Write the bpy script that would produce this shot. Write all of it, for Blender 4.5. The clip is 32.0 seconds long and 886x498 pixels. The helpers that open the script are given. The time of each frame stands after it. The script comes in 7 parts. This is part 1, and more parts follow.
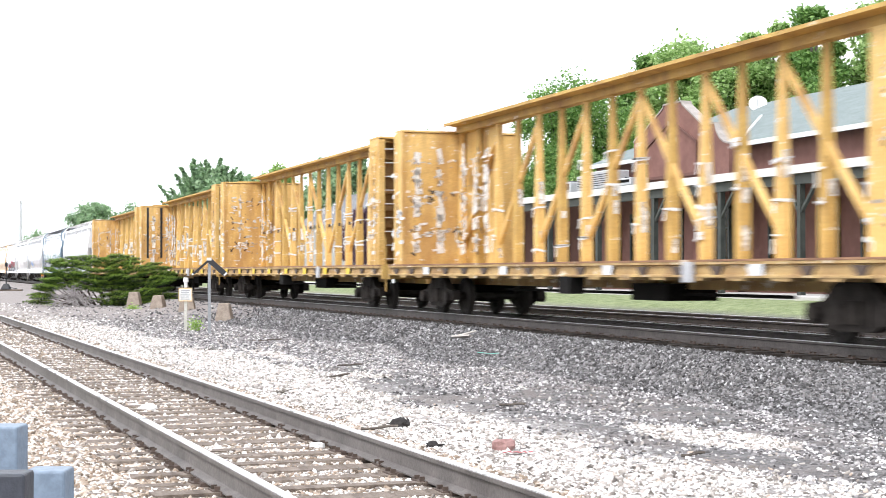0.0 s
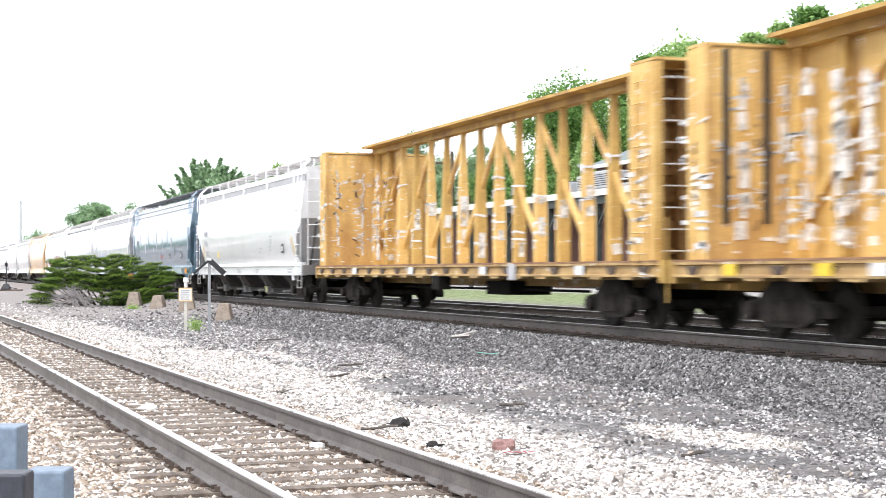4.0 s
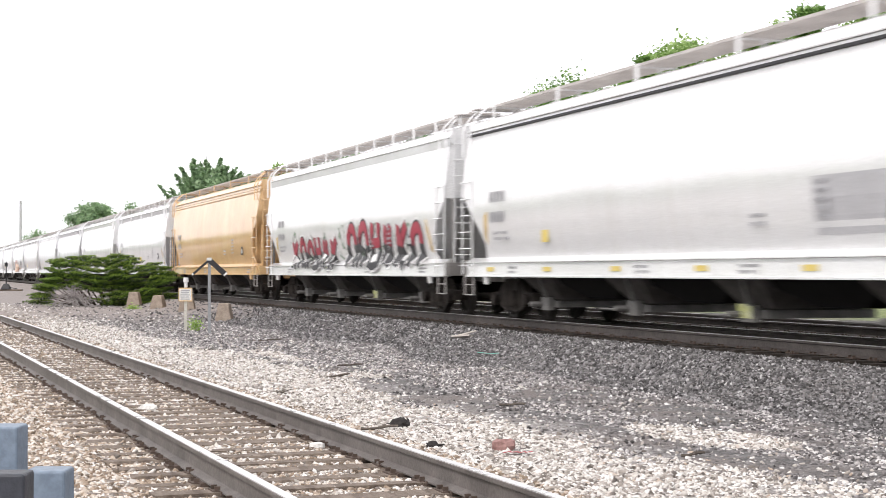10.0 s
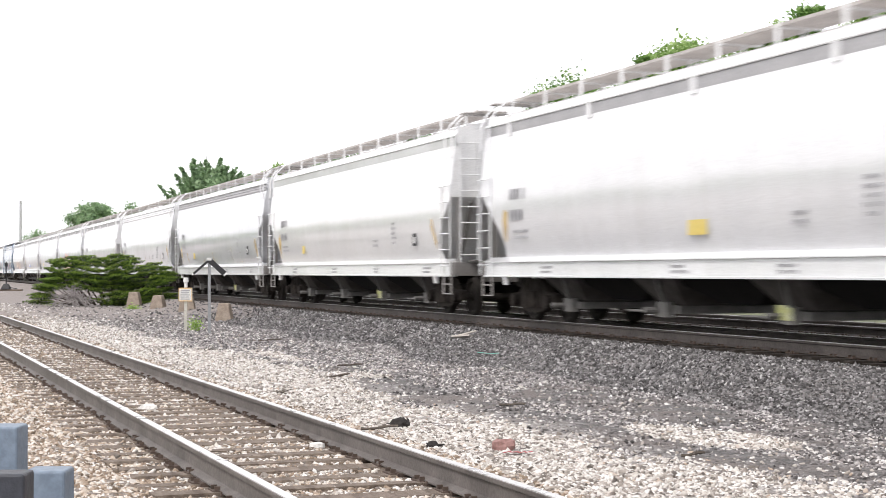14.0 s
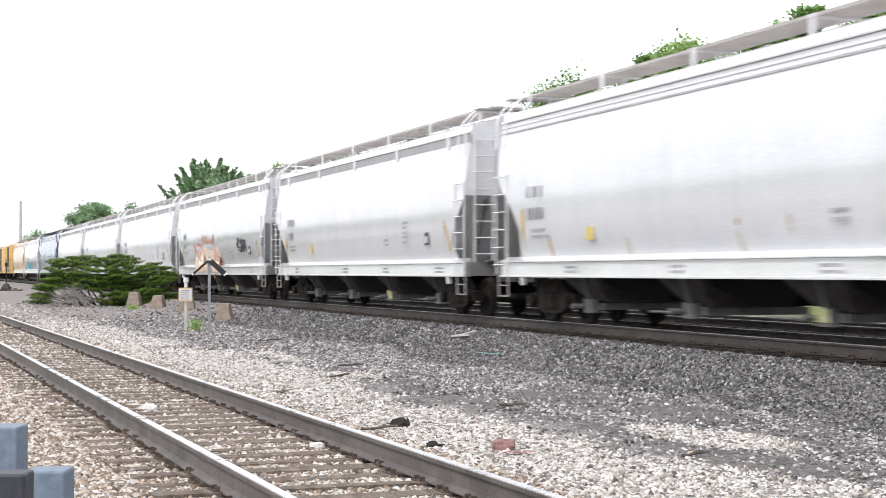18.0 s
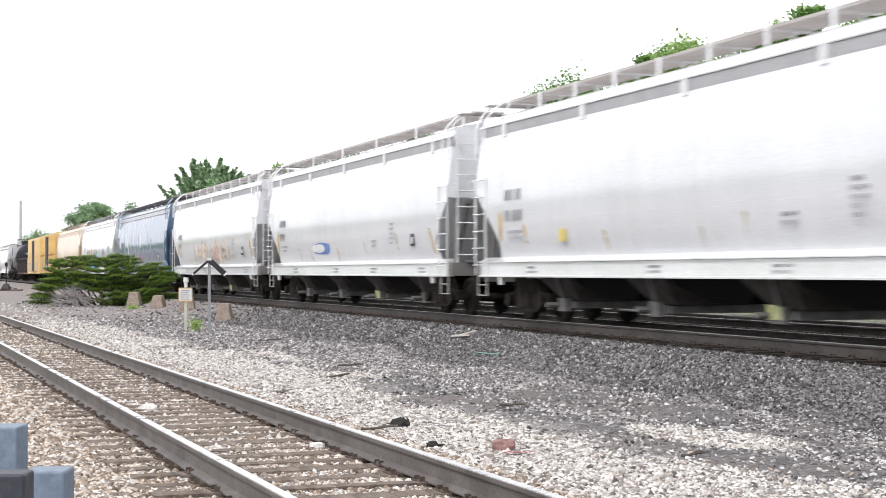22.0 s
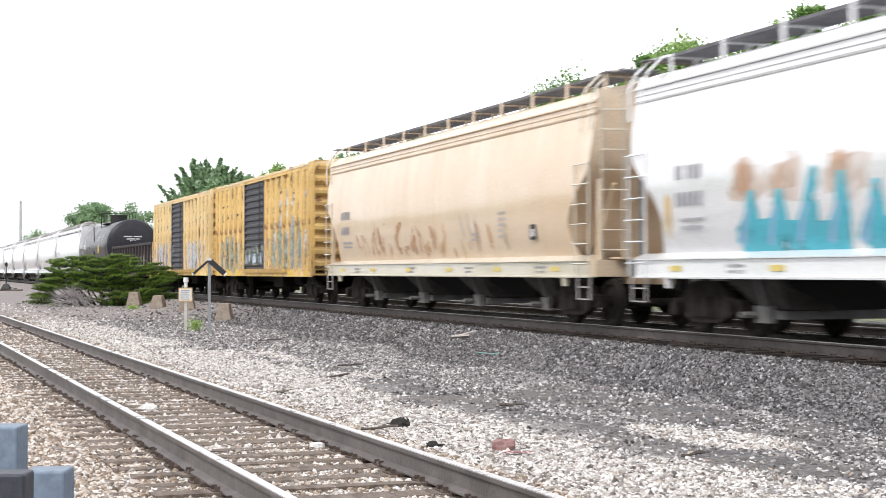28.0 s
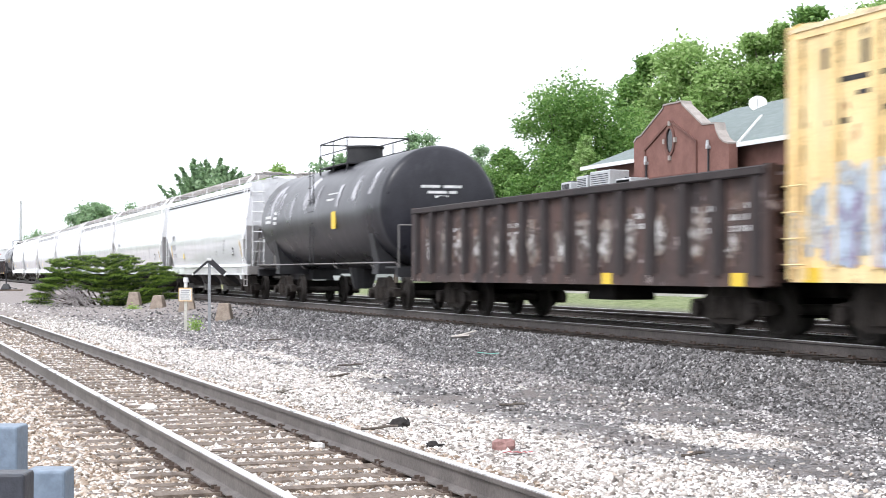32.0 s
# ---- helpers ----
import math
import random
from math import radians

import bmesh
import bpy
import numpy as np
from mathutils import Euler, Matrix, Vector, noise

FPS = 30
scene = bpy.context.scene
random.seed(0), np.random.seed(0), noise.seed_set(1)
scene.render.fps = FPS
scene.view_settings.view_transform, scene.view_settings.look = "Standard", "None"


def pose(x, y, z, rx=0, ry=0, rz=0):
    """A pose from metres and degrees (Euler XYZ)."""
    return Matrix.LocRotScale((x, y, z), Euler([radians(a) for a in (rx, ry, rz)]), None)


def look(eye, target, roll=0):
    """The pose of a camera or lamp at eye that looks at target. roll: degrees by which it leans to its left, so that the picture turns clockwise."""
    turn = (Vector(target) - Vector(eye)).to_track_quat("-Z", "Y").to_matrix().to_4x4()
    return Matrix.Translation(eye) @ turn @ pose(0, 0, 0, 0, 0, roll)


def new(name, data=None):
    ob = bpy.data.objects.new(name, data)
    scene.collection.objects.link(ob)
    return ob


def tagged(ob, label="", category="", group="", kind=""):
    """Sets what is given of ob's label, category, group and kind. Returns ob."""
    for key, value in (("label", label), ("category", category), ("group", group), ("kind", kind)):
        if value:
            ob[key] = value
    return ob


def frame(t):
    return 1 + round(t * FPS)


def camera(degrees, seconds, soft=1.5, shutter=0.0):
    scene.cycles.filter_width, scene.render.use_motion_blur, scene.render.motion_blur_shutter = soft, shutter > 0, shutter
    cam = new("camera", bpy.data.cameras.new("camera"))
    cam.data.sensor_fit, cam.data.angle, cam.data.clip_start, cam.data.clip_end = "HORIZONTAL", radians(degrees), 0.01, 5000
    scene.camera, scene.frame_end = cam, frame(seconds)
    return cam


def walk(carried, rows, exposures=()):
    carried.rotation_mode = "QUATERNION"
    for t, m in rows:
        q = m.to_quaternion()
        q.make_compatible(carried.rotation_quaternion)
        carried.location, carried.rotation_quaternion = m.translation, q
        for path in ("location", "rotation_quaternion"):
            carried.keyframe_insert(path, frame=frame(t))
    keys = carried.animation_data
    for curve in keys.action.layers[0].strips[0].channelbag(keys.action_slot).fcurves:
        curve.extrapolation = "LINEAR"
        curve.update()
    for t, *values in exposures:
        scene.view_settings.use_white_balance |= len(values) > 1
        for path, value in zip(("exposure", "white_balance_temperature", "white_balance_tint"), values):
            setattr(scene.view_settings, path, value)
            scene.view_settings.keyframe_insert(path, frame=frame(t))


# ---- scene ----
cam = camera(31.63, 32.0, 0.7, 0.5)
EYE = Vector((0.0, -13.1, 1.51))
TURN, TILT = radians(18.73), radians(0.85)
AIM = EYE + Vector((-math.cos(TURN) * math.cos(TILT), math.sin(TURN) * math.cos(TILT), math.sin(TILT)))
walk(cam, [(0, look(EYE, AIM)), (32, look(EYE, AIM))], [(0, 0.77, 6350, 10), (4, 0.73, 6350, 10), (7, 0.29, 6350, 9), (9, 0.27, 6600, 11), (12, 0.21, 6900, 14), (14, 0.22, 6750, 12), (18, 0.17, 6500, 11), (24, 0.19, 6550, 11), (29, 0.27, 6500, 11), (31, 0.49, 6350, 11), (32, 0.57, 6300, 11)])

# ---- light: bright overcast ----
world = bpy.data.worlds.new("overcast_sky")
scene.world = world
world.use_nodes = True
wn, wl = world.node_tree.nodes, world.node_tree.links
sky = wn.new("ShaderNodeTexSky")
sky.sky_type, sky.sun_disc = "NISHITA", False
sky.sun_elevation, sky.sun_rotation = radians(46), radians(150)
sky.dust_density, sky.air_density = 4.0, 1.0
pale = wn.new("ShaderNodeHueSaturation")
pale.inputs["Saturation"].default_value = 0.1
wl.new(sky.outputs[0], pale.inputs["Color"])
cloud = wn.new("ShaderNodeMix")
cloud.data_type = "RGBA"
cloud.inputs[0].default_value = 0.88
cloud.inputs[7].default_value = (8.45, 8.65, 9.1, 1)
wl.new(pale.outputs[0], cloud.inputs[6])
wl.new(cloud.outputs[2], wn["Background"].inputs[0])
wn["Background"].inputs[1].default_value = 0.147
sun = new("sun", bpy.data.lights.new("sun", "SUN"))
sun.data.energy, sun.data.angle, sun.data.color = 1.5, radians(18), (1.0, 0.975, 0.95)
sun.matrix_world = look((0, 0, 0), (-0.35, 0.6, -0.72))

# ---- materials ----
def nodes_of(name):
    m = bpy.data.materials.new(name)
    m.use_nodes = True
    t = m.node_tree
    return m, t.nodes, t.links, t.nodes["Principled BSDF"]


def ramp(ns, stops):
    r = ns.new("ShaderNodeValToRGB")
    e = r.color_ramp.elements
    while len(e) < len(stops):
        e.new(0.5)
    for i, (p, c) in enumerate(stops):
        e[i].position = p
        e[i].color = (*c, 1) if len(c) == 3 else c
    return r


def tex(ns, ls, scale, detail=4, rough=0.55, stretch=(1, 1, 1), kind="ShaderNodeTexNoise", where="Object"):
    co = ns.new("ShaderNodeTexCoord")
    mp = ns.new("ShaderNodeMapping")
    mp.inputs["Scale"].default_value = stretch
    n = ns.new(kind)
    n.inputs["Scale"].default_value = scale
    if kind == "ShaderNodeTexNoise":
        n.inputs["Detail"].default_value = detail
        n.inputs["Roughness"].default_value = rough
    ls.new(co.outputs[where], mp.inputs[0])
    ls.new(mp.outputs[0], n.inputs["Vector"])
    return n


def mix(ns, ls, fac, a, b, mode="MIX"):
    m = ns.new("ShaderNodeMix")
    m.data_type, m.blend_type = "RGBA", mode
    for s, v in (("Factor_Float", fac), ("A_Color", a), ("B_Color", b)):
        k = [i for i in m.inputs if i.identifier == s][0]
        if hasattr(v, "is_output"):
            ls.new(v, k)
        else:
            k.default_value = v if isinstance(v, (int, float)) else (*v, 1)
    return [o for o in m.outputs if o.identifier == "Result_Color"][0]


def surface(name, a, b, scale=3.0, rough=0.6, metal=0.0, bump=0.15, fine=40.0, stretch=(1, 1, 1), spots=None, streaks=None, island=0.0, where="Object"):
    """Two tones mixed by coarse and fine grain; spots: (colour, threshold, scale, stretch); streaks: (colour, amount) running down."""
    m, ns, ls, p = nodes_of(name)
    n1 = tex(ns, ls, scale, 5, 0.6, stretch, where=where)
    n2 = tex(ns, ls, fine, 3, 0.6, stretch, where=where)
    r1 = ramp(ns, [(0.32, a), (0.68, b)])
    ls.new(n1.outputs[0], r1.inputs[0])
    r2 = ramp(ns, [(0.3, (0.78, 0.78, 0.78)), (0.7, (1.1, 1.1, 1.1))])
    ls.new(n2.outputs[0], r2.inputs[0])
    c = mix(ns, ls, 1.0, r1.outputs[0], r2.outputs[0], "MULTIPLY")
    if streaks:
        sn = tex(ns, ls, 1.0, 6, 0.65, (2.6, 0.6, 0.12), where=where)
        sr = ramp(ns, [(0.5, (0, 0, 0)), (0.72, (streaks[1],) * 3)])
        ls.new(sn.outputs[0], sr.inputs[0])
        c = mix(ns, ls, sr.outputs[0], c, streaks[0])
    if spots:
        pn = tex(ns, ls, spots[2], 6, 0.68, spots[3] if len(spots) > 3 else (1, 1, 1), where=where)
        pr = ramp(ns, [(spots[1], (0, 0, 0)), (spots[1] + 0.05, (1, 1, 1))])
        ls.new(pn.outputs[0], pr.inputs[0])
        c = mix(ns, ls, pr.outputs[0], c, spots[0])
    if island:
        g = ns.new("ShaderNodeNewGeometry")
        gr = ramp(ns, [(0, (1 - island,) * 3), (1, (1 + island,) * 3)])
        ls.new(g.outputs["Random Per Island"], gr.inputs[0])
        c = mix(ns, ls, 1.0, c, gr.outputs[0], "MULTIPLY")
    ls.new(c, p.inputs["Base Color"])
    rr = ramp(ns, [(0, (max(0, rough - 0.12),) * 3), (1, (min(1, rough + 0.12),) * 3)])
    ls.new(n1.outputs[0], rr.inputs[0])
    ls.new(rr.outputs[0], p.inputs["Roughness"])
    p.inputs["Metallic"].default_value = metal
    if bump:
        bp = ns.new("ShaderNodeBump")
        bp.inputs["Strength"].default_value = bump
        bp.inputs["Distance"].default_value = 0.02
        ls.new(n2.outputs[0], bp.inputs["Height"])
        ls.new(bp.outputs[0], p.inputs["Normal"])
    return m


def dull(m, level=0.12):
    """Grime: hardly any gloss."""
    m.node_tree.nodes["Principled BSDF"].inputs["Specular IOR Level"].default_value = level
    return m


RAIL_STEEL = surface("rail_steel", (0.1, 0.088, 0.082), (0.2, 0.18, 0.17), 3, 0.6, 0.2, 0.2)
# worn rail tops, pale enough to paint in the sky's sheen
RAIL_SHINE = surface("rail_shine", (0.6, 0.6, 0.61), (0.76, 0.76, 0.77), 3, 0.3, 0.35, 0.03)
TIE_DARK = surface("oily_tie_wood", (0.022, 0.018, 0.015), (0.06, 0.048, 0.041), 2.5, 0.9, 0, 0.7, 26, (0.6, 3, 3))
TIE_WOOD = surface("tie_wood", (0.09, 0.065, 0.05), (0.27, 0.22, 0.18), 2.5, 0.9, 0, 0.7, 26, (0.6, 3, 3))
DARK_STEEL = dull(surface("dark_steel", (0.007, 0.0065, 0.006), (0.019, 0.017, 0.016), 3, 0.85, 0.0, 0.2))
SPIKE = surface("spike_rust", (0.08, 0.058, 0.048), (0.15, 0.11, 0.09), 9, 0.8, 0.3)
WHEEL_STEEL = dull(surface("wheel_steel", (0.028, 0.025, 0.023), (0.06, 0.054, 0.05), 4, 0.7, 0.1))
GRATING = surface("roof_walk_grating", (0.42, 0.39, 0.375), (0.56, 0.53, 0.51), 1.5, 0.65, 0.1, spots=((0.3, 0.2, 0.15), 0.63, 0.9, (1, 0.2, 0.2)))
GRATING_DARK = surface("dark_roof_walk_grating", (0.11, 0.11, 0.12), (0.2, 0.2, 0.21), 4, 0.6, 0.3)
GREY_PLATE = surface("grey_plate", (0.1, 0.1, 0.11), (0.2, 0.2, 0.21), 8, 0.6)
DULL_BLACK = surface("dull_black_paint", (0.012, 0.012, 0.014), (0.03, 0.03, 0.034), 2, 0.6)
YELLOW_TAPE = surface("yellow_reflector", (0.75, 0.5, 0.03), (0.85, 0.6, 0.05), 5, 0.5)
WHITE_MARK = surface("white_marking", (0.6, 0.6, 0.6), (0.8, 0.8, 0.8), 6, 0.6)
DARK_MARK = surface("dark_marking", (0.24, 0.24, 0.26), (0.45, 0.45, 0.47), 9, 0.6)

# ---- mesh tools ----
def box(bm, x0, x1, y0, y1, z0, z1):
    v = [bm.verts.new((x, y, z)) for x in (x0, x1) for y in (y0, y1) for z in (z0, z1)]
    for f in ((0, 1, 3, 2), (4, 6, 7, 5), (0, 4, 5, 1), (2, 3, 7, 6), (0, 2, 6, 4), (1, 5, 7, 3)):
        bm.faces.new([v[i] for i in f])
    return v


def loft(bm, rings, cap=True, closed=True):
    """Skin between rings of equally many points."""
    vs = [[bm.verts.new(p) for p in r] for r in rings]
    n = len(vs[0])
    for a, b in zip(vs, vs[1:]):
        for i in range(n if closed else n - 1):
            j = (i + 1) % n
            bm.faces.new((a[i], a[j], b[j], b[i]))
    if cap:
        bm.faces.new(vs[0][::-1])
        bm.faces.new(vs[-1])
    return vs


def rod(bm, p, q, r, n=6, r2=None):
    p, q = Vector(p), Vector(q)
    d = (q - p).normalized()
    a = d.orthogonal().normalized()
    b = d.cross(a)
    ring = lambda c, s: [c + s * (math.cos(k * math.tau / n) * a + math.sin(k * math.tau / n) * b) for k in range(n)]
    loft(bm, [ring(p, r), ring(q, r if r2 is None else r2)])


def slab(bm, p, q, w, t, side=(0, 1, 0)):
    """A bar of width w (across side) and thickness t along side, from p to q."""
    p, q, s = Vector(p), Vector(q), Vector(side).normalized()
    d = (q - p).normalized()
    a = d.cross(s).normalized()
    ring = lambda c: [c + a * w / 2 * i + s * t / 2 * j for i, j in ((-1, -1), (1, -1), (1, 1), (-1, 1))]
    loft(bm, [ring(p), ring(q)])


def sweep_x(bm, prof, x0, x1):
    loft(bm, [[(x0, y, z) for y, z in prof], [(x1, y, z) for y, z in prof]])


def bevel(bm, w, seg=1):
    bmesh.ops.bevel(bm, geom=bm.edges[:], offset=w, segments=seg, affect="EDGES", profile=0.5)


def finish(bm, smooth=False, name="m"):
    bmesh.ops.recalc_face_normals(bm, faces=bm.faces[:])
    me = bpy.data.meshes.new(name)
    bm.to_mesh(me)
    bm.free()
    if smooth:
        me.polygons.foreach_set("use_smooth", [True] * len(me.polygons))
        me.set_sharp_from_angle(angle=radians(38))
    return me


def put(name, me, material, parent=None, label="", m=None):
    """Links a mesh as one object, with its material on the object, so that alike parts share the mesh."""
    ob = new(name, me)
    if not me.materials:
        me.materials.append(None)
    ob.material_slots[0].link = "OBJECT"
    ob.material_slots[0].material = material
    if parent:
        ob.parent = parent
    if m is not None:
        ob.matrix_basis = m
    return tagged(ob, label)


def part(name, bm, material, parent, label="", smooth=False):
    return put(name, finish(bm, smooth, name), material, parent, label)


MESHES = {}


def shared(key, build, smooth=False):
    """The mesh of that key, built once."""
    if key not in MESHES:
        bm = bmesh.new()
        build(bm)
        MESHES[key] = finish(bm, smooth, key)
    return MESHES[key]


def thing(name, label, category, group="", m=None):
    ob = new(name)
    ob.empty_display_size = 0.3
    if m is not None:
        ob.matrix_basis = m
    return tagged(ob, label, category, group)


def raw_mesh(name, verts, faces):
    """A mesh from arrays: faces all of one size."""
    me = bpy.data.meshes.new(name)
    k = faces.shape[1]
    me.vertices.add(len(verts))
    me.vertices.foreach_set("co", verts.astype(np.float32).ravel())
    me.loops.add(faces.size)
    me.loops.foreach_set("vertex_index", faces.astype(np.int32).ravel())
    me.polygons.add(len(faces))
    me.polygons.foreach_set("loop_start", np.arange(0, faces.size, k, dtype=np.int32))
    me.update(calc_edges=True)
    return me


# ---- ground ----
RAIL_Z = 0.51
NEAR_BEND = math.tan(radians(1.43))


def near_y(x):
    return -9.98 + x * NEAR_BEND


def ease(a, b, v):
    t = np.clip((v - a) / (b - a), 0, 1)
    return t * t * (3 - 2 * t)


def lie(x, y):
    """Height of the ground."""
    bed = ease(-4.3, -1.75, y) * (1 - ease(6.2, 8.4, y))
    z = 0.33 * bed - 0.03
    z = z - 0.04 * (1 - ease(1.3, 1.65, np.abs(y)))
    # the siding's ties stand clear of worn-down gravel
    z = z - 0.012 * (1 - ease(1.2, 1.7, np.abs(y - near_y(x))))
    # grass bank up to the platform
    z = z + 0.365 * ease(6.2, 8.4, y) + 0.43 * np.clip((y - 6.6) / 4.0, 0, 1) * ease(6.2, 7.2, y)
    return z


def grid_axis(stops):
    out = []
    for a, b, n in stops:
        out += list(np.linspace(a, b, n, endpoint=False))
    return np.array(out + [stops[-1][1]])


gx = grid_axis([(-2500, -300, 12), (-300, -60, 40), (-60, -5, 220), (-5, 60, 20), (60, 2500, 12)])
gy = grid_axis([(-2500, -60, 12), (-60, -16, 12), (-16, 10, 160), (10, 40, 15), (40, 2500, 14)])
GX, GY = np.meshgrid(gx, gy, indexing="ij")
rng = np.random.default_rng(4)
wob = 0.007 * np.sin(GX * 2.1 + np.sin(GY * 1.7)) * np.sin(GY * 2.6 + 0.8 * np.sin(GX * 0.9)) + rng.normal(0, 0.006, GX.shape)
GZ = lie(GX, GY) + wob * (np.abs(GX) < 70)
nx, ny = GX.shape
idx = np.arange(nx * ny).reshape(nx, ny)
quads = np.stack([idx[:-1, :-1], idx[1:, :-1], idx[1:, 1:], idx[:-1, 1:]], -1).reshape(-1, 4)
ground_mesh = raw_mesh("ground", np.stack([GX, GY, GZ], -1).reshape(-1, 3), quads)


def ground_material():
    m, ns, ls, p = nodes_of("gravel_ground")
    co = ns.new("ShaderNodeTexCoord")
    sep = ns.new("ShaderNodeSeparateXYZ")
    ls.new(co.outputs["Object"], sep.inputs[0])

    def calc(op, a, b=0.0, c=0.0):
        n = ns.new("ShaderNodeMath")
        n.operation = op
        for i, v in enumerate((a, b, c)):
            if hasattr(v, "is_output"):
                ls.new(v, n.inputs[i])
            else:
                n.inputs[i].default_value = v
        return n.outputs[0]

    # distance to the near siding's centre line
    off = calc("SUBTRACT", sep.outputs["Y"], calc("MULTIPLY_ADD", sep.outputs["X"], NEAR_BEND, -9.98))
    big = tex(ns, ls, 0.35, 5, 0.6)
    mid = tex(ns, ls, 1.6, 5, 0.65)
    off = calc("ADD", off, calc("MULTIPLY_ADD", big.outputs[0], 1.4, -0.7))
    off = calc("ADD", off, calc("MULTIPLY_ADD", mid.outputs[0], 1.6, -0.8))
    edge = ramp(ns, [(0.0, (0, 0, 0)), (1.0, (1, 1, 1))])
    ls.new(calc("MULTIPLY_ADD", off, 1.1, -3.0), edge.inputs[0])
    stones = tex(ns, ls, 26, kind="ShaderNodeTexVoronoi")
    tiny = tex(ns, ls, 60, 3, 0.7)
    pale_r = ramp(ns, [(0.0, (0.1, 0.088, 0.08)), (0.4, (0.27, 0.245, 0.23)), (1.0, (0.68, 0.66, 0.64))])
    dark_r = ramp(ns, [(0.0, (0.04, 0.038, 0.04)), (0.5, (0.12, 0.115, 0.115)), (1.0, (0.3, 0.29, 0.29))])
    tone = calc("ADD", calc("MULTIPLY", stones.outputs["Color"], 0.55), calc("MULTIPLY", tiny.outputs[0], 0.5))
    grit = tex(ns, ls, 7, 6, 0.75)
    tone = calc("ADD", tone, calc("MULTIPLY_ADD", grit.outputs[0], 1.1, -0.55))
    ls.new(tone, pale_r.inputs[0])
    ls.new(tone, dark_r.inputs[0])
    c = mix(ns, ls, edge.outputs[0], pale_r.outputs[0], dark_r.outputs[0])
    # trodden brown dirt in patches
    dirt = tex(ns, ls, 0.8, 6, 0.7)
    dr = ramp(ns, [(0.46, (0, 0, 0)), (0.58, (0.85, 0.85, 0.85))])
    ls.new(dirt.outputs[0], dr.inputs[0])
    c = mix(ns, ls, dr.outputs[0], c, (0.19, 0.167, 0.157))
    # brown earth between the siding's rails
    lane = ramp(ns, [(0.0, (0.85, 0.85, 0.85)), (1.0, (0, 0, 0))])
    ls.new(calc("MULTIPLY_ADD", calc("ABSOLUTE", calc("SUBTRACT", sep.outputs["Y"], calc("MULTIPLY_ADD", sep.outputs["X"], NEAR_BEND, -9.98))), 1.2, -1.5), lane.inputs[0])
    c = mix(ns, ls, lane.outputs[0], c, (0.2, 0.155, 0.12))
    # bare grey-brown earth further off
    bare = ramp(ns, [(0.0, (0, 0, 0)), (1.0, (0.8, 0.8, 0.8))])
    ls.new(calc("ADD", calc("MULTIPLY_ADD", sep.outputs["X"], -0.07, -3.0), calc("MULTIPLY_ADD", mid.outputs[0], 1.6, -0.8)), bare.inputs[0])
    c = mix(ns, ls, bare.outputs[0], c, (0.33, 0.292, 0.275))
    # oil-dark ballast between the running rails, darkened further for the train's shade
    oil_shade = ramp(ns, [(0.0, (1, 1, 1)), (1.0, (0, 0, 0))])
    ls.new(calc("MULTIPLY_ADD", calc("ABSOLUTE", calc("SUBTRACT", sep.outputs["Y"], 2.15)), 1.2, -3.5), oil_shade.inputs[0])
    c = mix(ns, ls, oil_shade.outputs[0], c, (0.02, 0.018, 0.017))
    # grass past the second track
    gn = tex(ns, ls, 3, 6, 0.7)
    gr = ramp(ns, [(0.3, (0.13, 0.18, 0.06)), (0.7, (0.34, 0.38, 0.2))])
    ls.new(gn.outputs[0], gr.inputs[0])
    gf = ramp(ns, [(0.0, (0, 0, 0)), (1.0, (1, 1, 1))])
    ls.new(calc("MULTIPLY_ADD", calc("ADD", sep.outputs["Y"], mid.outputs[0]), 0.9, -6.7), gf.inputs[0])
    c = mix(ns, ls, gf.outputs[0], c, gr.outputs[0])
    ls.new(c, p.inputs["Base Color"])
    p.inputs["Roughness"].default_value = 0.95
    bp = ns.new("ShaderNodeBump")
    bp.inputs["Strength"].default_value, bp.inputs["Distance"].default_value = 1.0, 0.04
    ls.new(calc("MULTIPLY", stones.outputs["Distance"], -1.0), bp.inputs["Height"])
    ls.new(bp.outputs[0], p.inputs["Normal"])
    return m


tagged(put("ground", ground_mesh, ground_material()), "pale and dark crushed-stone ground with grass beyond the rails", "ground", kind="structure")

# ---- tracks ----
RAIL = [(-0.076, 0), (0.076, 0), (0.076, 0.012), (0.012, 0.035), (0.009, 0.135), (0.036, 0.146), (0.037, 0.172), (0.028, 0.18), (-0.028, 0.18), (-0.037, 0.172), (-0.036, 0.146), (-0.009, 0.135), (-0.012, 0.035), (-0.076, 0.012)]


RAIL_DARK = surface("oily_rail_steel", (0.065, 0.055, 0.052), (0.125, 0.107, 0.1), 3, 0.65, 0.2, 0.2)


def rail(parent, y, z, x0, x1, joints=(), steel=None):
    bm = bmesh.new()
    sweep_x(bm, [(y + a, z - 0.18 + b) for a, b in RAIL], x0, x1)
    r = part("rail", bm, steel or RAIL_STEEL, parent, "brown rusty steel rail")
    bm = bmesh.new()
    box(bm, x0, x1, y - 0.033, y + 0.033, z - 0.006, z + 0.003)
    part("running_surface", bm, RAIL_SHINE, r, "worn top of the rail, paled for sky sheen")
    for x in joints:
        bm = bmesh.new()
        for s in (-1, 1):
            box(bm, x - 0.45, x + 0.45, y + s * 0.014, y + s * 0.04, z - 0.135, z - 0.045)
            for k in range(6):
                bx = x - 0.375 + 0.15 * k
                rod(bm, (bx, y + s * 0.04, z - 0.09), (bx, y + s * 0.065, z - 0.09), 0.018, 6)
        part("joint_bar", bm, SPIKE, r, "bolted rusty joint bar")


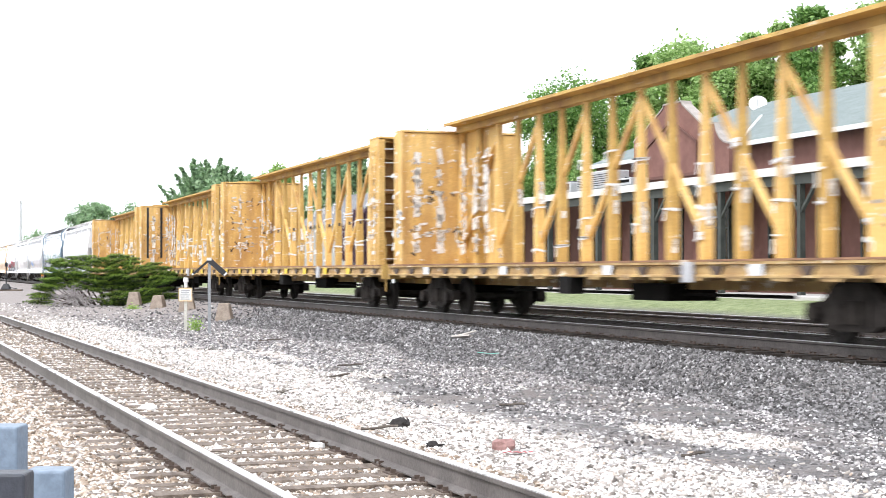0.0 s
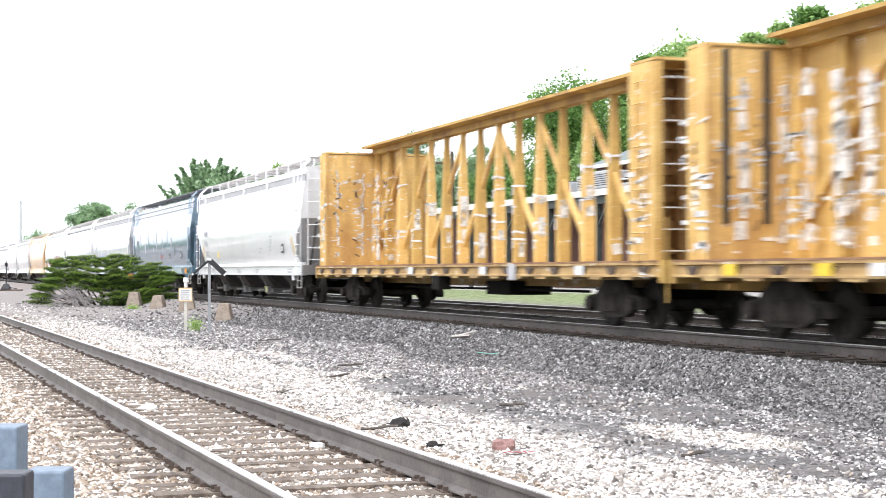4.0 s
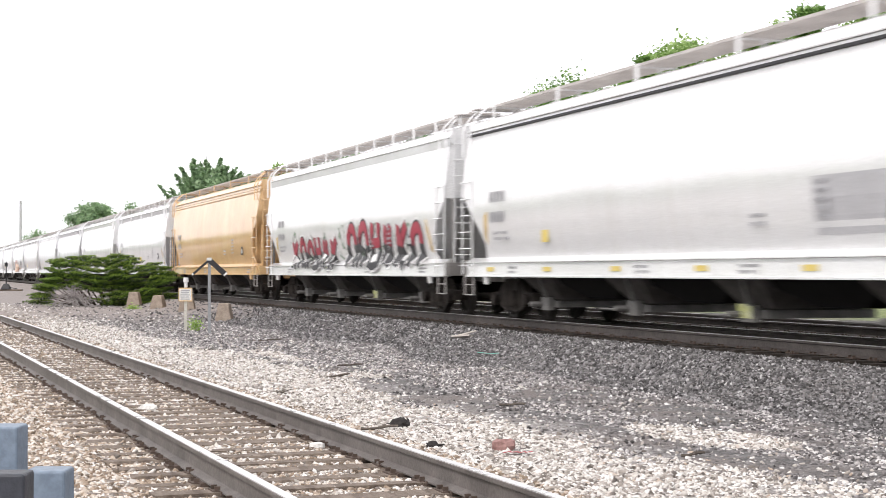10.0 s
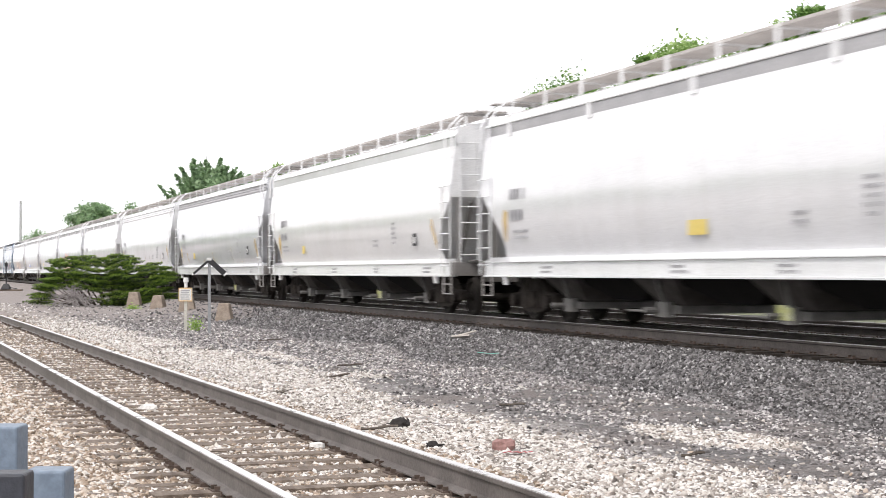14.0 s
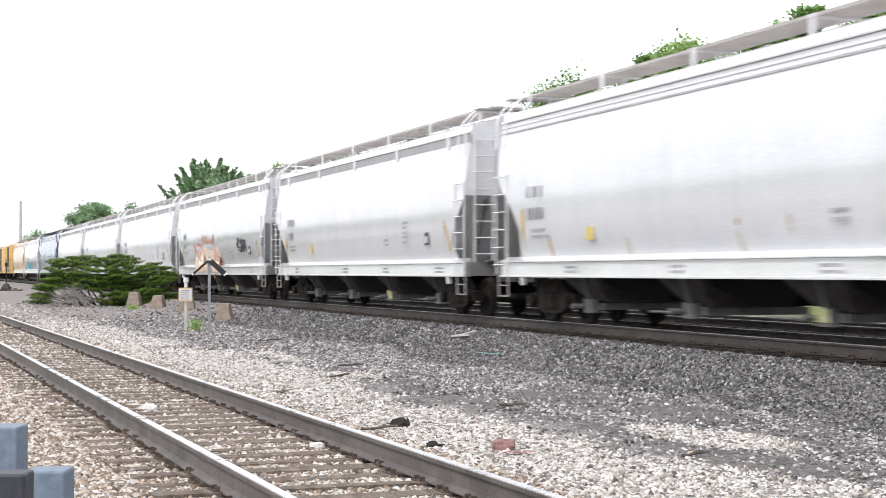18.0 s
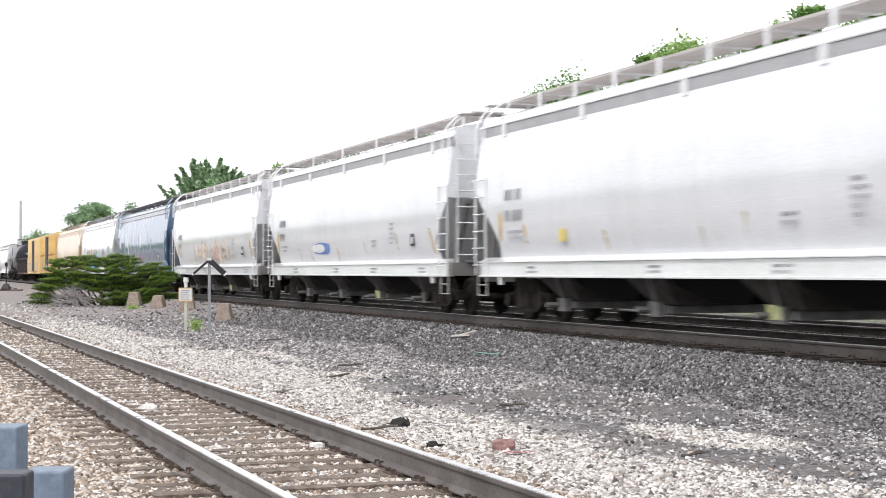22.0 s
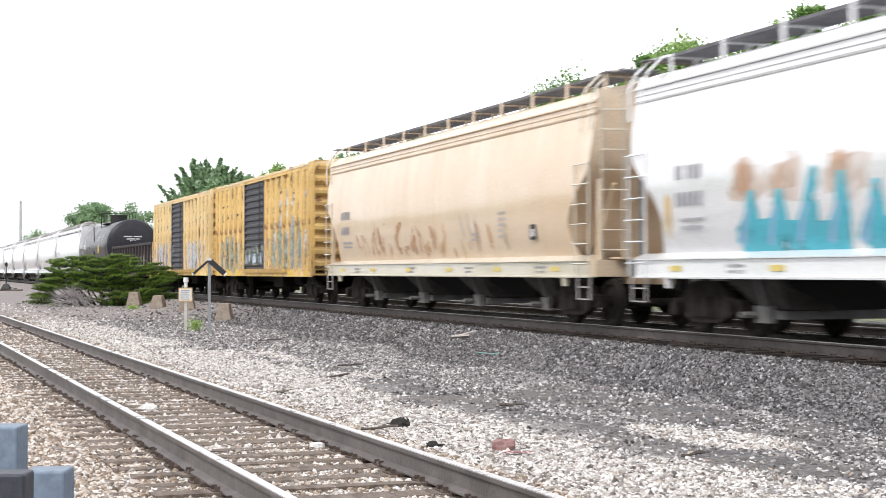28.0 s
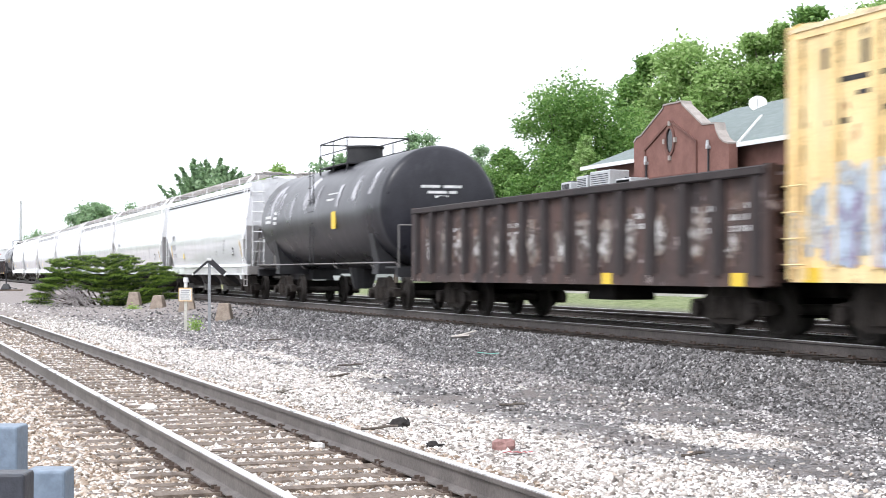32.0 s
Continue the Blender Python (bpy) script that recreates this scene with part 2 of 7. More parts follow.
def tie_mesh(seed):
    def build(bm):
        r = random.Random(seed)
        v = box(bm, -0.115, 0.115, -1.3, 1.3, -0.17, 0.0)
        bevel(bm, 0.012)
        for w in bm.verts:
            w.co += Vector((r.uniform(-0.012, 0.012), r.uniform(-0.03, 0.03), r.uniform(-0.012, 0.006)))
    return shared("tie_%d" % seed, build)


def plates(bm):
    for y in (-0.7535, 0.7535):
        box(bm, -0.09, 0.09, y - 0.13, y + 0.13, -0.004, 0.01)
        for sx in (-0.055, 0.055):
            for sy in (-0.095, 0.095):
                box(bm, sx - 0.009, sx + 0.009, y + sy - 0.02, y + sy + 0.02, 0.01, 0.038)
        for sx in (-0.14, 0.14):
            box(bm, sx - 0.014, sx + 0.014, y - 0.088, y + 0.088, -0.015, 0.014)


def track(name, label, centre, z, turn, x0, x1, near_from, near_to, tops=0.0):
    """Ties near the camera are pieces of their own; the far ones are one part."""
    t = tagged(thing(name, label, "railway track", "", pose(0, centre, 0, 0, 0, turn)), kind="structure")
    for s in (-1, 1):
        rail(t, s * 0.7535, z, x0, x1, (), RAIL_DARK if z > 0.3 else RAIL_STEEL)
    r = random.Random(int(z * 1000) + int(centre * 10))
    far = bmesh.new()
    x = x1
    while x > max(x0, -300):
        m = pose(x + r.uniform(-0.03, 0.03), r.uniform(-0.04, 0.04), z - 0.185 + r.uniform(-0.006, 0.004), 0, 0, r.uniform(-1.2, 1.2))
        if near_from > x > near_to:
            tie = put("tie", tie_mesh(r.randrange(5)), TIE_DARK if z > 0.3 else TIE_WOOD, t, "", m)
            put("tie_plate", shared("tie_plates", plates), SPIKE, tie, "rusty plates and spikes")
        else:
            n0 = len(far.verts)
            box(far, -0.115, 0.115, -1.3, 1.3, -0.17, 0.0)
            far.verts.ensure_lookup_table()
            for w in far.verts[n0:]:
                w.co = m @ w.co
        x -= 0.52
    tagged(part("far_ties", far, TIE_DARK if z > 0.3 else TIE_WOOD, t, "weathered wooden ties further along"), kind="stuff")
    return t


track("siding_track", "rusty siding track on old wooden ties in pale gravel", -9.98, 0.167, 1.43, -600, 12, -6, -62)
track("main_track", "main line track on dark ballast under the train", 0.0, RAIL_Z, 0, -1500, 400, -14, -60)
track("second_track", "second track beyond the main line on dark ballast", 4.3, RAIL_Z - 0.01, 0, -1500, 400, -20, -60)

# ---- the train: parts common to all cars ----
# each car's space: x along the track, y across it (the side at -y faces the road), z from the rail tops
def truck_frame(bm):
    box(bm, -0.22, 0.22, -0.95, 0.95, 0.42, 0.72)
    box(bm, -0.75, 0.75, -0.12, 0.12, 0.3, 0.4)


def side_frame(bm):
    for y in (-1.06,):
        prof = [(-1.15, 0.36), (-1.15, 0.56), (-0.75, 0.6), (-0.42, 0.86), (0.42, 0.86), (0.75, 0.6), (1.15, 0.56), (1.15, 0.36), (0.8, 0.34), (0.45, 0.2), (-0.45, 0.2), (-0.8, 0.34)]
        loft(bm, [[(x, y - 0.09, z) for x, z in prof], [(x, y + 0.09, z) for x, z in prof]])
        for s in (-1, 1):
            rod(bm, (s * 0.88, y - 0.2, 0.42), (s * 0.88, y - 0.05, 0.42), 0.13, 10)
            box(bm, s * 0.36 - 0.05, s * 0.36 + 0.05, y - 0.12, y - 0.08, 0.28, 0.8)
        for k in (-0.16, 0, 0.16):
            rod(bm, (k, y - 0.12, 0.3), (k, y - 0.12, 0.62), 0.065, 8)


def wheelset_mesh(bm):
    n = 20
    rod(bm, (0, -1.0, 0), (0, 1.0, 0), 0.085, 8)
    for s in (-1, 1):
        prof = [(0.1, 0.12), (0.13, 0.15), (0.32, 0.06), (0.36, 0.075), (0.44, 0.075), (0.47, 0.055), (0.47, 0.03), (0.435, 0.02), (0.425, -0.07), (0.36, -0.07), (0.32, -0.02), (0.13, -0.05), (0.1, -0.05)]
        rings = [[(r * math.cos(k * math.tau / n), s * (0.715 - d), r * math.sin(k * math.tau / n)) for k in range(n)] for r, d in prof]
        loft(bm, rings, cap=False)


BOGIE_BROWN = dull(surface("bogie_rust_brown", (0.018, 0.015, 0.014), (0.052, 0.045, 0.04), 4, 0.85, 0, 0.3))
WHEELS = []
SIDE_FLIP = pose(0, 0, 0, 0, 0, 180)


def add_trucks(car, centres):
    for c in centres:
        t = put("bogie", shared("bogie", truck_frame), DARK_STEEL, car, "dark grimy steel bogie", pose(c, 0, 0))
        put("side_frame", shared("side_frame", side_frame), BOGIE_BROWN, t)
        put("side_frame", MESHES["side_frame"], BOGIE_BROWN, t, "", SIDE_FLIP)
        for s in (-0.88, 0.88):
            w = put("wheelset", shared("wheelset", wheelset_mesh, True), WHEEL_STEEL, t, "worn steel wheelset", pose(s, 0, 0.435))
            WHEELS.append((w, s, car))


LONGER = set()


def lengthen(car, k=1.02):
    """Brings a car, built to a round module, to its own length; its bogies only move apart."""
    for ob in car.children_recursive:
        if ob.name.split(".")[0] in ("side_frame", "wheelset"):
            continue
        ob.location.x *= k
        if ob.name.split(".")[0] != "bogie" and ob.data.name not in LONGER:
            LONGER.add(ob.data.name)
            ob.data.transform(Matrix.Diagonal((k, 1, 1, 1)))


def coupler_mesh(bm):
    box(bm, -0.1, 0.62, -0.09, 0.09, 0.72, 0.92)
    box(bm, 0.55, 0.8, -0.2, 0.14, 0.68, 0.98)
    rod(bm, (0.3, 0.28, 0.62), (0.75, 0.35, 0.42), 0.03, 6)
    rod(bm, (0.75, 0.35, 0.42), (1.0, 0.1, 0.4), 0.03, 6)


def add_ladder(car, h, w, material, m, step=0.36):
    """Two flat stiles and round rungs; the rungs are pieces of their own."""
    stile = shared("stile_%.2f" % h, lambda bm: slab(bm, (0, 0, 0), (0, 0, h), 0.038, 0.022))
    l = put("ladder", stile, material, car, "", m @ pose(-w / 2, 0, 0))
    put("stile", stile, material, l, "", pose(w, 0, 0))
    z = 0.2
    while z < h:
        put("rung", shared("rung_%.2f" % w, lambda bm: rod(bm, (-0.03, -0.05, 0), (w + 0.03, -0.05, 0), 0.013, 5)), material, l, "", pose(0, 0, z))
        z += step


def add_couplers(car, half):
    for s in (1, -1):
        put("coupler", shared("coupler", coupler_mesh), DARK_STEEL, car, "", pose(s * half, 0, 0, 0, 0, 0 if s > 0 else 180))


def bar_rows(bm, x, z, y, n, width, height, gap, rnd):
    """Rows of short blocks that stand for stencilled lines."""
    for k in range(n):
        end, q = x + width * rnd.uniform(0.75, 1.0), x
        while q < end:
            w = height * rnd.uniform(0.3, 0.6)
            box(bm, q, q + w, y - 0.003, y, z - k * (height + gap) - height, z - k * (height + gap))
            q += w + height * rnd.choice((0.3, 0.35, 0.4, 0.8))


# ---- covered hopper cars ----
def hopper_half(z):
    """Half width of the rounded body at height z."""
    k = [(0.95, 1.28), (1.3, 1.42), (1.65, 1.53), (2.05, 1.595), (2.5, 1.62), (3.0, 1.605), (3.5, 1.55), (3.95, 1.46)]
    for (a, wa), (b, wb) in zip(k, k[1:]):
        if z <= b:
            return wa + (wb - wa) * max(0, (z - a)) / (b - a)
    return k[-1][1]


HB = 9.41        # half length of the body at the top


def hopper_body(bm, round_end=False):
    zs = [1.0, 1.3, 1.5, 1.65, 1.85, 2.0, 2.2, 2.4, 2.6, 2.7, 2.8, 2.95, 3.15, 3.4, 3.65, 3.95]

    def end_x(z):
        # upright above, sloping inward below
        k = [(0.9, 1.75), (1.65, 1.15), (2.0, 0.84), (2.7, 0.0), (9, 0.0)]
        if round_end:
            k = [(0.9, 1.6), (1.5, 1.2), (1.85, 1.12), (2.0, 1.05), (2.2, 0.9), (2.4, 0.68), (2.6, 0.42), (2.8, 0.18), (2.95, 0.07), (3.4, 0.0), (9, 0.0)]
        for (a, p), (b, q) in zip(k, k[1:]):
            if z <= b:
                return HB - (p + (q - p) * (z - a) / (b - a))
    rows = []
    for z in zs:
        e, w = end_x(z), hopper_half(z)
        rings = []
        for k in range(13):
            rings.append((-e + 2 * e * k / 12, -w, z))
        for k in range(13):
            rings.append((e - 2 * e * k / 12, w, z))
        rows.append(rings)
    loft(bm, rows)


def hopper_gusset(s, round_end=False):
    """Plate that closes the side's lower corner at the +x end, on the side of sign s."""
    def build(bm):
        pts = [(HB - 1.7, 1.0), (HB - 1.45, 1.3), (HB - 1.14, 1.66), (HB - 1.13, 1.5), (HB - 1.03, 1.32), (HB - 0.95, 1.0)]
        if round_end:
            pts = [(HB - 1.55, 1.0), (HB - 1.33, 1.3), (HB - 1.2, 1.5), (HB - 1.12, 1.85), (HB - 1.08, 1.6), (HB - 0.95, 1.35), (HB - 0.72, 1.18), (HB - 0.4, 1.08), (HB - 0.3, 1.0)]
        loft(bm, [[(x, s * (hopper_half(z) - d), z) for x, z in pts] for d in (0.0, 0.04)])
    return build


def hopper_chord(bm, ribs):
    for s in (-1, 1):
        half = ((1.38, 3.83), (1.472, 3.83), (1.5, 4.058), (1.38, 4.058))
        if ribs:
            half = ((1.38, 3.84), (1.5, 3.84), (1.512, 3.875), (1.488, 3.885), (1.482, 3.95), (1.505, 3.96), (1.505, 3.98), (1.477, 3.99), (1.475, 4.058), (1.38, 4.058))
        sweep_x(bm, [(s * y, z) for y, z in half], -HB, HB)


def hopper_chord_line(bm):
    for s in (-1, 1):
        sweep_x(bm, [(s * 1.3, 3.8), (s * 1.475, 3.8), (s * 1.48, 3.95), (s * 1.48, 4.058), (s * 1.3, 4.058)], -HB, HB)


def hopper_line(bm):
    sweep_x(bm, [(-1.46, 3.955), (-1.525, 3.955), (-1.525, 4.0), (-1.46, 4.005)], -HB + 0.1, HB - 0.1)


def hopper_tab(bm):
    """Small clip over the strip under the eave."""
    box(bm, -0.07, 0.07, -1.53, -1.49, 3.8, 4.07)


def hopper_roof(bm):
    half = [(1.4, 4.06), (1.518, 4.062), (1.522, 4.085), (1.47, 4.13), (1.34, 4.265), (1.15, 4.345), (0.85, 4.4), (0.4, 4.44)]
    sweep_x(bm, [(-y, z) for y, z in half] + half[::-1], -HB, HB)


def hopper_hatches(bm):
    box(bm, -HB + 0.5, HB - 0.5, -0.36, 0.36, 4.45, 4.52)
    for k in range(14):
        x = -HB + 0.9 + k * (2 * HB - 1.8) / 13
        box(bm, x - 0.03, x + 0.03, -0.42, 0.42, 4.5, 4.58)


def hopper_walk(bm):
    """One running board of close bars on edge, with its outer angle, at -y."""
    for k in range(19):
        y = -0.34 - 0.037 * k
        box(bm, -HB - 0.25, HB + 0.25, y - 0.004, y + 0.004, 4.615, 4.648)
    for k in range(34):
        x = -HB + (2 * HB) * k / 33
        box(bm, x - 0.012, x + 0.012, -1.04, -0.31, 4.62, 4.64)
    box(bm, -HB - 0.25, HB + 0.25, -1.056, -1.036, 4.61, 4.66)


def hopper_crossover(bm):
    box(bm, HB - 0.2, HB + 0.2, -1.35, 1.35, 4.58, 4.603)


def hopper_bracket(bm):
    """Plate under the walk with its upright outer leg."""
    box(bm, -0.05, 0.05, -1.08, -1.058, 4.37, 4.66)
    box(bm, -0.03, 0.03, -1.058, -0.3, 4.59, 4.612)
    box(bm, -0.03, 0.03, -0.64, -0.6, 4.41, 4.59)


def hopper_step(bm):
    """Stirrup step under the sill's corner."""
    for x in (-0.27, 0.27):
        box(bm, x - 0.014, x + 0.014, -1.6, -1.57, 0.5, 0.92)
    for z in (0.5, 0.72):
        box(bm, -0.27, 0.27, -1.61, -1.56, z, z + 0.022)


def hopper_jack_pad(bm):
    rod(bm, (0, -1.53, 0.9), (0, -1.53, 0.74), 0.075, 10, 0.06)


def hopper_sill(bm):
    for s in (-1, 1):
        prof = [(s * 1.42, 0.9), (s * 1.6, 0.9), (s * 1.6, 0.93), (s * 1.565, 0.94), (s * 1.555, 1.19), (s * 1.61, 1.2), (s * 1.61, 1.215), (s * 1.42, 1.31)]
        sweep_x(bm, prof, -HB + 0.15, HB - 0.15)


def hopper_end_sheet(bm):
    box(bm, HB - 0.06, HB + 0.004, -1.44, 1.44, 3.8, 4.3)
    box(bm, HB - 0.05, HB + 0.03, -0.5, -0.42, 2.95, 4.3)
    box(bm, HB - 0.05, HB + 0.03, 0.42, 0.5, 2.95, 4.3)


def hopper_end(bm):
    """End frame: sill, corner posts, slope sheet stiffeners and crossover platform; for the +x end."""
    box(bm, HB - 0.2, HB + 0.1, -1.55, 1.55, 0.92, 1.22)
    for s in (-1, 1):
        slab(bm, (HB - 0.03, s * 1.4, 1.2), (HB - 0.03, s * 1.4, 2.68), 0.08, 0.08)
        slab(bm, (HB - 0.02, s * 0.55, 1.2), (HB - 0.02, s * 0.55, 3.0), 0.1, 0.1)
        slab(bm, (HB - 0.9, s * 1.1, 1.2), (HB - 0.05, s * 1.1, 2.6), 0.07, 0.07)
    box(bm, HB - 0.04, HB + 0.06, -0.6, 0.6, 2.92, 3.02)
    box(bm, HB - 1.6, HB + 0.3, -0.3, 0.3, 0.78, 1.1)
    box(bm, HB + 0.02, HB + 0.42, -1.2, 1.2, 1.24, 1.27)


def hopper_corner_rail(bm):
    """Bent hand rails from the ladder over the roof's corner, both sides of the +x end."""
    for s in (-1,):
        for x in (0,):
            pts = [(x, s * 1.6, 3.55), (x, s * 1.6, 4.1), (x, s * 1.47, 4.36), (x, s * 1.2, 4.62), (x, s * 0.7, 4.68)]
            for a, b in zip(pts, pts[1:]):
                rod(bm, a, b, 0.022, 5)


def outlet_body(bm):
    loft(bm, [[(-w, -y, z), (w, -y, z), (w, y, z), (-w, y, z)] for w, y, z in ((0.82, 1.4, 1.0), (0.68, 1.22, 0.8), (0.46, 0.96, 0.52), (0.4, 0.88, 0.44))])


def slope_sheet(bm):
    """Inward sloping floor between two outlets."""
    loft(bm, [[(-w, -y, z), (w, -y, z), (w, y, z), (-w, y, z)] for w, y, z in ((2.0, 1.28, 1.02), (0.6, 0.75, 0.5))])


def outlet_gate(bm):
    box(bm, -0.34, 0.34, -0.95, 0.95, 0.3, 0.43)
    rod(bm, (-0.2, -1.35, 0.36), (-0.2, -0.9, 0.36), 0.05, 8)
    box(bm, -0.24, 0.14, -1.1, -0.96, 0.24, 0.5)
    rod(bm, (-1.35, -1.12, 0.33), (-0.24, -1.06, 0.33), 0.025, 5)
    slab(bm, (0.14, -1.15, 0.5), (0.3, -1.38, 0.98), 0.06, 0.06)


def brake_gear(bm):
    rod(bm, (HB - 2.0, -0.5, 1.05), (HB - 1.2, -0.5, 1.05), 0.18, 10)
    rod(bm, (-8, -0.2, 0.62), (8, -0.2, 0.62), 0.03, 5)
    box(bm, -8.8, 8.8, -0.28, 0.28, 0.72, 1.06)


PAINTS = {}


def paint(key, a, b, gloss=1.0, **kw):
    """Enamel over slightly wavy sheet steel."""
    if key not in PAINTS:
        m = PAINTS[key] = surface(key + "_car_paint", a, b, **kw)
        ns, ls = m.node_tree.nodes, m.node_tree.links
        p = ns["Principled BSDF"]
        n = tex(ns, ls, 0.42, 2, 0.45, (1, 1, 0.5))
        bp = ns.new("ShaderNodeBump")
        bp.inputs["Strength"].default_value, bp.inputs["Distance"].default_value = 0.5, 0.12
        ls.new(n.outputs[0], bp.inputs["Height"])
        ls.new(bp.outputs[0], p.inputs["Normal"])
        p.inputs["Coat Weight"].default_value = gloss
        p.inputs["Coat Roughness"].default_value = 0.13
        p.inputs["Coat IOR"].default_value = 2.45
        ls.new(bp.outputs[0], p.inputs["Coat Normal"])
    return PAINTS[key]


STEP_GREY = surface("grimy_step_grey", (0.3, 0.28, 0.27), (0.5, 0.48, 0.47), 3, 0.7)
OUTLET_GREY = dull(surface("outlet_grey", (0.065, 0.06, 0.057), (0.125, 0.118, 0.112), 2, 0.85, streaks=((0.06, 0.05, 0.045), 0.6)))
# nearly black to stand in for the shade between the outlets
SLOPE_DARK = dull(surface("shade_dark_slope_sheet", (0.006, 0.0055, 0.0055), (0.015, 0.014, 0.014), 2, 0.85))
GATE_LIME = surface("pale_lime_label", (0.55, 0.57, 0.2), (0.75, 0.75, 0.6), 5, 0.6)
GATE_GREY = surface("outlet_gate_grey", (0.13, 0.127, 0.123), (0.25, 0.243, 0.237), 3, 0.7)
FADED_TAPE = surface("faded_yellow_tape", (0.68, 0.52, 0.12), (0.76, 0.62, 0.22), 5, 0.6)
# white end frames greyed for the shaded recess; also the tank's grey hand rail
END_SHADE = surface("end_shade_rail_grey", (0.15, 0.14, 0.135), (0.24, 0.228, 0.22), 2, 0.7)


def patch(bm, x, z, w, h, half, rnd, lean=0.0, square=0.6, jag=0.2, m=14):
    """One ragged sprayed patch on the car's side at -y, in rings that follow its curve."""
    rim = []
    for k in range(m):
        a = (k + 0.5) * math.tau / m
        q = 1 - jag * rnd.random()
        ca, sa = math.cos(a), math.sin(a)
        dz = q * h / 2 * math.copysign(abs(sa) ** square, sa)
        rim.append((q * w / 2 * math.copysign(abs(ca) ** square, ca) + lean * dz, dz))
    rings = [[bm.verts.new((x + f * dx, -half(z + f * dz), z + f * dz)) for dx, dz in rim] for f in (1.0, 0.6, 0.25)]
    for a, b in zip(rings, rings[1:]):
        for k in range(m):
            bm.faces.new((a[k], a[(k + 1) % m], b[(k + 1) % m], b[k]))
    bm.faces.new(rings[-1])


def graffiti(car, seed, x0, x1, z0, z1, colours, half, n=5, square=0.6, jag=0.25):
    """Rows of abstract sprayed patches, in layers of (name, paint, fatness, low, high) one over another."""
    rnd = random.Random(seed)
    w = (x1 - x0) / n
    for k in range(n):
        lean, jx = rnd.uniform(-0.3, 0.35), rnd.uniform(-0.15, 0.15) * w
        for i, (name, material, fat, lo, hi) in enumerate(colours):
            a, b = z0 + (z1 - z0) * lo, z0 + (z1 - z0) * (hi - rnd.uniform(0, 0.18))
            bm = bmesh.new()
            out = 0.008 + 0.006 * i
            patch(bm, x0 + w * (k + 0.5) + jx + rnd.uniform(-0.1, 0.1) * w, (a + b) / 2, w * fat * rnd.uniform(0.8, 1.1), b - a, lambda q: half(q) + out, rnd, lean, square, jag)
            part(name, bm, material, car, "")


def sprayed(name, c, thin=0.37):
    """Paint that thins out in speckled patches."""
    d = tuple(min(1, v * 0.75 + 0.05) for v in c)
    m = surface(name, c, d, 1.7, 0.6, 0, 0.0)
    ns, ls = m.node_tree.nodes, m.node_tree.links
    n = tex(ns, ls, 2.6, 8, 0.75)
    r = ramp(ns, [(thin - 0.06, (0, 0, 0)), (thin + 0.08, (1, 1, 1))])
    ls.new(n.outputs[0], r.inputs[0])
    ls.new(r.outputs[0], ns["Principled BSDF"].inputs["Alpha"])
    return m


def haze(name, c, most=0.6, size=0.9, low=0.42):
    """Thin soft-edged patch of colour."""
    m = surface(name, c, tuple(min(1, v * 1.1) for v in c), 1.7, 0.65, 0, 0.0)
    ns, ls = m.node_tree.nodes, m.node_tree.links
    n = tex(ns, ls, size, 3, 0.5, (1, 1, 0.55))
    r = ramp(ns, [(low, (0, 0, 0)), (low + 0.3, (most,) * 3)])
    ls.new(n.outputs[0], r.inputs[0])
    ls.new(r.outputs[0], ns["Principled BSDF"].inputs["Alpha"])
    return m


WHITE_HAZE = haze("pale_glint_weathering", (0.5, 0.5, 0.53), 0.95, 1.7, 0.3)
AMBER_HAZE = haze("amber_stain", (0.7, 0.5, 0.2), 0.75, 1.6, 0.36)
SPRAY_RED = sprayed("spray_red", (0.42, 0.03, 0.06))
SPRAY_BLACK = sprayed("spray_black", (0.03, 0.03, 0.035))
SPRAY_GREEN = sprayed("spray_green", (0.05, 0.2, 0.12))
SPRAY_BLUE = sprayed("spray_blue", (0.12, 0.25, 0.6))
SPRAY_CYAN = sprayed("spray_cyan", (0.08, 0.5, 0.62))
SPRAY_ORANGE = sprayed("spray_orange", (0.7, 0.25, 0.1))
SPRAY_PALE_ORANGE = sprayed("spray_pale_orange", (0.8, 0.64, 0.52), 0.47)
SPRAY_RUST = sprayed("spray_rust_brown", (0.4, 0.16, 0.08))
SPRAY_GREY = sprayed("spray_grey", (0.3, 0.3, 0.32))
SPRAY_PALE = sprayed("spray_pale_blue", (0.35, 0.5, 0.75))
SPRAY_WHITE = sprayed("spray_white", (0.84, 0.84, 0.84))
SPRAY_RUST_DARK = sprayed("rust_stain", (0.13, 0.075, 0.055), 0.5)
SPRAY_DUST = sprayed("pale_dust_stain", (0.3, 0.25, 0.22), 0.48)
SPRAY_WHITE_THIN = sprayed("thin_white_spray", (0.62, 0.6, 0.59), 0.52)
MIST_ORANGE = haze("thin_peach_spray", (0.82, 0.66, 0.54), 0.9, 1.3, 0.2)
MIST_PINK = sprayed("faded_red_stripe", (0.7, 0.46, 0.43), 0.43)
SPRAY_CORAL = sprayed("spray_coral", (0.68, 0.2, 0.15), 0.4)
MIST_RUST = haze("thin_rust_spray", (0.62, 0.38, 0.22), 0.5, 1.4, 0.34)
MIST_TAN = haze("rusty_haze", (0.66, 0.4, 0.18), 0.34, 0.7, 0.34)
SPRAY_RUST_SOFT = sprayed("soft_rust_scrawl", (0.58, 0.34, 0.2), 0.5)
SPRAY_SHRED = sprayed("torn_white_wrap", (0.83, 0.8, 0.76), 0.45)
SPRAY_SAGE = sprayed("spray_sage", (0.28, 0.38, 0.3))
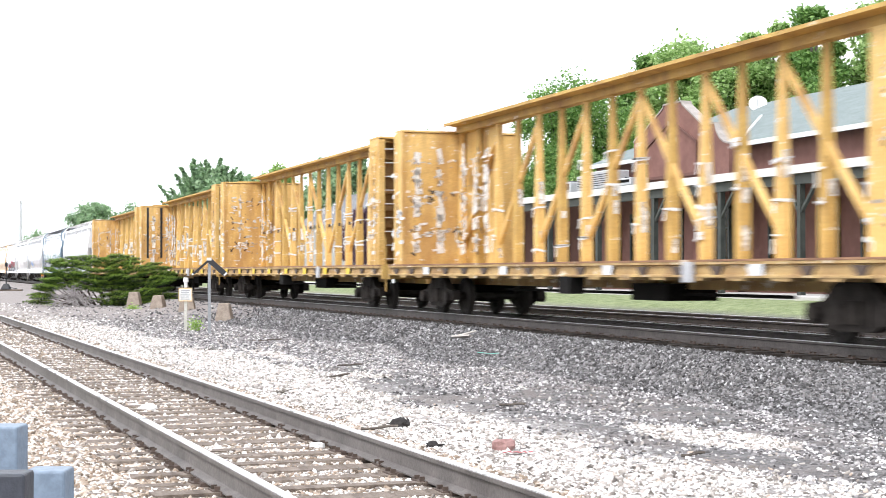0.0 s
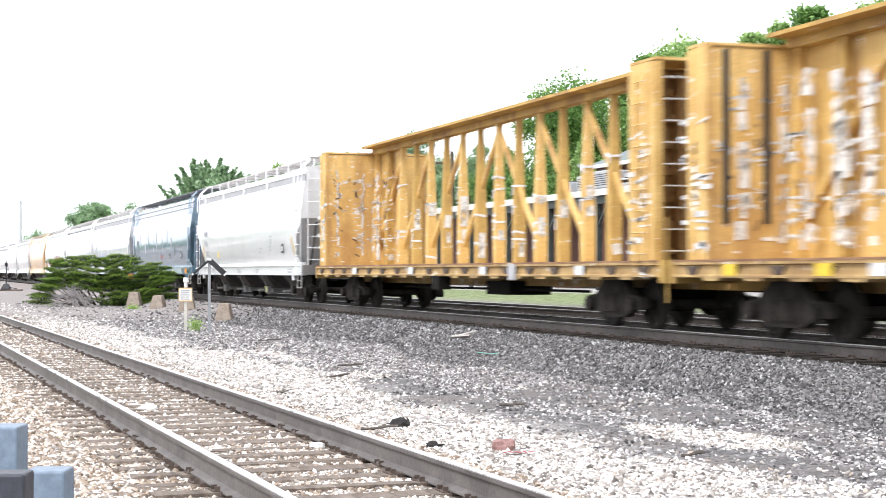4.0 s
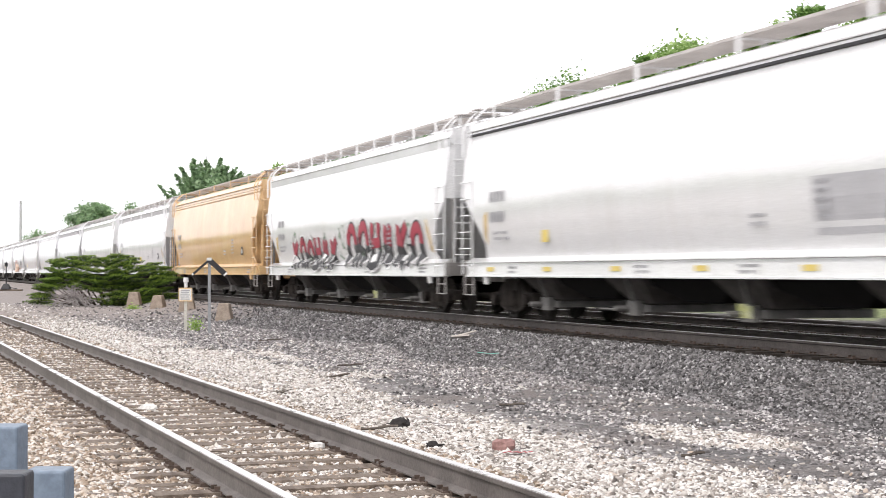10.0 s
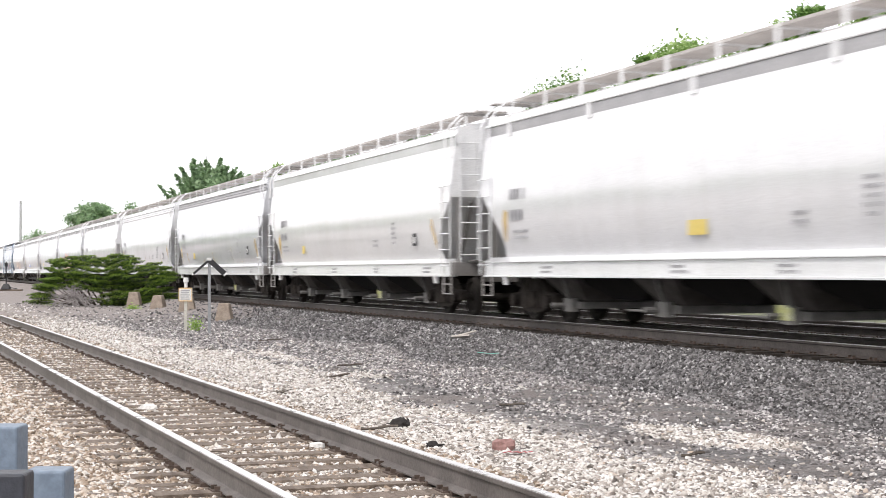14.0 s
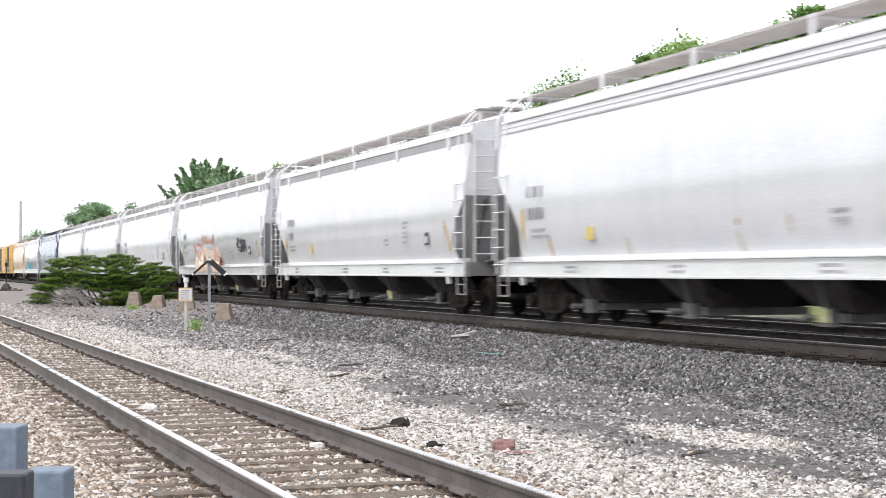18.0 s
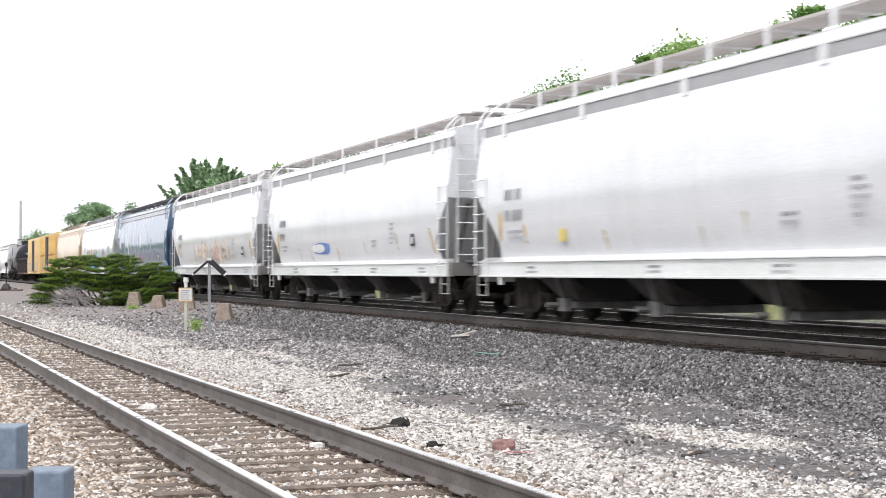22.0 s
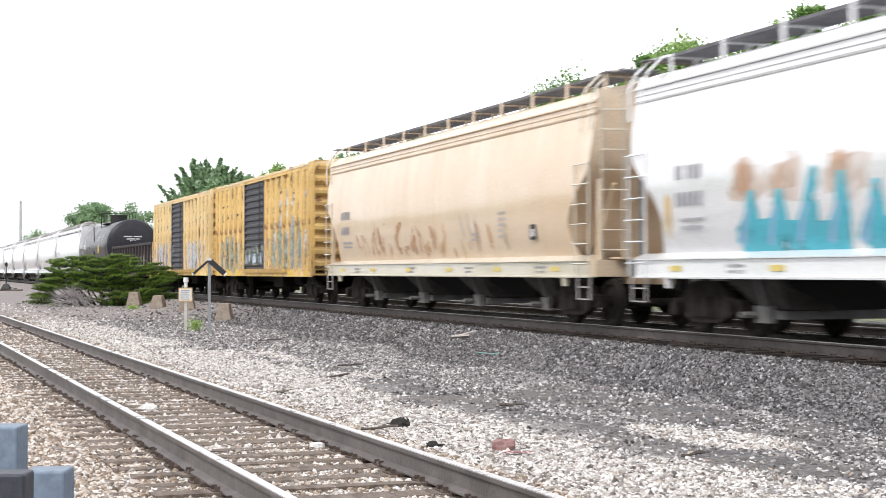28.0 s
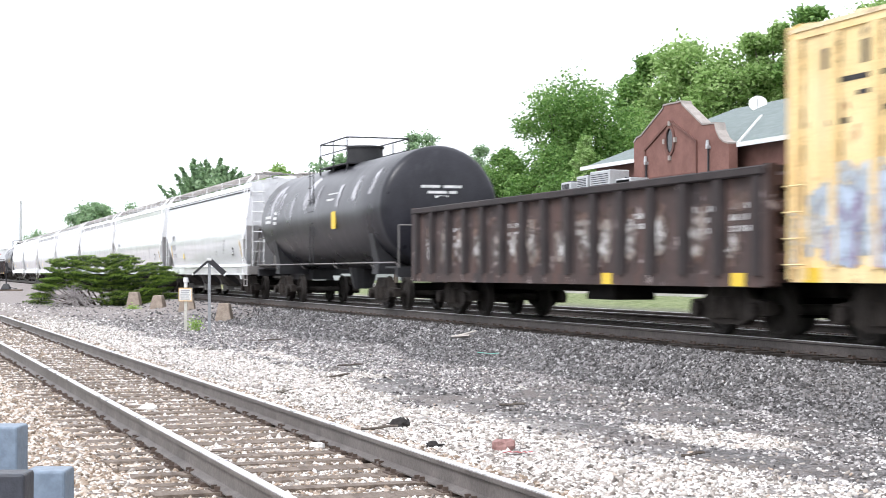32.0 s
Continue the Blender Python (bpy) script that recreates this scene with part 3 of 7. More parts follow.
SPRAY_CREAM = sprayed("spray_cream", (0.65, 0.6, 0.25))
SPRAY_PURPLE = sprayed("spray_mauve", (0.35, 0.22, 0.4))


def hopper(u, body, chord, roof, sill, label, ribs=False, marks=1, tags=None, drips=0):
    car = thing("covered_hopper_car", label, "freight car", "freight cars of the train")
    rnd = random.Random(int(u * 7))
    rounded = ribs is True
    put("body", shared("hopper_body_%d" % rounded, lambda bm: hopper_body(bm, rounded), True), body, car, "")
    if ribs == "line":
        put("top_chord", shared("hopper_chord_line", hopper_chord_line), chord, car)
        put("dark_line", shared("hopper_line", hopper_line), DULL_BLACK, car, "thin dark line under the roof's edge")
        put("dark_line", MESHES["hopper_line"], DULL_BLACK, car, "thin dark line under the roof's edge", pose(0, 0, 0, 0, 0, 180))
    else:
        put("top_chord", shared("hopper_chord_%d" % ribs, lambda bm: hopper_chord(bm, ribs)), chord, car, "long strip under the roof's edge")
    put("roof", shared("hopper_roof", hopper_roof, True), roof, car)
    put("hatch_cover", shared("hopper_hatches", hopper_hatches), roof, car)
    walk_steel = GRATING_DARK if body in (BLUE, NAVY, TAN) or tags is tag_cyan_tape else GRATING
    for flip in (0, 180):
        put("running_board", shared("hopper_walk", hopper_walk), walk_steel, car, "steel grating walkway", pose(0, 0, 0, 0, 0, flip))
        put("crossover_board", shared("hopper_crossover", hopper_crossover), walk_steel, car, "", pose(0, 0, 0, 0, 0, flip))
    for k in range(0, 11, 2 if rnd.random() < 0.3 else 1):
        for flip in (0, 180):
            put("walk_bracket", shared("hopper_bracket", hopper_bracket), walk_steel if body in (BLUE, NAVY) else roof, car, "", pose(-HB + 0.5 + k * (2 * HB - 1.0) / 10, 0, 0, 0, 0, flip))
    if chord is CHORD_SHADE_PLATE_GREY and not ribs:
        for k in range(5):
            put("eave_clip", shared("hopper_tab", hopper_tab), roof, car, "", pose(-8 + 4 * k, 0, 0))
    for x in (-HB + 0.32, HB - 0.32):
        for flip in (0, 180):
            put("stirrup_step", shared("hopper_step", hopper_step), STEP_GREY, car, "grimy steel step", pose(x, 0, 0, 0, 0, flip))
    for x in (-HB + 1.3, HB - 1.3):
        for flip in (0, 180):
            put("jacking_pad", shared("hopper_jack_pad", hopper_jack_pad), sill, car, "", pose(x, 0, 0, 0, 0, flip))
    put("side_sill", shared("hopper_sill", hopper_sill), sill, car)
    for flip in (0, 180):
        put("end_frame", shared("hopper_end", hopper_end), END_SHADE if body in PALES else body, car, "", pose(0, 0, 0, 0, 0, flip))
        for s in (-1, 1):
            put("gusset", shared("hopper_gusset_%d_%d" % (s, rounded), hopper_gusset(s, rounded)), body, car, "", pose(0, 0, 0, 0, 0, flip))
        put("end_sheet", shared("hopper_end_sheet", hopper_end_sheet), body, car, "", pose(0, 0, 0, 0, 0, flip))
        for x in (-HB - 0.02, -HB + 0.45, HB - 0.45, HB + 0.02):
            put("hand_rail", shared("hopper_corner_rail", hopper_corner_rail), sill, car, "", pose(x, 0, 0, 0, 0, flip))
        for s in (-1, 1):
            add_ladder(car, 2.05, 0.62, sill, pose(s * (HB - 0.32), -1.63 if flip == 0 else 1.63, 0.95, 0, 0, flip))
        put("end_label", shared("end_label", lambda bm: box(bm, HB + 0.005, HB + 0.012, -0.36, -0.08, 3.72, 3.86)), rnd.choice((FADED_TAPE, SPRAY_CORAL, WHITE_MARK)), car, "small coloured label", pose(0, 0, 0, 0, 0, flip))
        add_ladder(car, 3.0, 0.42, sill, pose(HB * (1 if flip == 0 else -1) * 1.008, -1.2 if flip == 0 else 1.2, 1.2, 0, 0, 90 if flip == 0 else -90))
    for k in range(4):
        o = put("outlet_hopper", shared("outlet_body", outlet_body), OUTLET_GREY, car, "grimy grey outlet", pose(-5.9 + 4.0 * k, 0, 0))
        put("outlet_gate", shared("outlet_gate", outlet_gate), GATE_GREY, o, "dusty grey gate")
        if k == 2 and body in PALES:
            put("gate_label", shared("gate_label", lambda bm: box(bm, -0.28, 0.14, -1.12, -1.105, 0.3, 0.52)), GATE_LIME, o, "pale lime-yellow label")
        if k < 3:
            put("slope_sheet", shared("slope_sheet", slope_sheet), SLOPE_DARK, car, "sloping floor sheet darkened for shade", pose(-3.9 + 4.0 * k, 0, 0))
    put("underframe", shared("hopper_brake_gear", brake_gear), DARK_STEEL, car)
    add_trucks(car, (-7.6, 7.6))
    add_couplers(car, HB - 0.05)
    # stencilled lines and plates
    bm = bmesh.new()
    h = lambda z: hopper_half(z) + 0.012
    for x, z, n, w, tall in ((-HB + 1.7, 2.68, 1, 0.9, 0.22), (-HB + 1.7, 2.26, 1, 0.9, 0.22), (-HB + 1.8, 1.85, 2, 0.9, 0.06), (4.8, 2.25, 5, 0.4, 0.06), (3.0, 1.85, 2, 0.5, 0.06)):
        bar_rows(bm, x, z, -h(z), n, w, tall, 0.06, rnd)
    for x in (-6.4, -1.2, 2.6, 7.0):
        bar_rows(bm, x + rnd.uniform(-0.5, 0.5), 1.12, -1.564, 2, 0.6, 0.05, 0.04, rnd)
    tagged(part("stencil", bm, GREY_PLATE if body in (BLUE, NAVY) else DARK_MARK, car, "faded stencilled lines"), kind="stuff")
    bm = bmesh.new()
    box(bm, 6.45, 6.75, -h(1.85) - 0.004, -h(1.85), 1.64, 1.94)
    p = part("data_plate", bm, DULL_BLACK, car, "small dark data plate")
    bm = bmesh.new()
    box(bm, 6.52, 6.68, -h(1.85) - 0.007, -h(1.85) - 0.004, 1.7, 1.85)
    part("lettering", bm, WHITE_MARK, p, "white block")
    if body in PALES:
        for e in (-1, 1):
            bm = bmesh.new()
            patch(bm, e * (HB - 1.36), rnd.uniform(1.75, 1.95), rnd.uniform(0.28, 0.42), rnd.uniform(0.7, 1.0), lambda q: hopper_half(q) + 0.007, rnd, -0.25 * e, 0.8, 0.3)
            part("amber_stain", bm, AMBER_HAZE, car, "amber rust smear")
    if drips:
        for k in range(drips):
            x, z, l = -7.4 + 14.6 * (k + rnd.uniform(0.2, 0.8)) / drips, rnd.uniform(1.6, 2.0), rnd.uniform(0.3, 0.6)
            bm = bmesh.new()
            v = [bm.verts.new((x + dx, -hopper_half(zz) - 0.006, zz)) for dx, zz in ((-0.05, z), (0.06, z - 0.05), (0.1, z - l * 0.6), (0.05, z - l), (-0.04, z - l), (-0.08, z - l * 0.5))]
            bm.faces.new(v)
            part("rust_drip", bm, AMBER_HAZE, car, "pale rusty drip")
    if marks:
        bm = bmesh.new()
        x, w = (-0.1, 0.62) if "dusty" in label else (-HB + 4.42, 0.33)
        box(bm, x, x + w, -h(1.75) - 0.004, -h(1.75), 1.58, 1.82)
        part("reflector", bm, FADED_TAPE, car, "yellow square")
    if tags:
        tags(car)
    CARS.append((car, u))
    return car


def stroke(bm, pts, w0, w1, half):
    """A broad sprayed line along points on the side at -y, from width w0 to w1."""
    rows = []
    for k in range(len(pts)):
        (ax, az), (bx, bz) = pts[max(0, k - 1)], pts[min(len(pts) - 1, k + 1)]
        l = math.hypot(bx - ax, bz - az)
        w = (w0 + (w1 - w0) * k / (len(pts) - 1)) / 2
        nx, nz = -(bz - az) / l * w, (bx - ax) / l * w
        x, z = pts[k]
        rows.append([bm.verts.new((x + s * nx, -half(z + s * nz), z + s * nz)) for s in (-1, 0, 1)])
    for a, b in zip(rows, rows[1:]):
        for i in (0, 1):
            bm.faces.new((a[i], a[i + 1], b[i + 1], b[i]))


def bend(pts, n=4):
    """Points between the given ones."""
    out = []
    for (ax, az), (bx, bz) in zip(pts, pts[1:]):
        out += [(ax + (bx - ax) * k / n, az + (bz - az) * k / n) for k in range(n)]
    return out + [pts[-1]]


ARCH = [(0.5 - 0.45 * math.cos(a * math.pi / 8), 0.55 + 0.42 * math.sin(a * math.pi / 8)) for a in range(9)]


# ---- centre-beam lumber car ----
def cb_deck(bm):
    for s in (-1, 1):
        prof = [(s * 1.35, 0.92), (s * 1.58, 0.92), (s * 1.58, 0.95), (s * 1.53, 0.97), (s * 1.53, 1.1), (s * 1.58, 1.12), (s * 1.58, 1.16), (s * 1.35, 1.16)]
        sweep_x(bm, prof, -11.2, 11.2)
    box(bm, -11.2, 11.2, -1.36, 1.36, 1.1, 1.15)
    box(bm, -11.3, 11.3, -0.3, 0.3, 0.7, 1.1)
    for k in range(17):
        x = -10 + 1.25 * k
        loft(bm, [[(x - 0.34, y, 0.95), (x + 0.34, y, 0.95), (x + 0.2, y, 0.87), (x - 0.2, y, 0.87)] for y in (-1.57, -1.2)])


def cb_bulkhead(car, flip):
    """End bulkhead at +x: sheet, side plates, edge posts, ribs and cap."""
    m = pose(0, 0, 0, 0, 0, flip)
    deep = 10.95 if flip == 0 else 10.55
    b = put("bulkhead", shared("cb_sheet", lambda bm: box(bm, 10.15, 10.2, -1.5, 1.5, 1.15, 4.48)), LUMBER_YELLOW, car, "ribbed yellow end bulkhead", m)
    put("outer_sheet", shared("cb_outer_sheet", lambda bm: box(bm, 10.2, 10.225, -1.479, 1.479, 1.16, 4.47)), BULKHEAD_SHADE_BROWN, b, "outer sheet browned to show shade")
    for s in (-1, 1):
        put("side_plate", shared("cb_side_plate_%d" % flip, lambda bm: box(bm, 10.12, deep, -0.04, 0.04, 1.15, 4.5)), LUMBER_YELLOW, b, "", pose(0, s * 1.52, 0))
        put("edge_post", shared("cb_edge_post_%d" % flip, lambda bm: box(bm, deep + 0.003, deep + 0.15, -0.08, 0.08, 1.15, 4.478)), LUMBER_YELLOW, b, "", pose(0, s * 1.5, 0))
    for k in range(7):
        put("rib", shared("cb_rib", lambda bm: box(bm, 10.222, 10.34, -1.477, 1.477, 0, 0.12)), BULKHEAD_SHADE_BROWN, b, "", pose(0, 0, 1.3 + 0.45 * k))
    put("cap", shared("cb_cap_%d" % flip, lambda bm: box(bm, 10.12, deep + 0.15, -1.565, 1.565, 4.503, 4.55)), LUMBER_YELLOW, b)
    for y in (-0.75, 0.0, 0.75):
        put("stiffener", shared("cb_stiffener", lambda bm: box(bm, 10.222, 10.5, -0.05, 0.05, 1.17, 4.38)), BULKHEAD_SHADE_BROWN, b, "", pose(0, y, 0))
    for k in range(9):
        put("rung", shared("cb_rung", lambda bm: rod(bm, (deep + 0.1, -1.42, 0), (deep + 0.1, -0.95, 0), 0.014, 5)), WHITE_MARK, b, "thin pale rung", pose(0, 0, 1.35 + 0.36 * k))


def cb_chord(bm):
    half = [(0.12, 4.5), (0.12, 4.66), (0.4, 4.69), (0.4, 4.665), (0.45, 4.665), (0.45, 4.73)]
    sweep_x(bm, half + [(-y, z) for y, z in half[::-1]], -10.2, 10.2)


def cb_post(wide):
    # tapered post, broad below, with a small flange at its head
    def build(bm):
        rows = [(1.15, 0.11, 0.12), (2.1, 0.11, 0.128), (2.9, 0.095, 0.106), (3.7, 0.075, 0.08), (4.4, 0.06, 0.062), (4.55, 0.08, 0.09)]
        loft(bm, [[(-w, -d * wide, z), (w, -d * wide, z), (w, d * wide, z), (-w, d * wide, z)] for z, w, d in rows])
    return build


def cb_slot(bm):
    box(bm, 0.09, 0.12, -0.035, 0.035, 2.5, 2.6)


def cb_brace(bm):
    # from a post's head down to the foot of the next but one
    slab(bm, (0.0, -0.02, 4.4), (2.5, -0.02, 1.6), 0.11, 0.09)


def cb_wrap(seed):
    """Torn strips of white wrap clinging to a post's faces."""
    def build(bm):
        r = random.Random(seed)
        for k in range(r.choice((1, 1, 2))):
            z, t = r.uniform(-0.08, 0.08), r.uniform(-0.06, 0.06)
            slab(bm, (-0.115, -0.13, z), (0.115, -0.13, z + t), r.uniform(0.025, 0.075), 0.012)
            if r.random() < 0.6:
                slab(bm, (0.112, -0.13, z + t), (0.112, 0.1, z + t + r.uniform(-0.05, 0.05)), r.uniform(0.025, 0.06), 0.012, (1, 0, 0))
        x = r.uniform(-0.1, 0.1)
        slab(bm, (x, -0.134, 0), (x + r.uniform(-0.08, 0.08), -0.15, -r.uniform(0.08, 0.25)), 0.045, 0.008)
    return shared("cb_wrap_%d" % seed, build)


def cb_pocket(bm):
    loft(bm, [[(-0.2, -1.535 - d, 1.09), (0.2, -1.535 - d, 1.09), (0.06, -1.535 - d, 0.93), (-0.06, -1.535 - d, 0.93)] for d in (0, 0.035)])


def cb_end(bm):
    box(bm, 11.2, 11.32, -1.55, 1.55, 0.82, 1.2)
    box(bm, 10.3, 11.4, -0.35, 0.35, 0.7, 1.1)
    rod(bm, (11.3, -1.45, 0.5), (11.3, -1.45, 1.9), 0.02, 5)


LUMBER_YELLOW = surface("lumber_car_yellow", (0.6, 0.355, 0.1), (0.79, 0.54, 0.2), 1.2, 0.65, 0, 0.2, 30, spots=((0.8, 0.78, 0.74), 0.615, 2.6, (1.3, 1.3, 3.0)), streaks=((0.27, 0.13, 0.06), 0.85))
LUMBER_BROWN = surface("lumber_car_rusty_yellow", (0.38, 0.22, 0.065), (0.62, 0.41, 0.12), 1.4, 0.75, 0, 0.2, 30, spots=((0.72, 0.68, 0.62), 0.64, 2.6, (1, 1, 2)), streaks=((0.24, 0.12, 0.06), 0.85))
DECK_YELLOW = surface("lumber_deck_stained", (0.32, 0.19, 0.08), (0.6, 0.42, 0.18), 2.4, 0.75, 0, 0.25, 30, spots=((0.74, 0.68, 0.56), 0.6, 2.6, (1, 1, 1.5)), streaks=((0.17, 0.085, 0.045), 0.9))
DECK_RUST = surface("deck_edge_rust", (0.2, 0.1, 0.06), (0.36, 0.2, 0.11), 2.0, 0.85, 0, 0.3, 30, spots=((0.62, 0.55, 0.45), 0.62, 1.6))
# outer side of the bulkhead browned to paint in its shade; streaks are rust
BULKHEAD_SHADE_BROWN = surface("lumber_car_end_shade_brown", (0.3, 0.17, 0.07), (0.44, 0.27, 0.12), 1.4, 0.8, 0, 0.2, 30, streaks=((0.16, 0.08, 0.045), 0.7))


def centre_beam(u, panelled, kind):
    car = thing("centre_beam_car", "empty yellow centre-beam lumber car with torn white wrap on its posts", "freight car", "freight cars of the train")
    put("deck", shared("cb_deck", cb_deck), DECK_YELLOW, car, "rust-stained yellow deck and side sills")
    put("top_chord", shared("cb_chord", cb_chord), LUMBER_BROWN, car)
    rnd = random.Random(int(u))
    for k in range(17):
        x = -10 + 1.25 * k
        p = put("post", shared("cb_post_%d" % (kind > 1), cb_post(1.0 if kind > 1 else 0.72)), LUMBER_YELLOW if k % 2 == 0 else LUMBER_BROWN, car, "tapered yellow post", pose(x, 0, 0))
        if panelled:
            put("slot", shared("cb_slot", cb_slot), SPIKE, p, "dark slot")
        if k % 2 == 0:
            if panelled:
                if 2 <= k < 8:
                    put("brace", shared("cb_brace", cb_brace), LUMBER_YELLOW, car, "", pose(x, 0, 0))
                if 8 < k <= 14:
                    put("brace", shared("cb_brace", cb_brace), LUMBER_YELLOW, car, "", pose(x, 0, 0, 0, 0, 180))
            else:
                if 0 < k <= 8:
                    put("brace", shared("cb_brace", cb_brace), LUMBER_YELLOW, car, "", pose(x, 0, 0, 0, 0, 180))
                if 16 > k >= 8:
                    put("brace", shared("cb_brace", cb_brace), LUMBER_YELLOW, car, "", pose(x, 0, 0))
        for z in (1.6, 1.8, 2.0, 2.2, 2.5, 2.8, 3.2):
            if rnd.random() < (0.5 if k % 2 == 0 else 0.25):
                put("wrap_scrap", cb_wrap(rnd.randrange(12)), SPRAY_WHITE, car, "torn white wrap", pose(x, 0, z + rnd.uniform(-0.15, 0.15)))
    for flip in (0, 180):
        put("end_panel", shared("cb_panel", lambda bm: box(bm, 7.55, 10.14, -0.14, -0.1, 1.2, 4.5)), LUMBER_YELLOW, car, "solid sheet beside the bulkhead", pose(0, 0, 0, 0, 0, flip))
    # torn wrap and rust marks on the inner faces
    for face in (0, 1, 2):
        scraps, marks = bmesh.new(), bmesh.new()
        for k in range(75):
            dash = k % 4 == 3
            u0 = rnd.random()
            if rnd.random() < 0.55:
                z = rnd.choice((1.95, 2.1, 2.8, 2.95, 3.7)) + rnd.gauss(0, 0.07)
            else:
                u0, z = rnd.choice((0.12, 0.2, 0.55, 0.62)) + rnd.gauss(0, 0.02), rnd.uniform(1.4, 4.0)
            w, h = (rnd.uniform(0.015, 0.035), rnd.uniform(0.05, 0.2)) if dash else (rnd.uniform(0.04, 0.24), rnd.uniform(0.015, 0.06))
            bm = marks if dash else scraps
            tilt = rnd.uniform(-0.04, 0.04)
            if face == 0:
                y = -1.42 + 1.3 * u0
                slab(bm, (-10.143, y, z), (-10.143, y + w, z + tilt), h, 0.01, (1, 0, 0))
            else:
                x = (-10.1 if face == 1 else 7.6) + 2.4 * u0
                slab(bm, (x, -0.145, z), (x + w * 1.6, -0.145, z + tilt), h, 0.01, (0, 1, 0))
        tagged(part("wrap_scrap", scraps, SPRAY_SHRED, car, "small torn shreds of white wrap"), kind="stuff")
        tagged(part("rust_mark", marks, SPIKE, car, "small dark rust marks"), kind="stuff")
    # long upright shreds of wrap on the bulkhead, the end sheet and the first posts
    columns = (((-1.15, 0.17), (-0.55, 0.2)), ((-0.9, 0.07),), ((-0.92, 0.2), (-0.2, 0.14)), ((-1.2, 0.06), (-0.4, 0.06)))[kind]
    tall = bmesh.new()
    for y, w in columns:
        for k in range(9):
            z = 1.5 + 0.28 * k + rnd.uniform(-0.06, 0.06)
            slab(tall, (-10.139, y + rnd.uniform(-0.05, 0.05), z), (-10.139, y + rnd.uniform(-0.06, 0.06), z + rnd.uniform(0.12, 0.42)), w * rnd.uniform(0.5, 1.2), 0.008, (1, 0, 0))
    for x, w in ((-9.5, 0.3), (-8.7, 0.4), (-7.95, 0.3))[:3 if kind in (0, 2) else 1]:
        for k in range(8):
            z = 1.45 + 0.32 * k + rnd.uniform(-0.08, 0.08)
            slab(tall, (x + rnd.uniform(-0.1, 0.1), -0.147, z), (x + rnd.uniform(-0.1, 0.1), -0.147, z + rnd.uniform(0.12, 0.45)), w * rnd.uniform(0.4, 1.2), 0.008, (0, 1, 0))
    for k in range(17):
        for z in (1.35, 1.75, 2.15, 2.5):
            if rnd.random() < (0.42, 0.2, 0.45, 0.25)[kind]:
                x, w = -10 + 1.25 * k + 0.116, rnd.uniform(0.1, 0.2) * (1.0 if kind > 1 else 0.75)
                slab(tall, (x, rnd.uniform(-0.03, 0.02), z), (x, rnd.uniform(-0.03, 0.02), z + rnd.uniform(0.15, 0.5)), w, 0.008, (1, 0, 0))
    tagged(part("wrap_strip", tall, SPRAY_SHRED, car, "long torn strips of white wrap"), kind="stuff")
    if kind == 2:
        for y in (-1.22, -0.5):
            bm = bmesh.new()
            box(bm, -10.136, -10.12, y - 0.055, y + 0.055, 1.75, 4.45)
            part("bulkhead_slot", bm, DULL_BLACK, car, "long dark upright slot")
    put("deck_edge", shared("cb_deck_edge", lambda bm: box(bm, -11.2, 11.2, -1.588, -1.5, 1.163, 1.195)), DECK_RUST, car, "rust-brown deck edge")
    put("side_box", shared("cb_side_box", lambda bm: box(bm, 4.68, 5.0, -1.63, -1.585, 0.84, 1.16)), CHORD_SHADE_PLATE_GREY, car, "pale grey plate on the side sill")
    for e in (-1, 1):
        for k in range(5):
            bm = bmesh.new()
            patch(bm, e * rnd.uniform(10.2, 10.85), rnd.uniform(1.9, 3.6), rnd.uniform(0.07, 0.2), rnd.uniform(0.4, 1.1), lambda q: 1.563, rnd, 0, 0.8, 0.5)
            part("rust_streak", bm, SPRAY_RUST_DARK, car, "dark rusty run")
        for k in range(26):
            x, z = e * rnd.uniform(10.15, 10.9), rnd.gauss(2.25, 0.5)
            bm = bmesh.new()
            slab(bm, (x - 0.12, -1.57, z), (x + rnd.uniform(0.05, 0.25), -1.57, z + rnd.uniform(-0.08, 0.08)), rnd.uniform(0.03, 0.1), 0.01)
            part("wrap_scrap", bm, SPRAY_WHITE, car, "torn white wrap")
    for k in range(18):
        put("stake_pocket", shared("cb_pocket", cb_pocket), SPIKE, car, "dark stake pocket", pose(-10.6 + 1.25 * k, 0, 0))
    for flip in (0, 180):
        cb_bulkhead(car, flip)
        put("end_sill", shared("cb_end", cb_end), LUMBER_BROWN, car, "", pose(0, 0, 0, 0, 0, flip))
        add_ladder(car, 3.2, 0.4, LUMBER_YELLOW, pose(10.6 if flip == 0 else -10.6, -1.58 if flip == 0 else 1.58, 1.1, 0, 0, flip))
    for k in range(15):
        if kind in (1, 2) and k % 2 == 0:
            put("reflector", shared("sill_square", lambda bm: box(bm, -0.2, 0.2, -0.004, 0, -0.085, 0.085)), YELLOW_TAPE, car, "yellow reflective square", pose(-9.4 + 1.25 * k, -1.588, 1.035))
        elif (k + kind) % 4 == 1:
            put("white_square", shared("sill_square", lambda bm: box(bm, -0.2, 0.2, -0.004, 0, -0.085, 0.085)), WHITE_MARK, car, "white reflective square", pose(-9.4 + 1.25 * k, -1.588, 1.035))
    bm = bmesh.new()
    box(bm, -0.25, 0.25, -1.6, -1.3, 0.6, 0.92)
    rod(bm, (-6, -0.4, 0.62), (6, -0.4, 0.62), 0.03, 5)
    box(bm, 1.0, 2.4, -0.7, 0.3, 0.5, 0.8)
    part("brake_gear", bm, DARK_STEEL, car)
    add_trucks(car, (-8.6, 8.6))
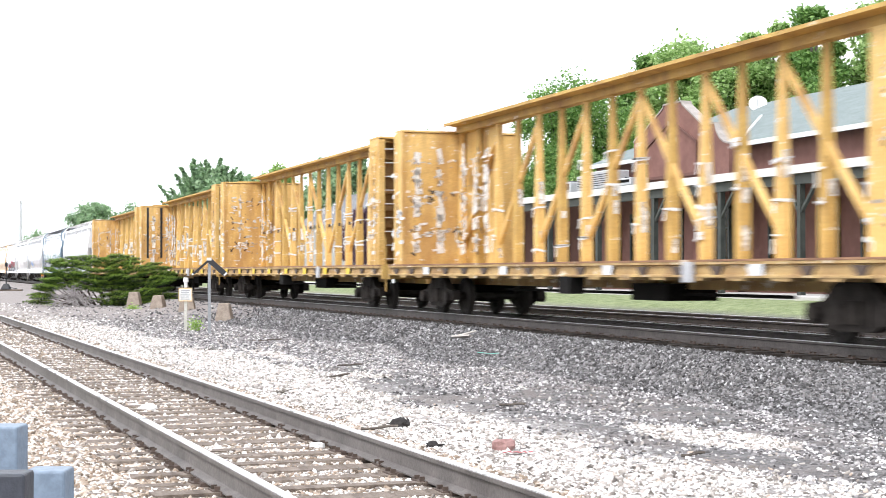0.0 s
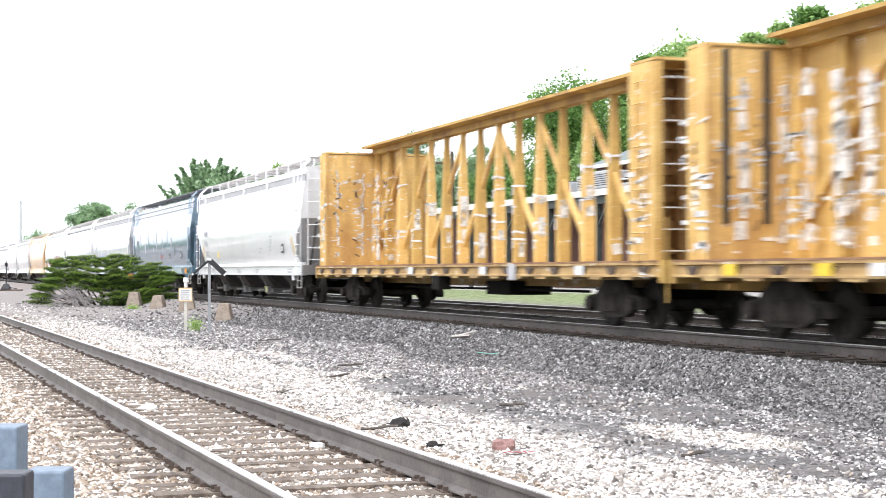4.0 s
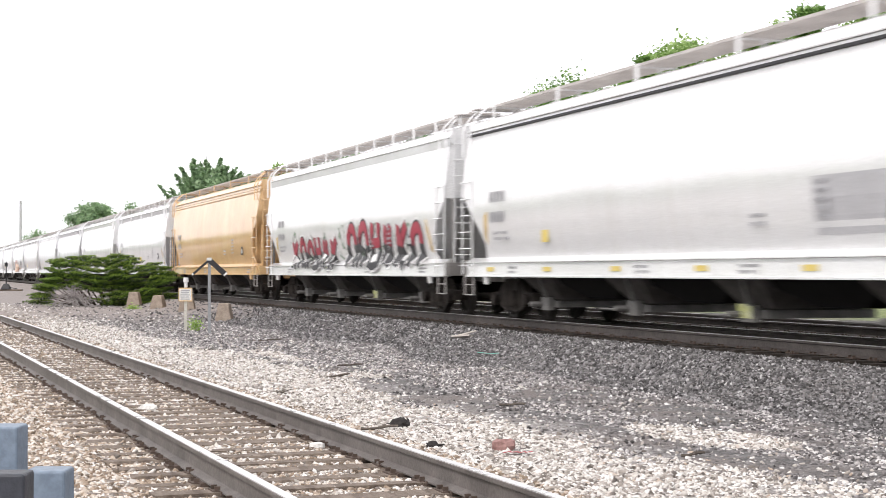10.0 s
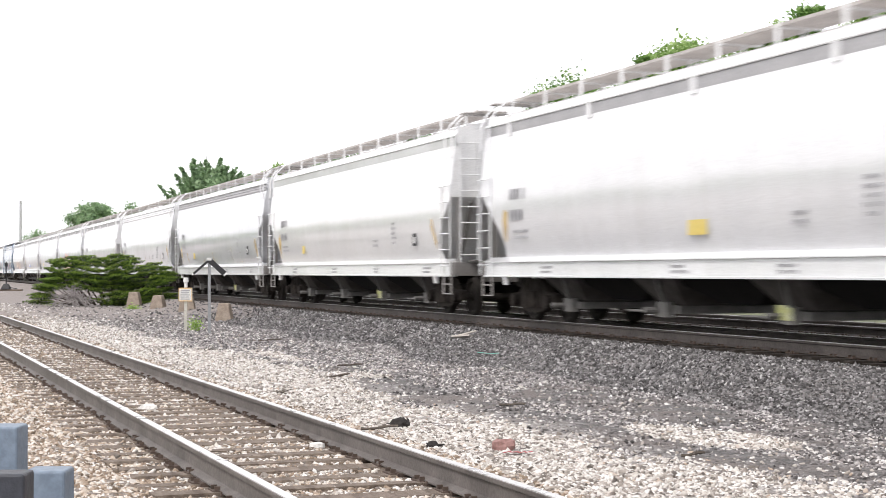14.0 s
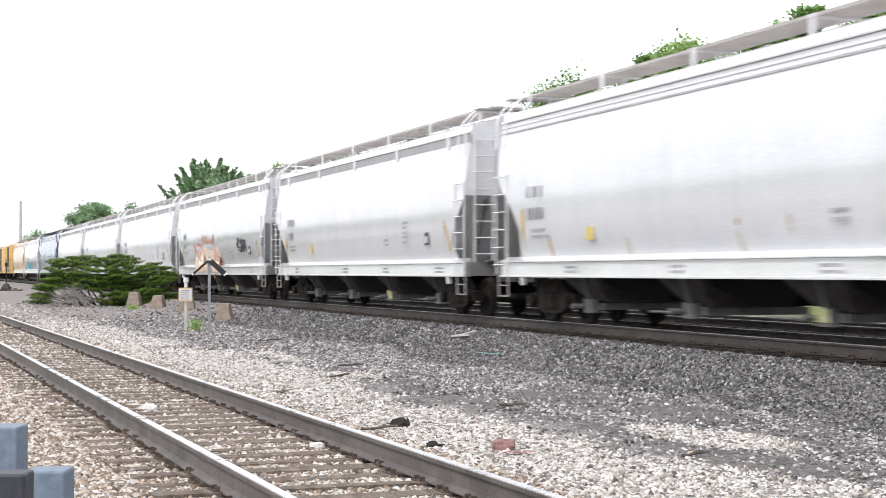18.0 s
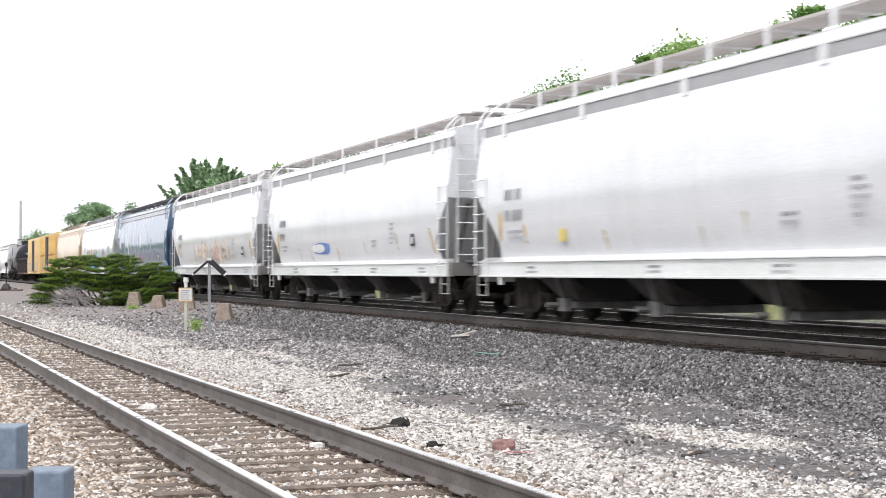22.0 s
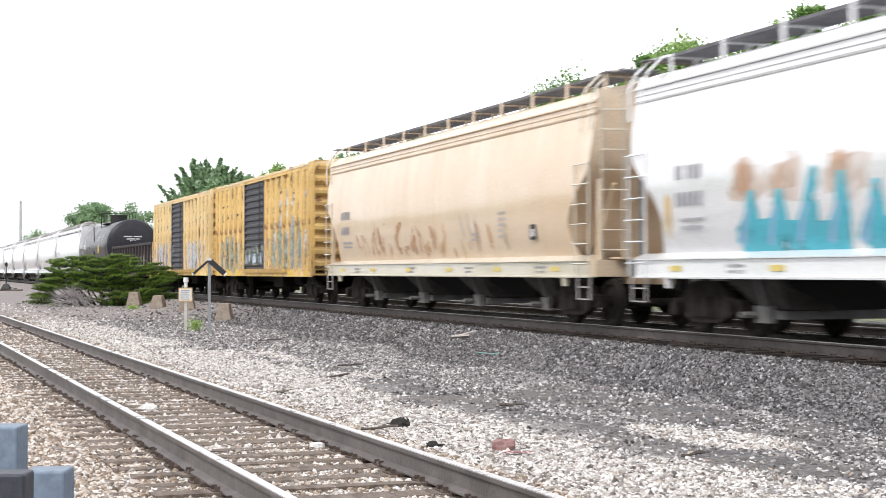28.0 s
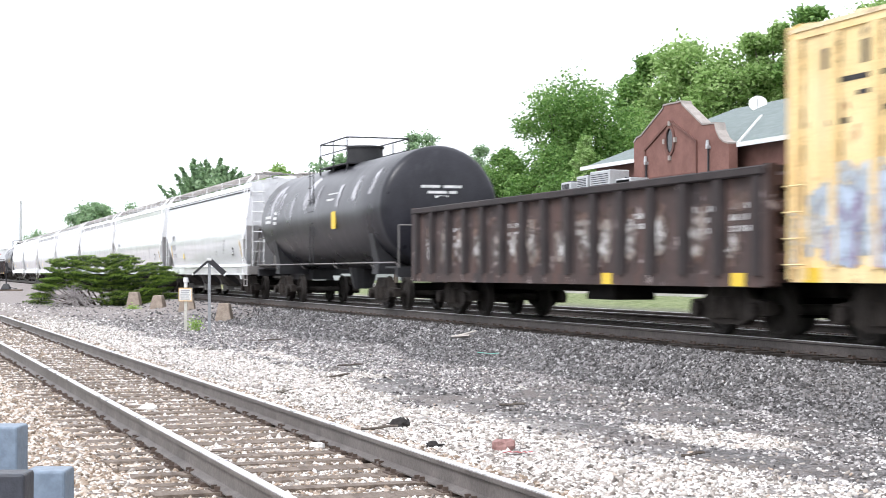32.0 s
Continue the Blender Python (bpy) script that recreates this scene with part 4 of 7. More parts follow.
    add_couplers(car, 11.0)
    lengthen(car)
    CARS.append((car, u))
    return car


# ---- box car ----
BH = 7.75


def bx_sheet(a, b):
    return lambda bm: box(bm, a, b, -1.53, -1.47, 1.0, 4.22)


def bx_floor(bm):
    box(bm, -BH, BH, -1.5, 1.5, 0.96, 1.06)


def bx_plate(z0, z1, y):
    return lambda bm: box(bm, -BH, BH, -y - 0.04, -y + 0.04, z0, z1)


def bx_rib(bm):
    loft(bm, [[(-0.09, -1.53, z), (0.09, -1.53, z), (0.05, -1.62, z), (-0.05, -1.62, z)] for z in (1.04, 4.2)])


DX0, DX1 = -2.0, 1.25


def bx_door(bm):
    prof = [(-1.5, 1.12), (-1.56, 1.12)]
    for k in range(13):
        z = 1.2 + k * 0.23
        prof += [(-1.56, z), (-1.61, z + 0.04), (-1.61, z + 0.11), (-1.56, z + 0.15)]
    prof += [(-1.56, 4.18), (-1.5, 4.18)]
    loft(bm, [[(x, y, z) for y, z in prof] for x in (DX0 + 0.06, DX1 - 0.06)])


def bx_door_post(bm):
    box(bm, -0.035, 0.035, -1.62, -1.5, 1.1, 4.2)


def bx_lock_rod(bm):
    rod(bm, (DX1 - 0.5, -1.66, 1.2), (DX1 - 0.5, -1.66, 4.1), 0.02, 6)


def bx_track(bm):
    box(bm, DX0 - 0.15, DX1 + 3.4, -1.66, -1.58, 0.98, 1.12)


def bx_header(bm):
    box(bm, DX0 - 0.15, DX1 + 3.4, -1.63, -1.56, 4.18, 4.26)


def bx_roof(bm):
    sweep_x(bm, [(-1.58, 4.3), (-1.58, 4.36), (0, 4.56), (1.58, 4.36), (1.58, 4.3)], -BH - 0.02, BH + 0.02)
    for k in range(13):
        x = -7.4 + 1.233 * k
        loft(bm, [[(x - 0.05, -1.57, 4.36), (x + 0.05, -1.57, 4.36), (x + 0.05, 0, 4.56), (x - 0.05, 0, 4.56)], [(x - 0.05, -1.57, 4.4), (x + 0.05, -1.57, 4.4), (x + 0.05, 0, 4.6), (x - 0.05, 0, 4.6)]])


def bx_end(bm):
    prof = [(BH - 0.06, 0.9), (BH, 0.9), (BH, 1.1)]
    for k in range(9):
        z = 1.1 + 0.37 * k
        prof += [(BH + 0.1, z + 0.1), (BH + 0.1, z + 0.2), (BH, z + 0.3), (BH, z + 0.36)]
    prof += [(BH, 4.45), (BH - 0.06, 4.45)]
    loft(bm, [[(x, y, z) for x, z in prof] for y in (-1.47, 1.47)])


def bx_corner(s):
    return lambda bm: box(bm, BH - 0.04, BH + 0.05, s * 1.53 - 0.06, s * 1.53 + 0.06, 0.9, 4.4)


BOX_YELLOW = surface("box_car_yellow", (0.8, 0.58, 0.25), (0.9, 0.73, 0.42), 1.0, 0.6, 0, 0.15, 30, spots=((0.34, 0.17, 0.08), 0.625, 2.4, (1.6, 1, 0.9)), streaks=((0.42, 0.22, 0.09), 0.75))
BOX_OCHRE = surface("box_car_ochre", (0.73, 0.48, 0.15), (0.87, 0.64, 0.28), 1.0, 0.65, 0, 0.15, 30, spots=((0.3, 0.15, 0.07), 0.6, 2.6, (1.6, 1, 0.8)), streaks=((0.34, 0.17, 0.07), 0.95))
# end sheet a browner, darker ochre than the sides; spots and streaks are rust
BOX_END = surface("box_car_end_browner", (0.52, 0.33, 0.11), (0.74, 0.52, 0.2), 1.2, 0.7, 0, 0.2, 30, spots=((0.2, 0.1, 0.05), 0.58, 2.0, (1, 1, 1.6)), streaks=((0.2, 0.1, 0.05), 0.9))
ROOF_PALE = surface("box_car_roof_pale", (0.68, 0.53, 0.3), (0.8, 0.7, 0.48), 1.5, 0.6, 0, 0.1, spots=((0.3, 0.16, 0.09), 0.58, 1.4))
DOOR_BLACK = surface("box_car_door_black", (0.028, 0.029, 0.036), (0.066, 0.068, 0.08), 1.5, 0.6, 0, 0.15, spots=((0.3, 0.32, 0.34), 0.67, 3.0))


# narrow dark brown strips along both edges of a rib
def bx_seam(bm):
    box(bm, 0.088, 0.15, -1.536, -1.53, 1.08, 4.18)
    box(bm, -0.125, -0.088, -1.536, -1.53, 1.08, 4.18)


SEAM_BROWN = sprayed("seam_brown", (0.24, 0.12, 0.06), 0.52)
MIST_SAGE = sprayed("thin_sage_spray", (0.38, 0.44, 0.34), 0.52)
MIST_WHITE = sprayed("thin_pale_spray", (0.68, 0.68, 0.67), 0.46)
MIST_BLUE = sprayed("thin_blue_spray", (0.5, 0.58, 0.68), 0.46)
MIST_MAUVE = sprayed("thin_mauve_spray", (0.46, 0.38, 0.44), 0.52)
MIST_GREEN = sprayed("thin_green_spray", (0.16, 0.26, 0.16), 0.56)


DOT_GREEN = sprayed("spray_grass_green", (0.16, 0.3, 0.17), 0.4)
SKY_FILL = sprayed("spray_powder_blue", (0.5, 0.6, 0.73), 0.44)
TEAL_FILL = sprayed("spray_pale_teal", (0.42, 0.47, 0.37), 0.5)


def bubble_letters(car, seed, x0, x1, z0, z1, n, rim, fill, half):
    """Fat rounded abstract shapes with a darker rim."""
    r = random.Random(seed)
    w, h = (x1 - x0) / n, z1 - z0
    for k in range(n):
        tall, lean = r.uniform(0.8, 1.0), r.uniform(-0.1, 0.25)
        form = r.choice(([(0.2, 0.02)] + ARCH + [(0.8, 0.02)], [(0.3, 0.0), (0.35, 0.5), (0.4, 0.95)], [(0.2, 0.95), (0.25, 0.1), (0.8, 0.12), (0.75, 0.9)]))
        at = lambda p: (x0 + w * (k + 0.12 + 0.76 * p[0]) + lean * h * (p[1] - 0.5), z0 + h * tall * p[1])
        for layer, (material, wide) in enumerate(((rim, 0.62), (fill, 0.5))):
            bm = bmesh.new()
            out = 0.02 + 0.006 * layer
            stroke(bm, [at(p) for p in bend(form)], wide * w, wide * w * 0.85, lambda z: half(z) + out)
            part("spray_paint", bm, material, car)


def box_car(u, style):
    car = thing("box_car", "weathered yellow box car with a ribbed black door and sprayed paint", "freight car", "freight cars of the train")
    coat = BOX_OCHRE if style == 1 else BOX_YELLOW
    put("floor", shared("bx_floor", bx_floor), DARK_STEEL, car)
    for flip in (0, 180):
        for key, a, q in (("bx_sheet_a", -BH, DX0), ("bx_sheet_b", DX1, BH)):
            put("side_sheet", shared(key, bx_sheet(a, q)), coat, car, "", pose(0, 0, 0, 0, 0, flip))
        put("top_plate", shared("bx_top_plate", bx_plate(4.2, 4.34, 1.52)), coat, car, "", pose(0, 0, 0, 0, 0, flip))
        put("side_sill", shared("bx_side_sill", bx_plate(0.86, 1.06, 1.54)), coat, car, "", pose(0, 0, 0, 0, 0, flip))
    for k in range(7):
        put("rib", shared("bx_rib", bx_rib), coat, car, "", pose(-7.6 + 0.92 * k, 0, 0))
        put("rust_seam", shared("bx_seam", bx_seam), SEAM_BROWN, car, "dark brown seam", pose(-7.6 + 0.92 * k, 0, 0))
    for k in range(8):
        put("rib", MESHES["bx_rib"], coat, car, "", pose(1.4 + 0.885 * k, 0, 0))
        put("rust_seam", MESHES["bx_seam"], SEAM_BROWN, car, "dark brown seam", pose(1.4 + 0.885 * k, 0, 0))
    for flip in (0, 180):
        d = put("sliding_door", shared("bx_door", bx_door), DOOR_BLACK, car, "black door with pressed ribs", pose(0, 0, 0, 0, 0, flip))
        put("lock_rod", shared("bx_lock_rod", bx_lock_rod), DOOR_BLACK, d)
        for x in (DX0 + 0.03, DX1 - 0.03):
            put("door_post", shared("bx_door_post", bx_door_post), DOOR_BLACK, d, "", pose(x, 0, 0))
        put("door_track", shared("bx_track", bx_track), LUMBER_BROWN, car, "rusty door rail", pose(0, 0, 0, 0, 0, flip))
        put("door_header", shared("bx_header", bx_header), coat, car, "", pose(0, 0, 0, 0, 0, flip))
    put("roof", shared("bx_roof", bx_roof), ROOF_PALE, car, "pale weathered roof sheet")
    for flip in (0, 180):
        put("end_wall", shared("bx_end", bx_end), BOX_END, car, "browner ribbed pressed end with rust spots", pose(0, 0, 0, 0, 0, flip))
        for s in (-1, 1):
            put("corner_post", shared("bx_corner_%d" % s, bx_corner(s)), coat, car, "", pose(0, 0, 0, 0, 0, flip))
        for s in (-1, 1):
            add_ladder(car, 1.6 if s < 0 else 3.2, 0.42, coat, pose(s * (BH - 0.32), -1.66 if flip == 0 else 1.66, 0.9, 0, 0, flip))
    bm = bmesh.new()
    box(bm, -6.5, 6.5, -0.35, 0.35, 0.65, 1.0)
    box(bm, 0.6, 2.0, -1.1, -0.3, 0.5, 0.95)
    rod(bm, (2.6, -0.7, 0.75), (3.6, -0.7, 0.75), 0.17, 10)
    part("underframe", bm, DARK_STEEL, car)
    for k in range(8):
        put("reflector", shared("box_car_tape", lambda bm: box(bm, -0.2, 0.2, -0.004, 0, -0.1, 0.1)), YELLOW_TAPE, car, "yellow reflective square", pose(-7.2 + 2.05 * k, -1.583, 0.96))
    half = lambda z: 1.535
    # emblem and stencil lines as plain bars
    rnd = random.Random(style)
    for x, z, w, h in ((-7.0, 3.72, 0.28, 0.28), (-6.1, 3.7, 0.3, 0.3), (-5.2, 3.75, 0.1, 0.4), (-4.6, 3.8, 0.1, 0.45), (-6.6, 3.5, 1.1, 0.07), (-6.2, 3.3, 0.5, 0.06), (-5.2, 3.4, 0.4, 0.32), (-4.3, 3.42, 0.36, 0.3), (-3.5, 3.44, 0.34, 0.28), (-6.9, 2.95, 0.5, 0.08), (3.4, 3.6, 0.4, 0.1), (5.2, 3.5, 0.45, 0.08), (5.2, 3.3, 0.4, 0.08)):
        bm = bmesh.new()
        box(bm, x, x + w, -1.536, -1.532, z, z + h)
        part("emblem", bm, DULL_BLACK, car, "black painted bar")
    def scatter(seed, x0, x1, z0, z1, paints, n, big):
        r = random.Random(seed)
        for k in range(n):
            f = r.random() ** 1.6
            bm = bmesh.new()
            out = 0.006 + 0.0012 * k
            w = r.uniform(0.35, 1.0) * big
            h = min(w * r.uniform(0.5, 1.3), 1.5)
            patch(bm, r.uniform(x0, x1), max(z0 + (z1 - z0) * f, 1.06 + h / 2), w, h, lambda q: 1.532 + out, r, r.uniform(-0.5, 0.5), r.uniform(0.5, 1.0), 0.55)
            part("spray_paint", bm, r.choice(paints), car)
    if style == 1:
        scatter(5, -6.9, -2.9, 1.3, 2.1, (MIST_SAGE, MIST_SAGE, MIST_WHITE, MIST_GREEN), 16, 2.0)
        scatter(15, -7.2, -2.5, 1.25, 2.0, (SPRAY_SAGE, MIST_GREEN, SPRAY_WHITE, SPRAY_GREEN, SPRAY_CREAM, SPRAY_GREY), 16, 0.5)
        scatter(6, 2.1, 6.9, 1.3, 2.6, (MIST_SAGE, MIST_SAGE, MIST_WHITE, MIST_GREEN, MIST_BLUE, MIST_SAGE), 24, 2.1)
        scatter(16, 1.7, 7.2, 1.25, 2.3, (SPRAY_SAGE, MIST_GREEN, SPRAY_GREEN, SPRAY_CREAM, SPRAY_WHITE, SPRAY_RUST), 14, 0.45)
        graffiti(car, 5, -1.9, 1.15, 1.2, 2.2, [("spray_paint", MIST_SAGE, 1.3, 0, 0.9), ("spray_paint", MIST_BLUE, 0.9, 0.1, 0.6)], lambda z: 1.615, 3, 0.5, 0.3)
    else:
        scatter(7, -7.0, -3.0, 1.3, 2.2, (MIST_WHITE, MIST_BLUE, MIST_BLUE, MIST_WHITE), 18, 2.0)
        scatter(17, -7.4, -2.6, 1.3, 2.1, (SPRAY_PALE, SPRAY_BLUE, SPRAY_WHITE, MIST_BLUE), 12, 0.4)
        scatter(8, 2.0, 6.4, 1.3, 2.3, (MIST_MAUVE, MIST_BLUE, MIST_WHITE, MIST_MAUVE), 18, 1.9)
        scatter(18, 1.6, 5.6, 1.3, 2.2, (SPRAY_PURPLE, SPRAY_PALE, MIST_MAUVE, SPRAY_RUST), 10, 0.4)
        graffiti(car, 6, -1.8, -1.2, 1.3, 3.0, [("spray_paint", SPRAY_WHITE_THIN, 0.5, 0, 1)], lambda z: 1.615, 1, 0.8, 0.5)
        bubble_letters(car, 3, -6.9, -3.4, 1.1, 2.35, 3, SPRAY_PURPLE, SKY_FILL, lambda z: 1.56)
        bubble_letters(car, 4, 1.7, 5.4, 1.15, 2.35, 4, MIST_MAUVE, SKY_FILL, lambda z: 1.56)
    if style == 2:
        # a green and a pink patch high on the side, rusty runs, red mist beside the door
        for x, z, w, h, material in ((7.25, 3.3, 0.85, 0.4, DOT_GREEN), (7.4, 2.85, 0.6, 0.32, SPRAY_SAGE), (4.0, 3.35, 0.5, 0.65, SPRAY_PALE), (4.9, 2.0, 0.45, 0.3, DOT_GREEN), (5.0, 2.7, 0.25, 0.7, SPRAY_RUST), (1.75, 1.55, 0.5, 0.9, MIST_PINK), (2.9, 1.4, 1.3, 0.45, MIST_PINK), (-2.3, 2.4, 0.5, 1.0, SPRAY_RUST), (-2.6, 3.1, 0.35, 0.5, MIST_WHITE)):
            bm = bmesh.new()
            patch(bm, x, z, w, h, lambda q: 1.575, rnd, rnd.uniform(-0.3, 0.3), 0.8, 0.5)
            part("spray_paint", bm, material, car)
    if style == 1:
        bubble_letters(car, 6, -6.8, -2.6, 1.1, 2.3, 4, MIST_GREEN, TEAL_FILL, lambda z: 1.56)
        bubble_letters(car, 7, 1.8, 6.8, 1.1, 2.4, 5, MIST_GREEN, TEAL_FILL, lambda z: 1.56)
        for s in (-1, 1):
            bm = bmesh.new()
            slab(bm, (4.42, -1.54, 3.1 - 0.28 * s), (4.92, -1.54, 3.1 + 0.28 * s), 0.2, 0.006)
            part("cross_mark", bm, SPRAY_WHITE, car, "white crossed patch")
    for k in range(15):
        x = -7.6 + 0.92 * k if k < 7 else 1.4 + 0.885 * (k - 7)
        top = 1.1 + rnd.uniform(0.5, 1.25)
        bm = bmesh.new()
        box(bm, x - 0.05, x + 0.05, -1.624, -1.619, 1.07, top)
        part("spray_paint", bm, rnd.choice((MIST_SAGE, MIST_WHITE, MIST_SAGE) if style == 1 else (MIST_BLUE, MIST_WHITE, MIST_MAUVE)), car)
    scatter(70 + style, -7.3, 7.2, 1.5, 4.0, (MIST_RUST,), 22, 0.5)
    scatter(60 + style, 1.8, 7.0, 2.6, 3.7, (MIST_WHITE, SPRAY_RUST_DARK, MIST_WHITE), 10, 0.5)
    for x, z, w, h in ((-5.6, 3.05, 0.95, 0.07), (-5.15, 2.85, 0.07, 0.45), (-3.9, 3.1, 0.5, 0.09)):
        bm = bmesh.new()
        box(bm, x, x + w, -1.538, -1.534, z, z + h)
        part("emblem", bm, DULL_BLACK, car, "black painted bar")
    add_trucks(car, (-6.2, 6.2))
    add_couplers(car, BH)
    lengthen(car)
    CARS.append((car, u))
    # rust that has run down from the roof's edge and along the sill
    for k in range(26):
        x = rnd.uniform(-7.8, 8.2)
        if DX0 - 0.3 < x < DX1 + 0.3:
            continue
        l = rnd.uniform(0.2, 0.9)
        z = (4.2 - l / 2) if k % 2 else 1.06 + l / 2
        bm = bmesh.new()
        patch(bm, x, z, rnd.uniform(0.08, 0.25), l, lambda q: 1.57 + 0.0004 * k, rnd, 0, 0.9, 0.5)
        part("rust_streak", bm, SPRAY_RUST_DARK, car, "dark rusty run")


# ---- gondola ----
GH = 8.1


def gd_side(bm):
    box(bm, -GH, GH, -1.49, -1.43, 0.9, 2.5)


def gd_sill(bm):
    box(bm, -GH, GH, -1.55, -1.39, 0.78, 0.98)


def gd_floor(bm):
    box(bm, -GH, GH, -1.43, 1.43, 1.0, 1.08)
    box(bm, -GH, GH, -0.35, 0.35, 0.62, 1.0)
    box(bm, 1.0, 2.2, -1.1, -0.3, 0.5, 1.0)


def gd_rib(bm):
    loft(bm, [[(-0.13, -1.48, z), (0.13, -1.48, z), (0.09, -1.6, z), (-0.09, -1.6, z)] for z in (0.95, 2.42)])


def gd_coping(bm):
    box(bm, -GH - 0.05, GH + 0.05, -1.62, -1.38, 2.4, 2.54)
    bevel(bm, 0.02)


def gd_end(bm):
    prof = [(GH - 0.05, 0.85), (GH, 0.85), (GH, 1.05)]
    for k in range(4):
        z = 1.05 + 0.38 * k
        prof += [(GH + 0.16, z + 0.06), (GH + 0.16, z + 0.2), (GH, z + 0.26), (GH, z + 0.36)]
    prof += [(GH, 2.55), (GH - 0.05, 2.55)]
    loft(bm, [[(x, y, z) for x, z in prof] for y in (-1.43, 1.43)])


def gd_corner(bm):
    box(bm, GH - 0.06, GH + 0.14, -1.57, -1.43, 0.8, 2.56)


GON_RIB = surface("gondola_rib_brown", (0.014, 0.01, 0.011), (0.04, 0.029, 0.029), 1.6, 0.75, 0, 0.25, 25, spots=((0.3, 0.25, 0.23), 0.67, 2.4, (1.2, 1, 0.8)))
GON_BROWN = surface("gondola_brown", (0.024, 0.016, 0.017), (0.085, 0.056, 0.05), 0.9, 0.75, 0, 0.25, 25, spots=((0.3, 0.25, 0.24), 0.6, 2.2, (1.4, 1, 1.2)), streaks=((0.14, 0.065, 0.045), 0.6))


def gondola(u):
    car = thing("gondola_car", "dark brown rusty open gondola with ribbed sides", "freight car", "freight cars of the train")
    put("floor", shared("gd_floor", gd_floor), DARK_STEEL, car)
    for flip in (0, 180):
        put("side_wall", shared("gd_side", gd_side), GON_BROWN, car, "", pose(0, 0, 0, 0, 0, flip))
        put("side_sill", shared("gd_sill", gd_sill), GON_BROWN, car, "", pose(0, 0, 0, 0, 0, flip))
    for k in range(15):
        for flip in (0, 180):
            put("rib", shared("gd_rib", gd_rib), GON_RIB, car, "", pose((-7.9 + 1.129 * k) * (1 if flip == 0 else -1), 0, 0, 0, 0, flip))
    for flip in (0, 180):
        put("coping", shared("gd_coping", gd_coping), GON_RIB, car, "", pose(0, 0, 0, 0, 0, flip))
        put("end_wall", shared("gd_end", gd_end), GON_BROWN, car, "ribbed pressed end", pose(0, 0, 0, 0, 0, flip))
        put("corner_post", shared("gd_corner", gd_corner), GON_BROWN, car, "", pose(0, 0, 0, 0, 0, flip))
        put("corner_post", shared("gd_corner_b", lambda bm: box(bm, GH - 0.06, GH + 0.14, 1.43, 1.57, 0.8, 2.56)), GON_BROWN, car, "", pose(0, 0, 0, 0, 0, flip))
    rnd = random.Random(12)
    bm = bmesh.new()
    for k in (2, 5, 8, 10, 12, 13):
        x = -7.9 + 1.129 * (k + 0.5)
        bar_rows(bm, x - 0.3, rnd.uniform(1.9, 2.1), -1.495, rnd.choice((2, 3)), 0.6, 0.09, 0.08, rnd)
    tagged(part("stencil", bm, WHITE_MARK, car, "worn white stencilled lines"), kind="stuff")
    for k in (9, 13):
        put("reflector", shared("box_car_tape", lambda bm: box(bm, -0.2, 0.2, -0.004, 0, -0.1, 0.1)), YELLOW_TAPE, car, "yellow reflective square", pose(-7.9 + 1.129 * (k + 0.5), -1.553, 0.89))
    graffiti(car, 21, -7.6, 7.6, 1.0, 2.2, [("spray_paint", SPRAY_RUST_DARK, 0.8, 0, 1.1), ("spray_paint", SPRAY_DUST, 0.55, 0.1, 0.9), ("spray_paint", SPRAY_WHITE_THIN, 0.4, 0.2, 0.8)], lambda z: 1.492, 14, 0.5, 0.4)
    add_trucks(car, (-6.3, 6.3))
    add_couplers(car, GH)
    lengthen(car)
    CARS.append((car, u))


# ---- tank car ----
def tk_shell(bm):
    n, R, zc = 40, 1.62, 2.72
    head = [(7.62, 0.05), (7.61, 0.5), (7.57, 0.95), (7.5, 1.3), (7.43, 1.48), (7.35, 1.585), (7.25, R)]
    prof = [(-x, r) for x, r in head] + [(-7.25 + 14.5 * k / 6, R) for k in range(1, 6)] + head[::-1]
    loft(bm, [[(x, r * math.cos(k * math.tau / n), zc + r * math.sin(k * math.tau / n)) for k in range(n)] for x, r in prof])


def tk_draft_sill(bm):
    box(bm, 5.0, 8.5, -0.35, 0.35, 0.75, 1.1)


def tk_saddle(bm):
    loft(bm, [[(5.9 - w, -y, z), (5.9 + w, -y, z), (5.9 + w, y, z), (5.9 - w, y, z)] for w, y, z in ((0.3, 1.35, 0.95), (0.28, 1.32, 1.3), (0.2, 1.5, 2.2))])


def tk_end_deck(bm):
    box(bm, 7.4, 8.4, -1.5, 1.5, 1.1, 1.15)
    box(bm, 8.25, 8.45, -1.5, 1.5, 0.88, 1.12)


def tk_valve(bm):
    rod(bm, (0, 0, 0.5), (0, 0, 1.15), 0.3, 12, 0.45)


def tk_rails(bm):
    for s in (-1, 1):
        rod(bm, (-8.3, s * 1.52, 1.25), (8.3, s * 1.52, 1.25), 0.022, 5)
        for x in (-8.3, -5.9, -2, 2, 5.9, 8.3):
            rod(bm, (x, s * 1.52, 1.25), (x, s * 1.35, 1.1), 0.02, 5)
    for e in (-1, 1):
        for s in (-1, 1):
            rod(bm, (e * 8.4, s * 1.45, 1.1), (e * 8.4, s * 1.45, 2.2), 0.022, 5)
        rod(bm, (e * 8.4, -1.45, 2.2), (e * 8.4, 1.45, 2.2), 0.022, 5)


def tk_dome(bm):
    rod(bm, (0.2, 0, 4.2), (0.2, 0, 4.78), 0.55, 20)
    rod(bm, (0.2, 0, 4.78), (0.2, 0, 4.84), 0.6, 20)


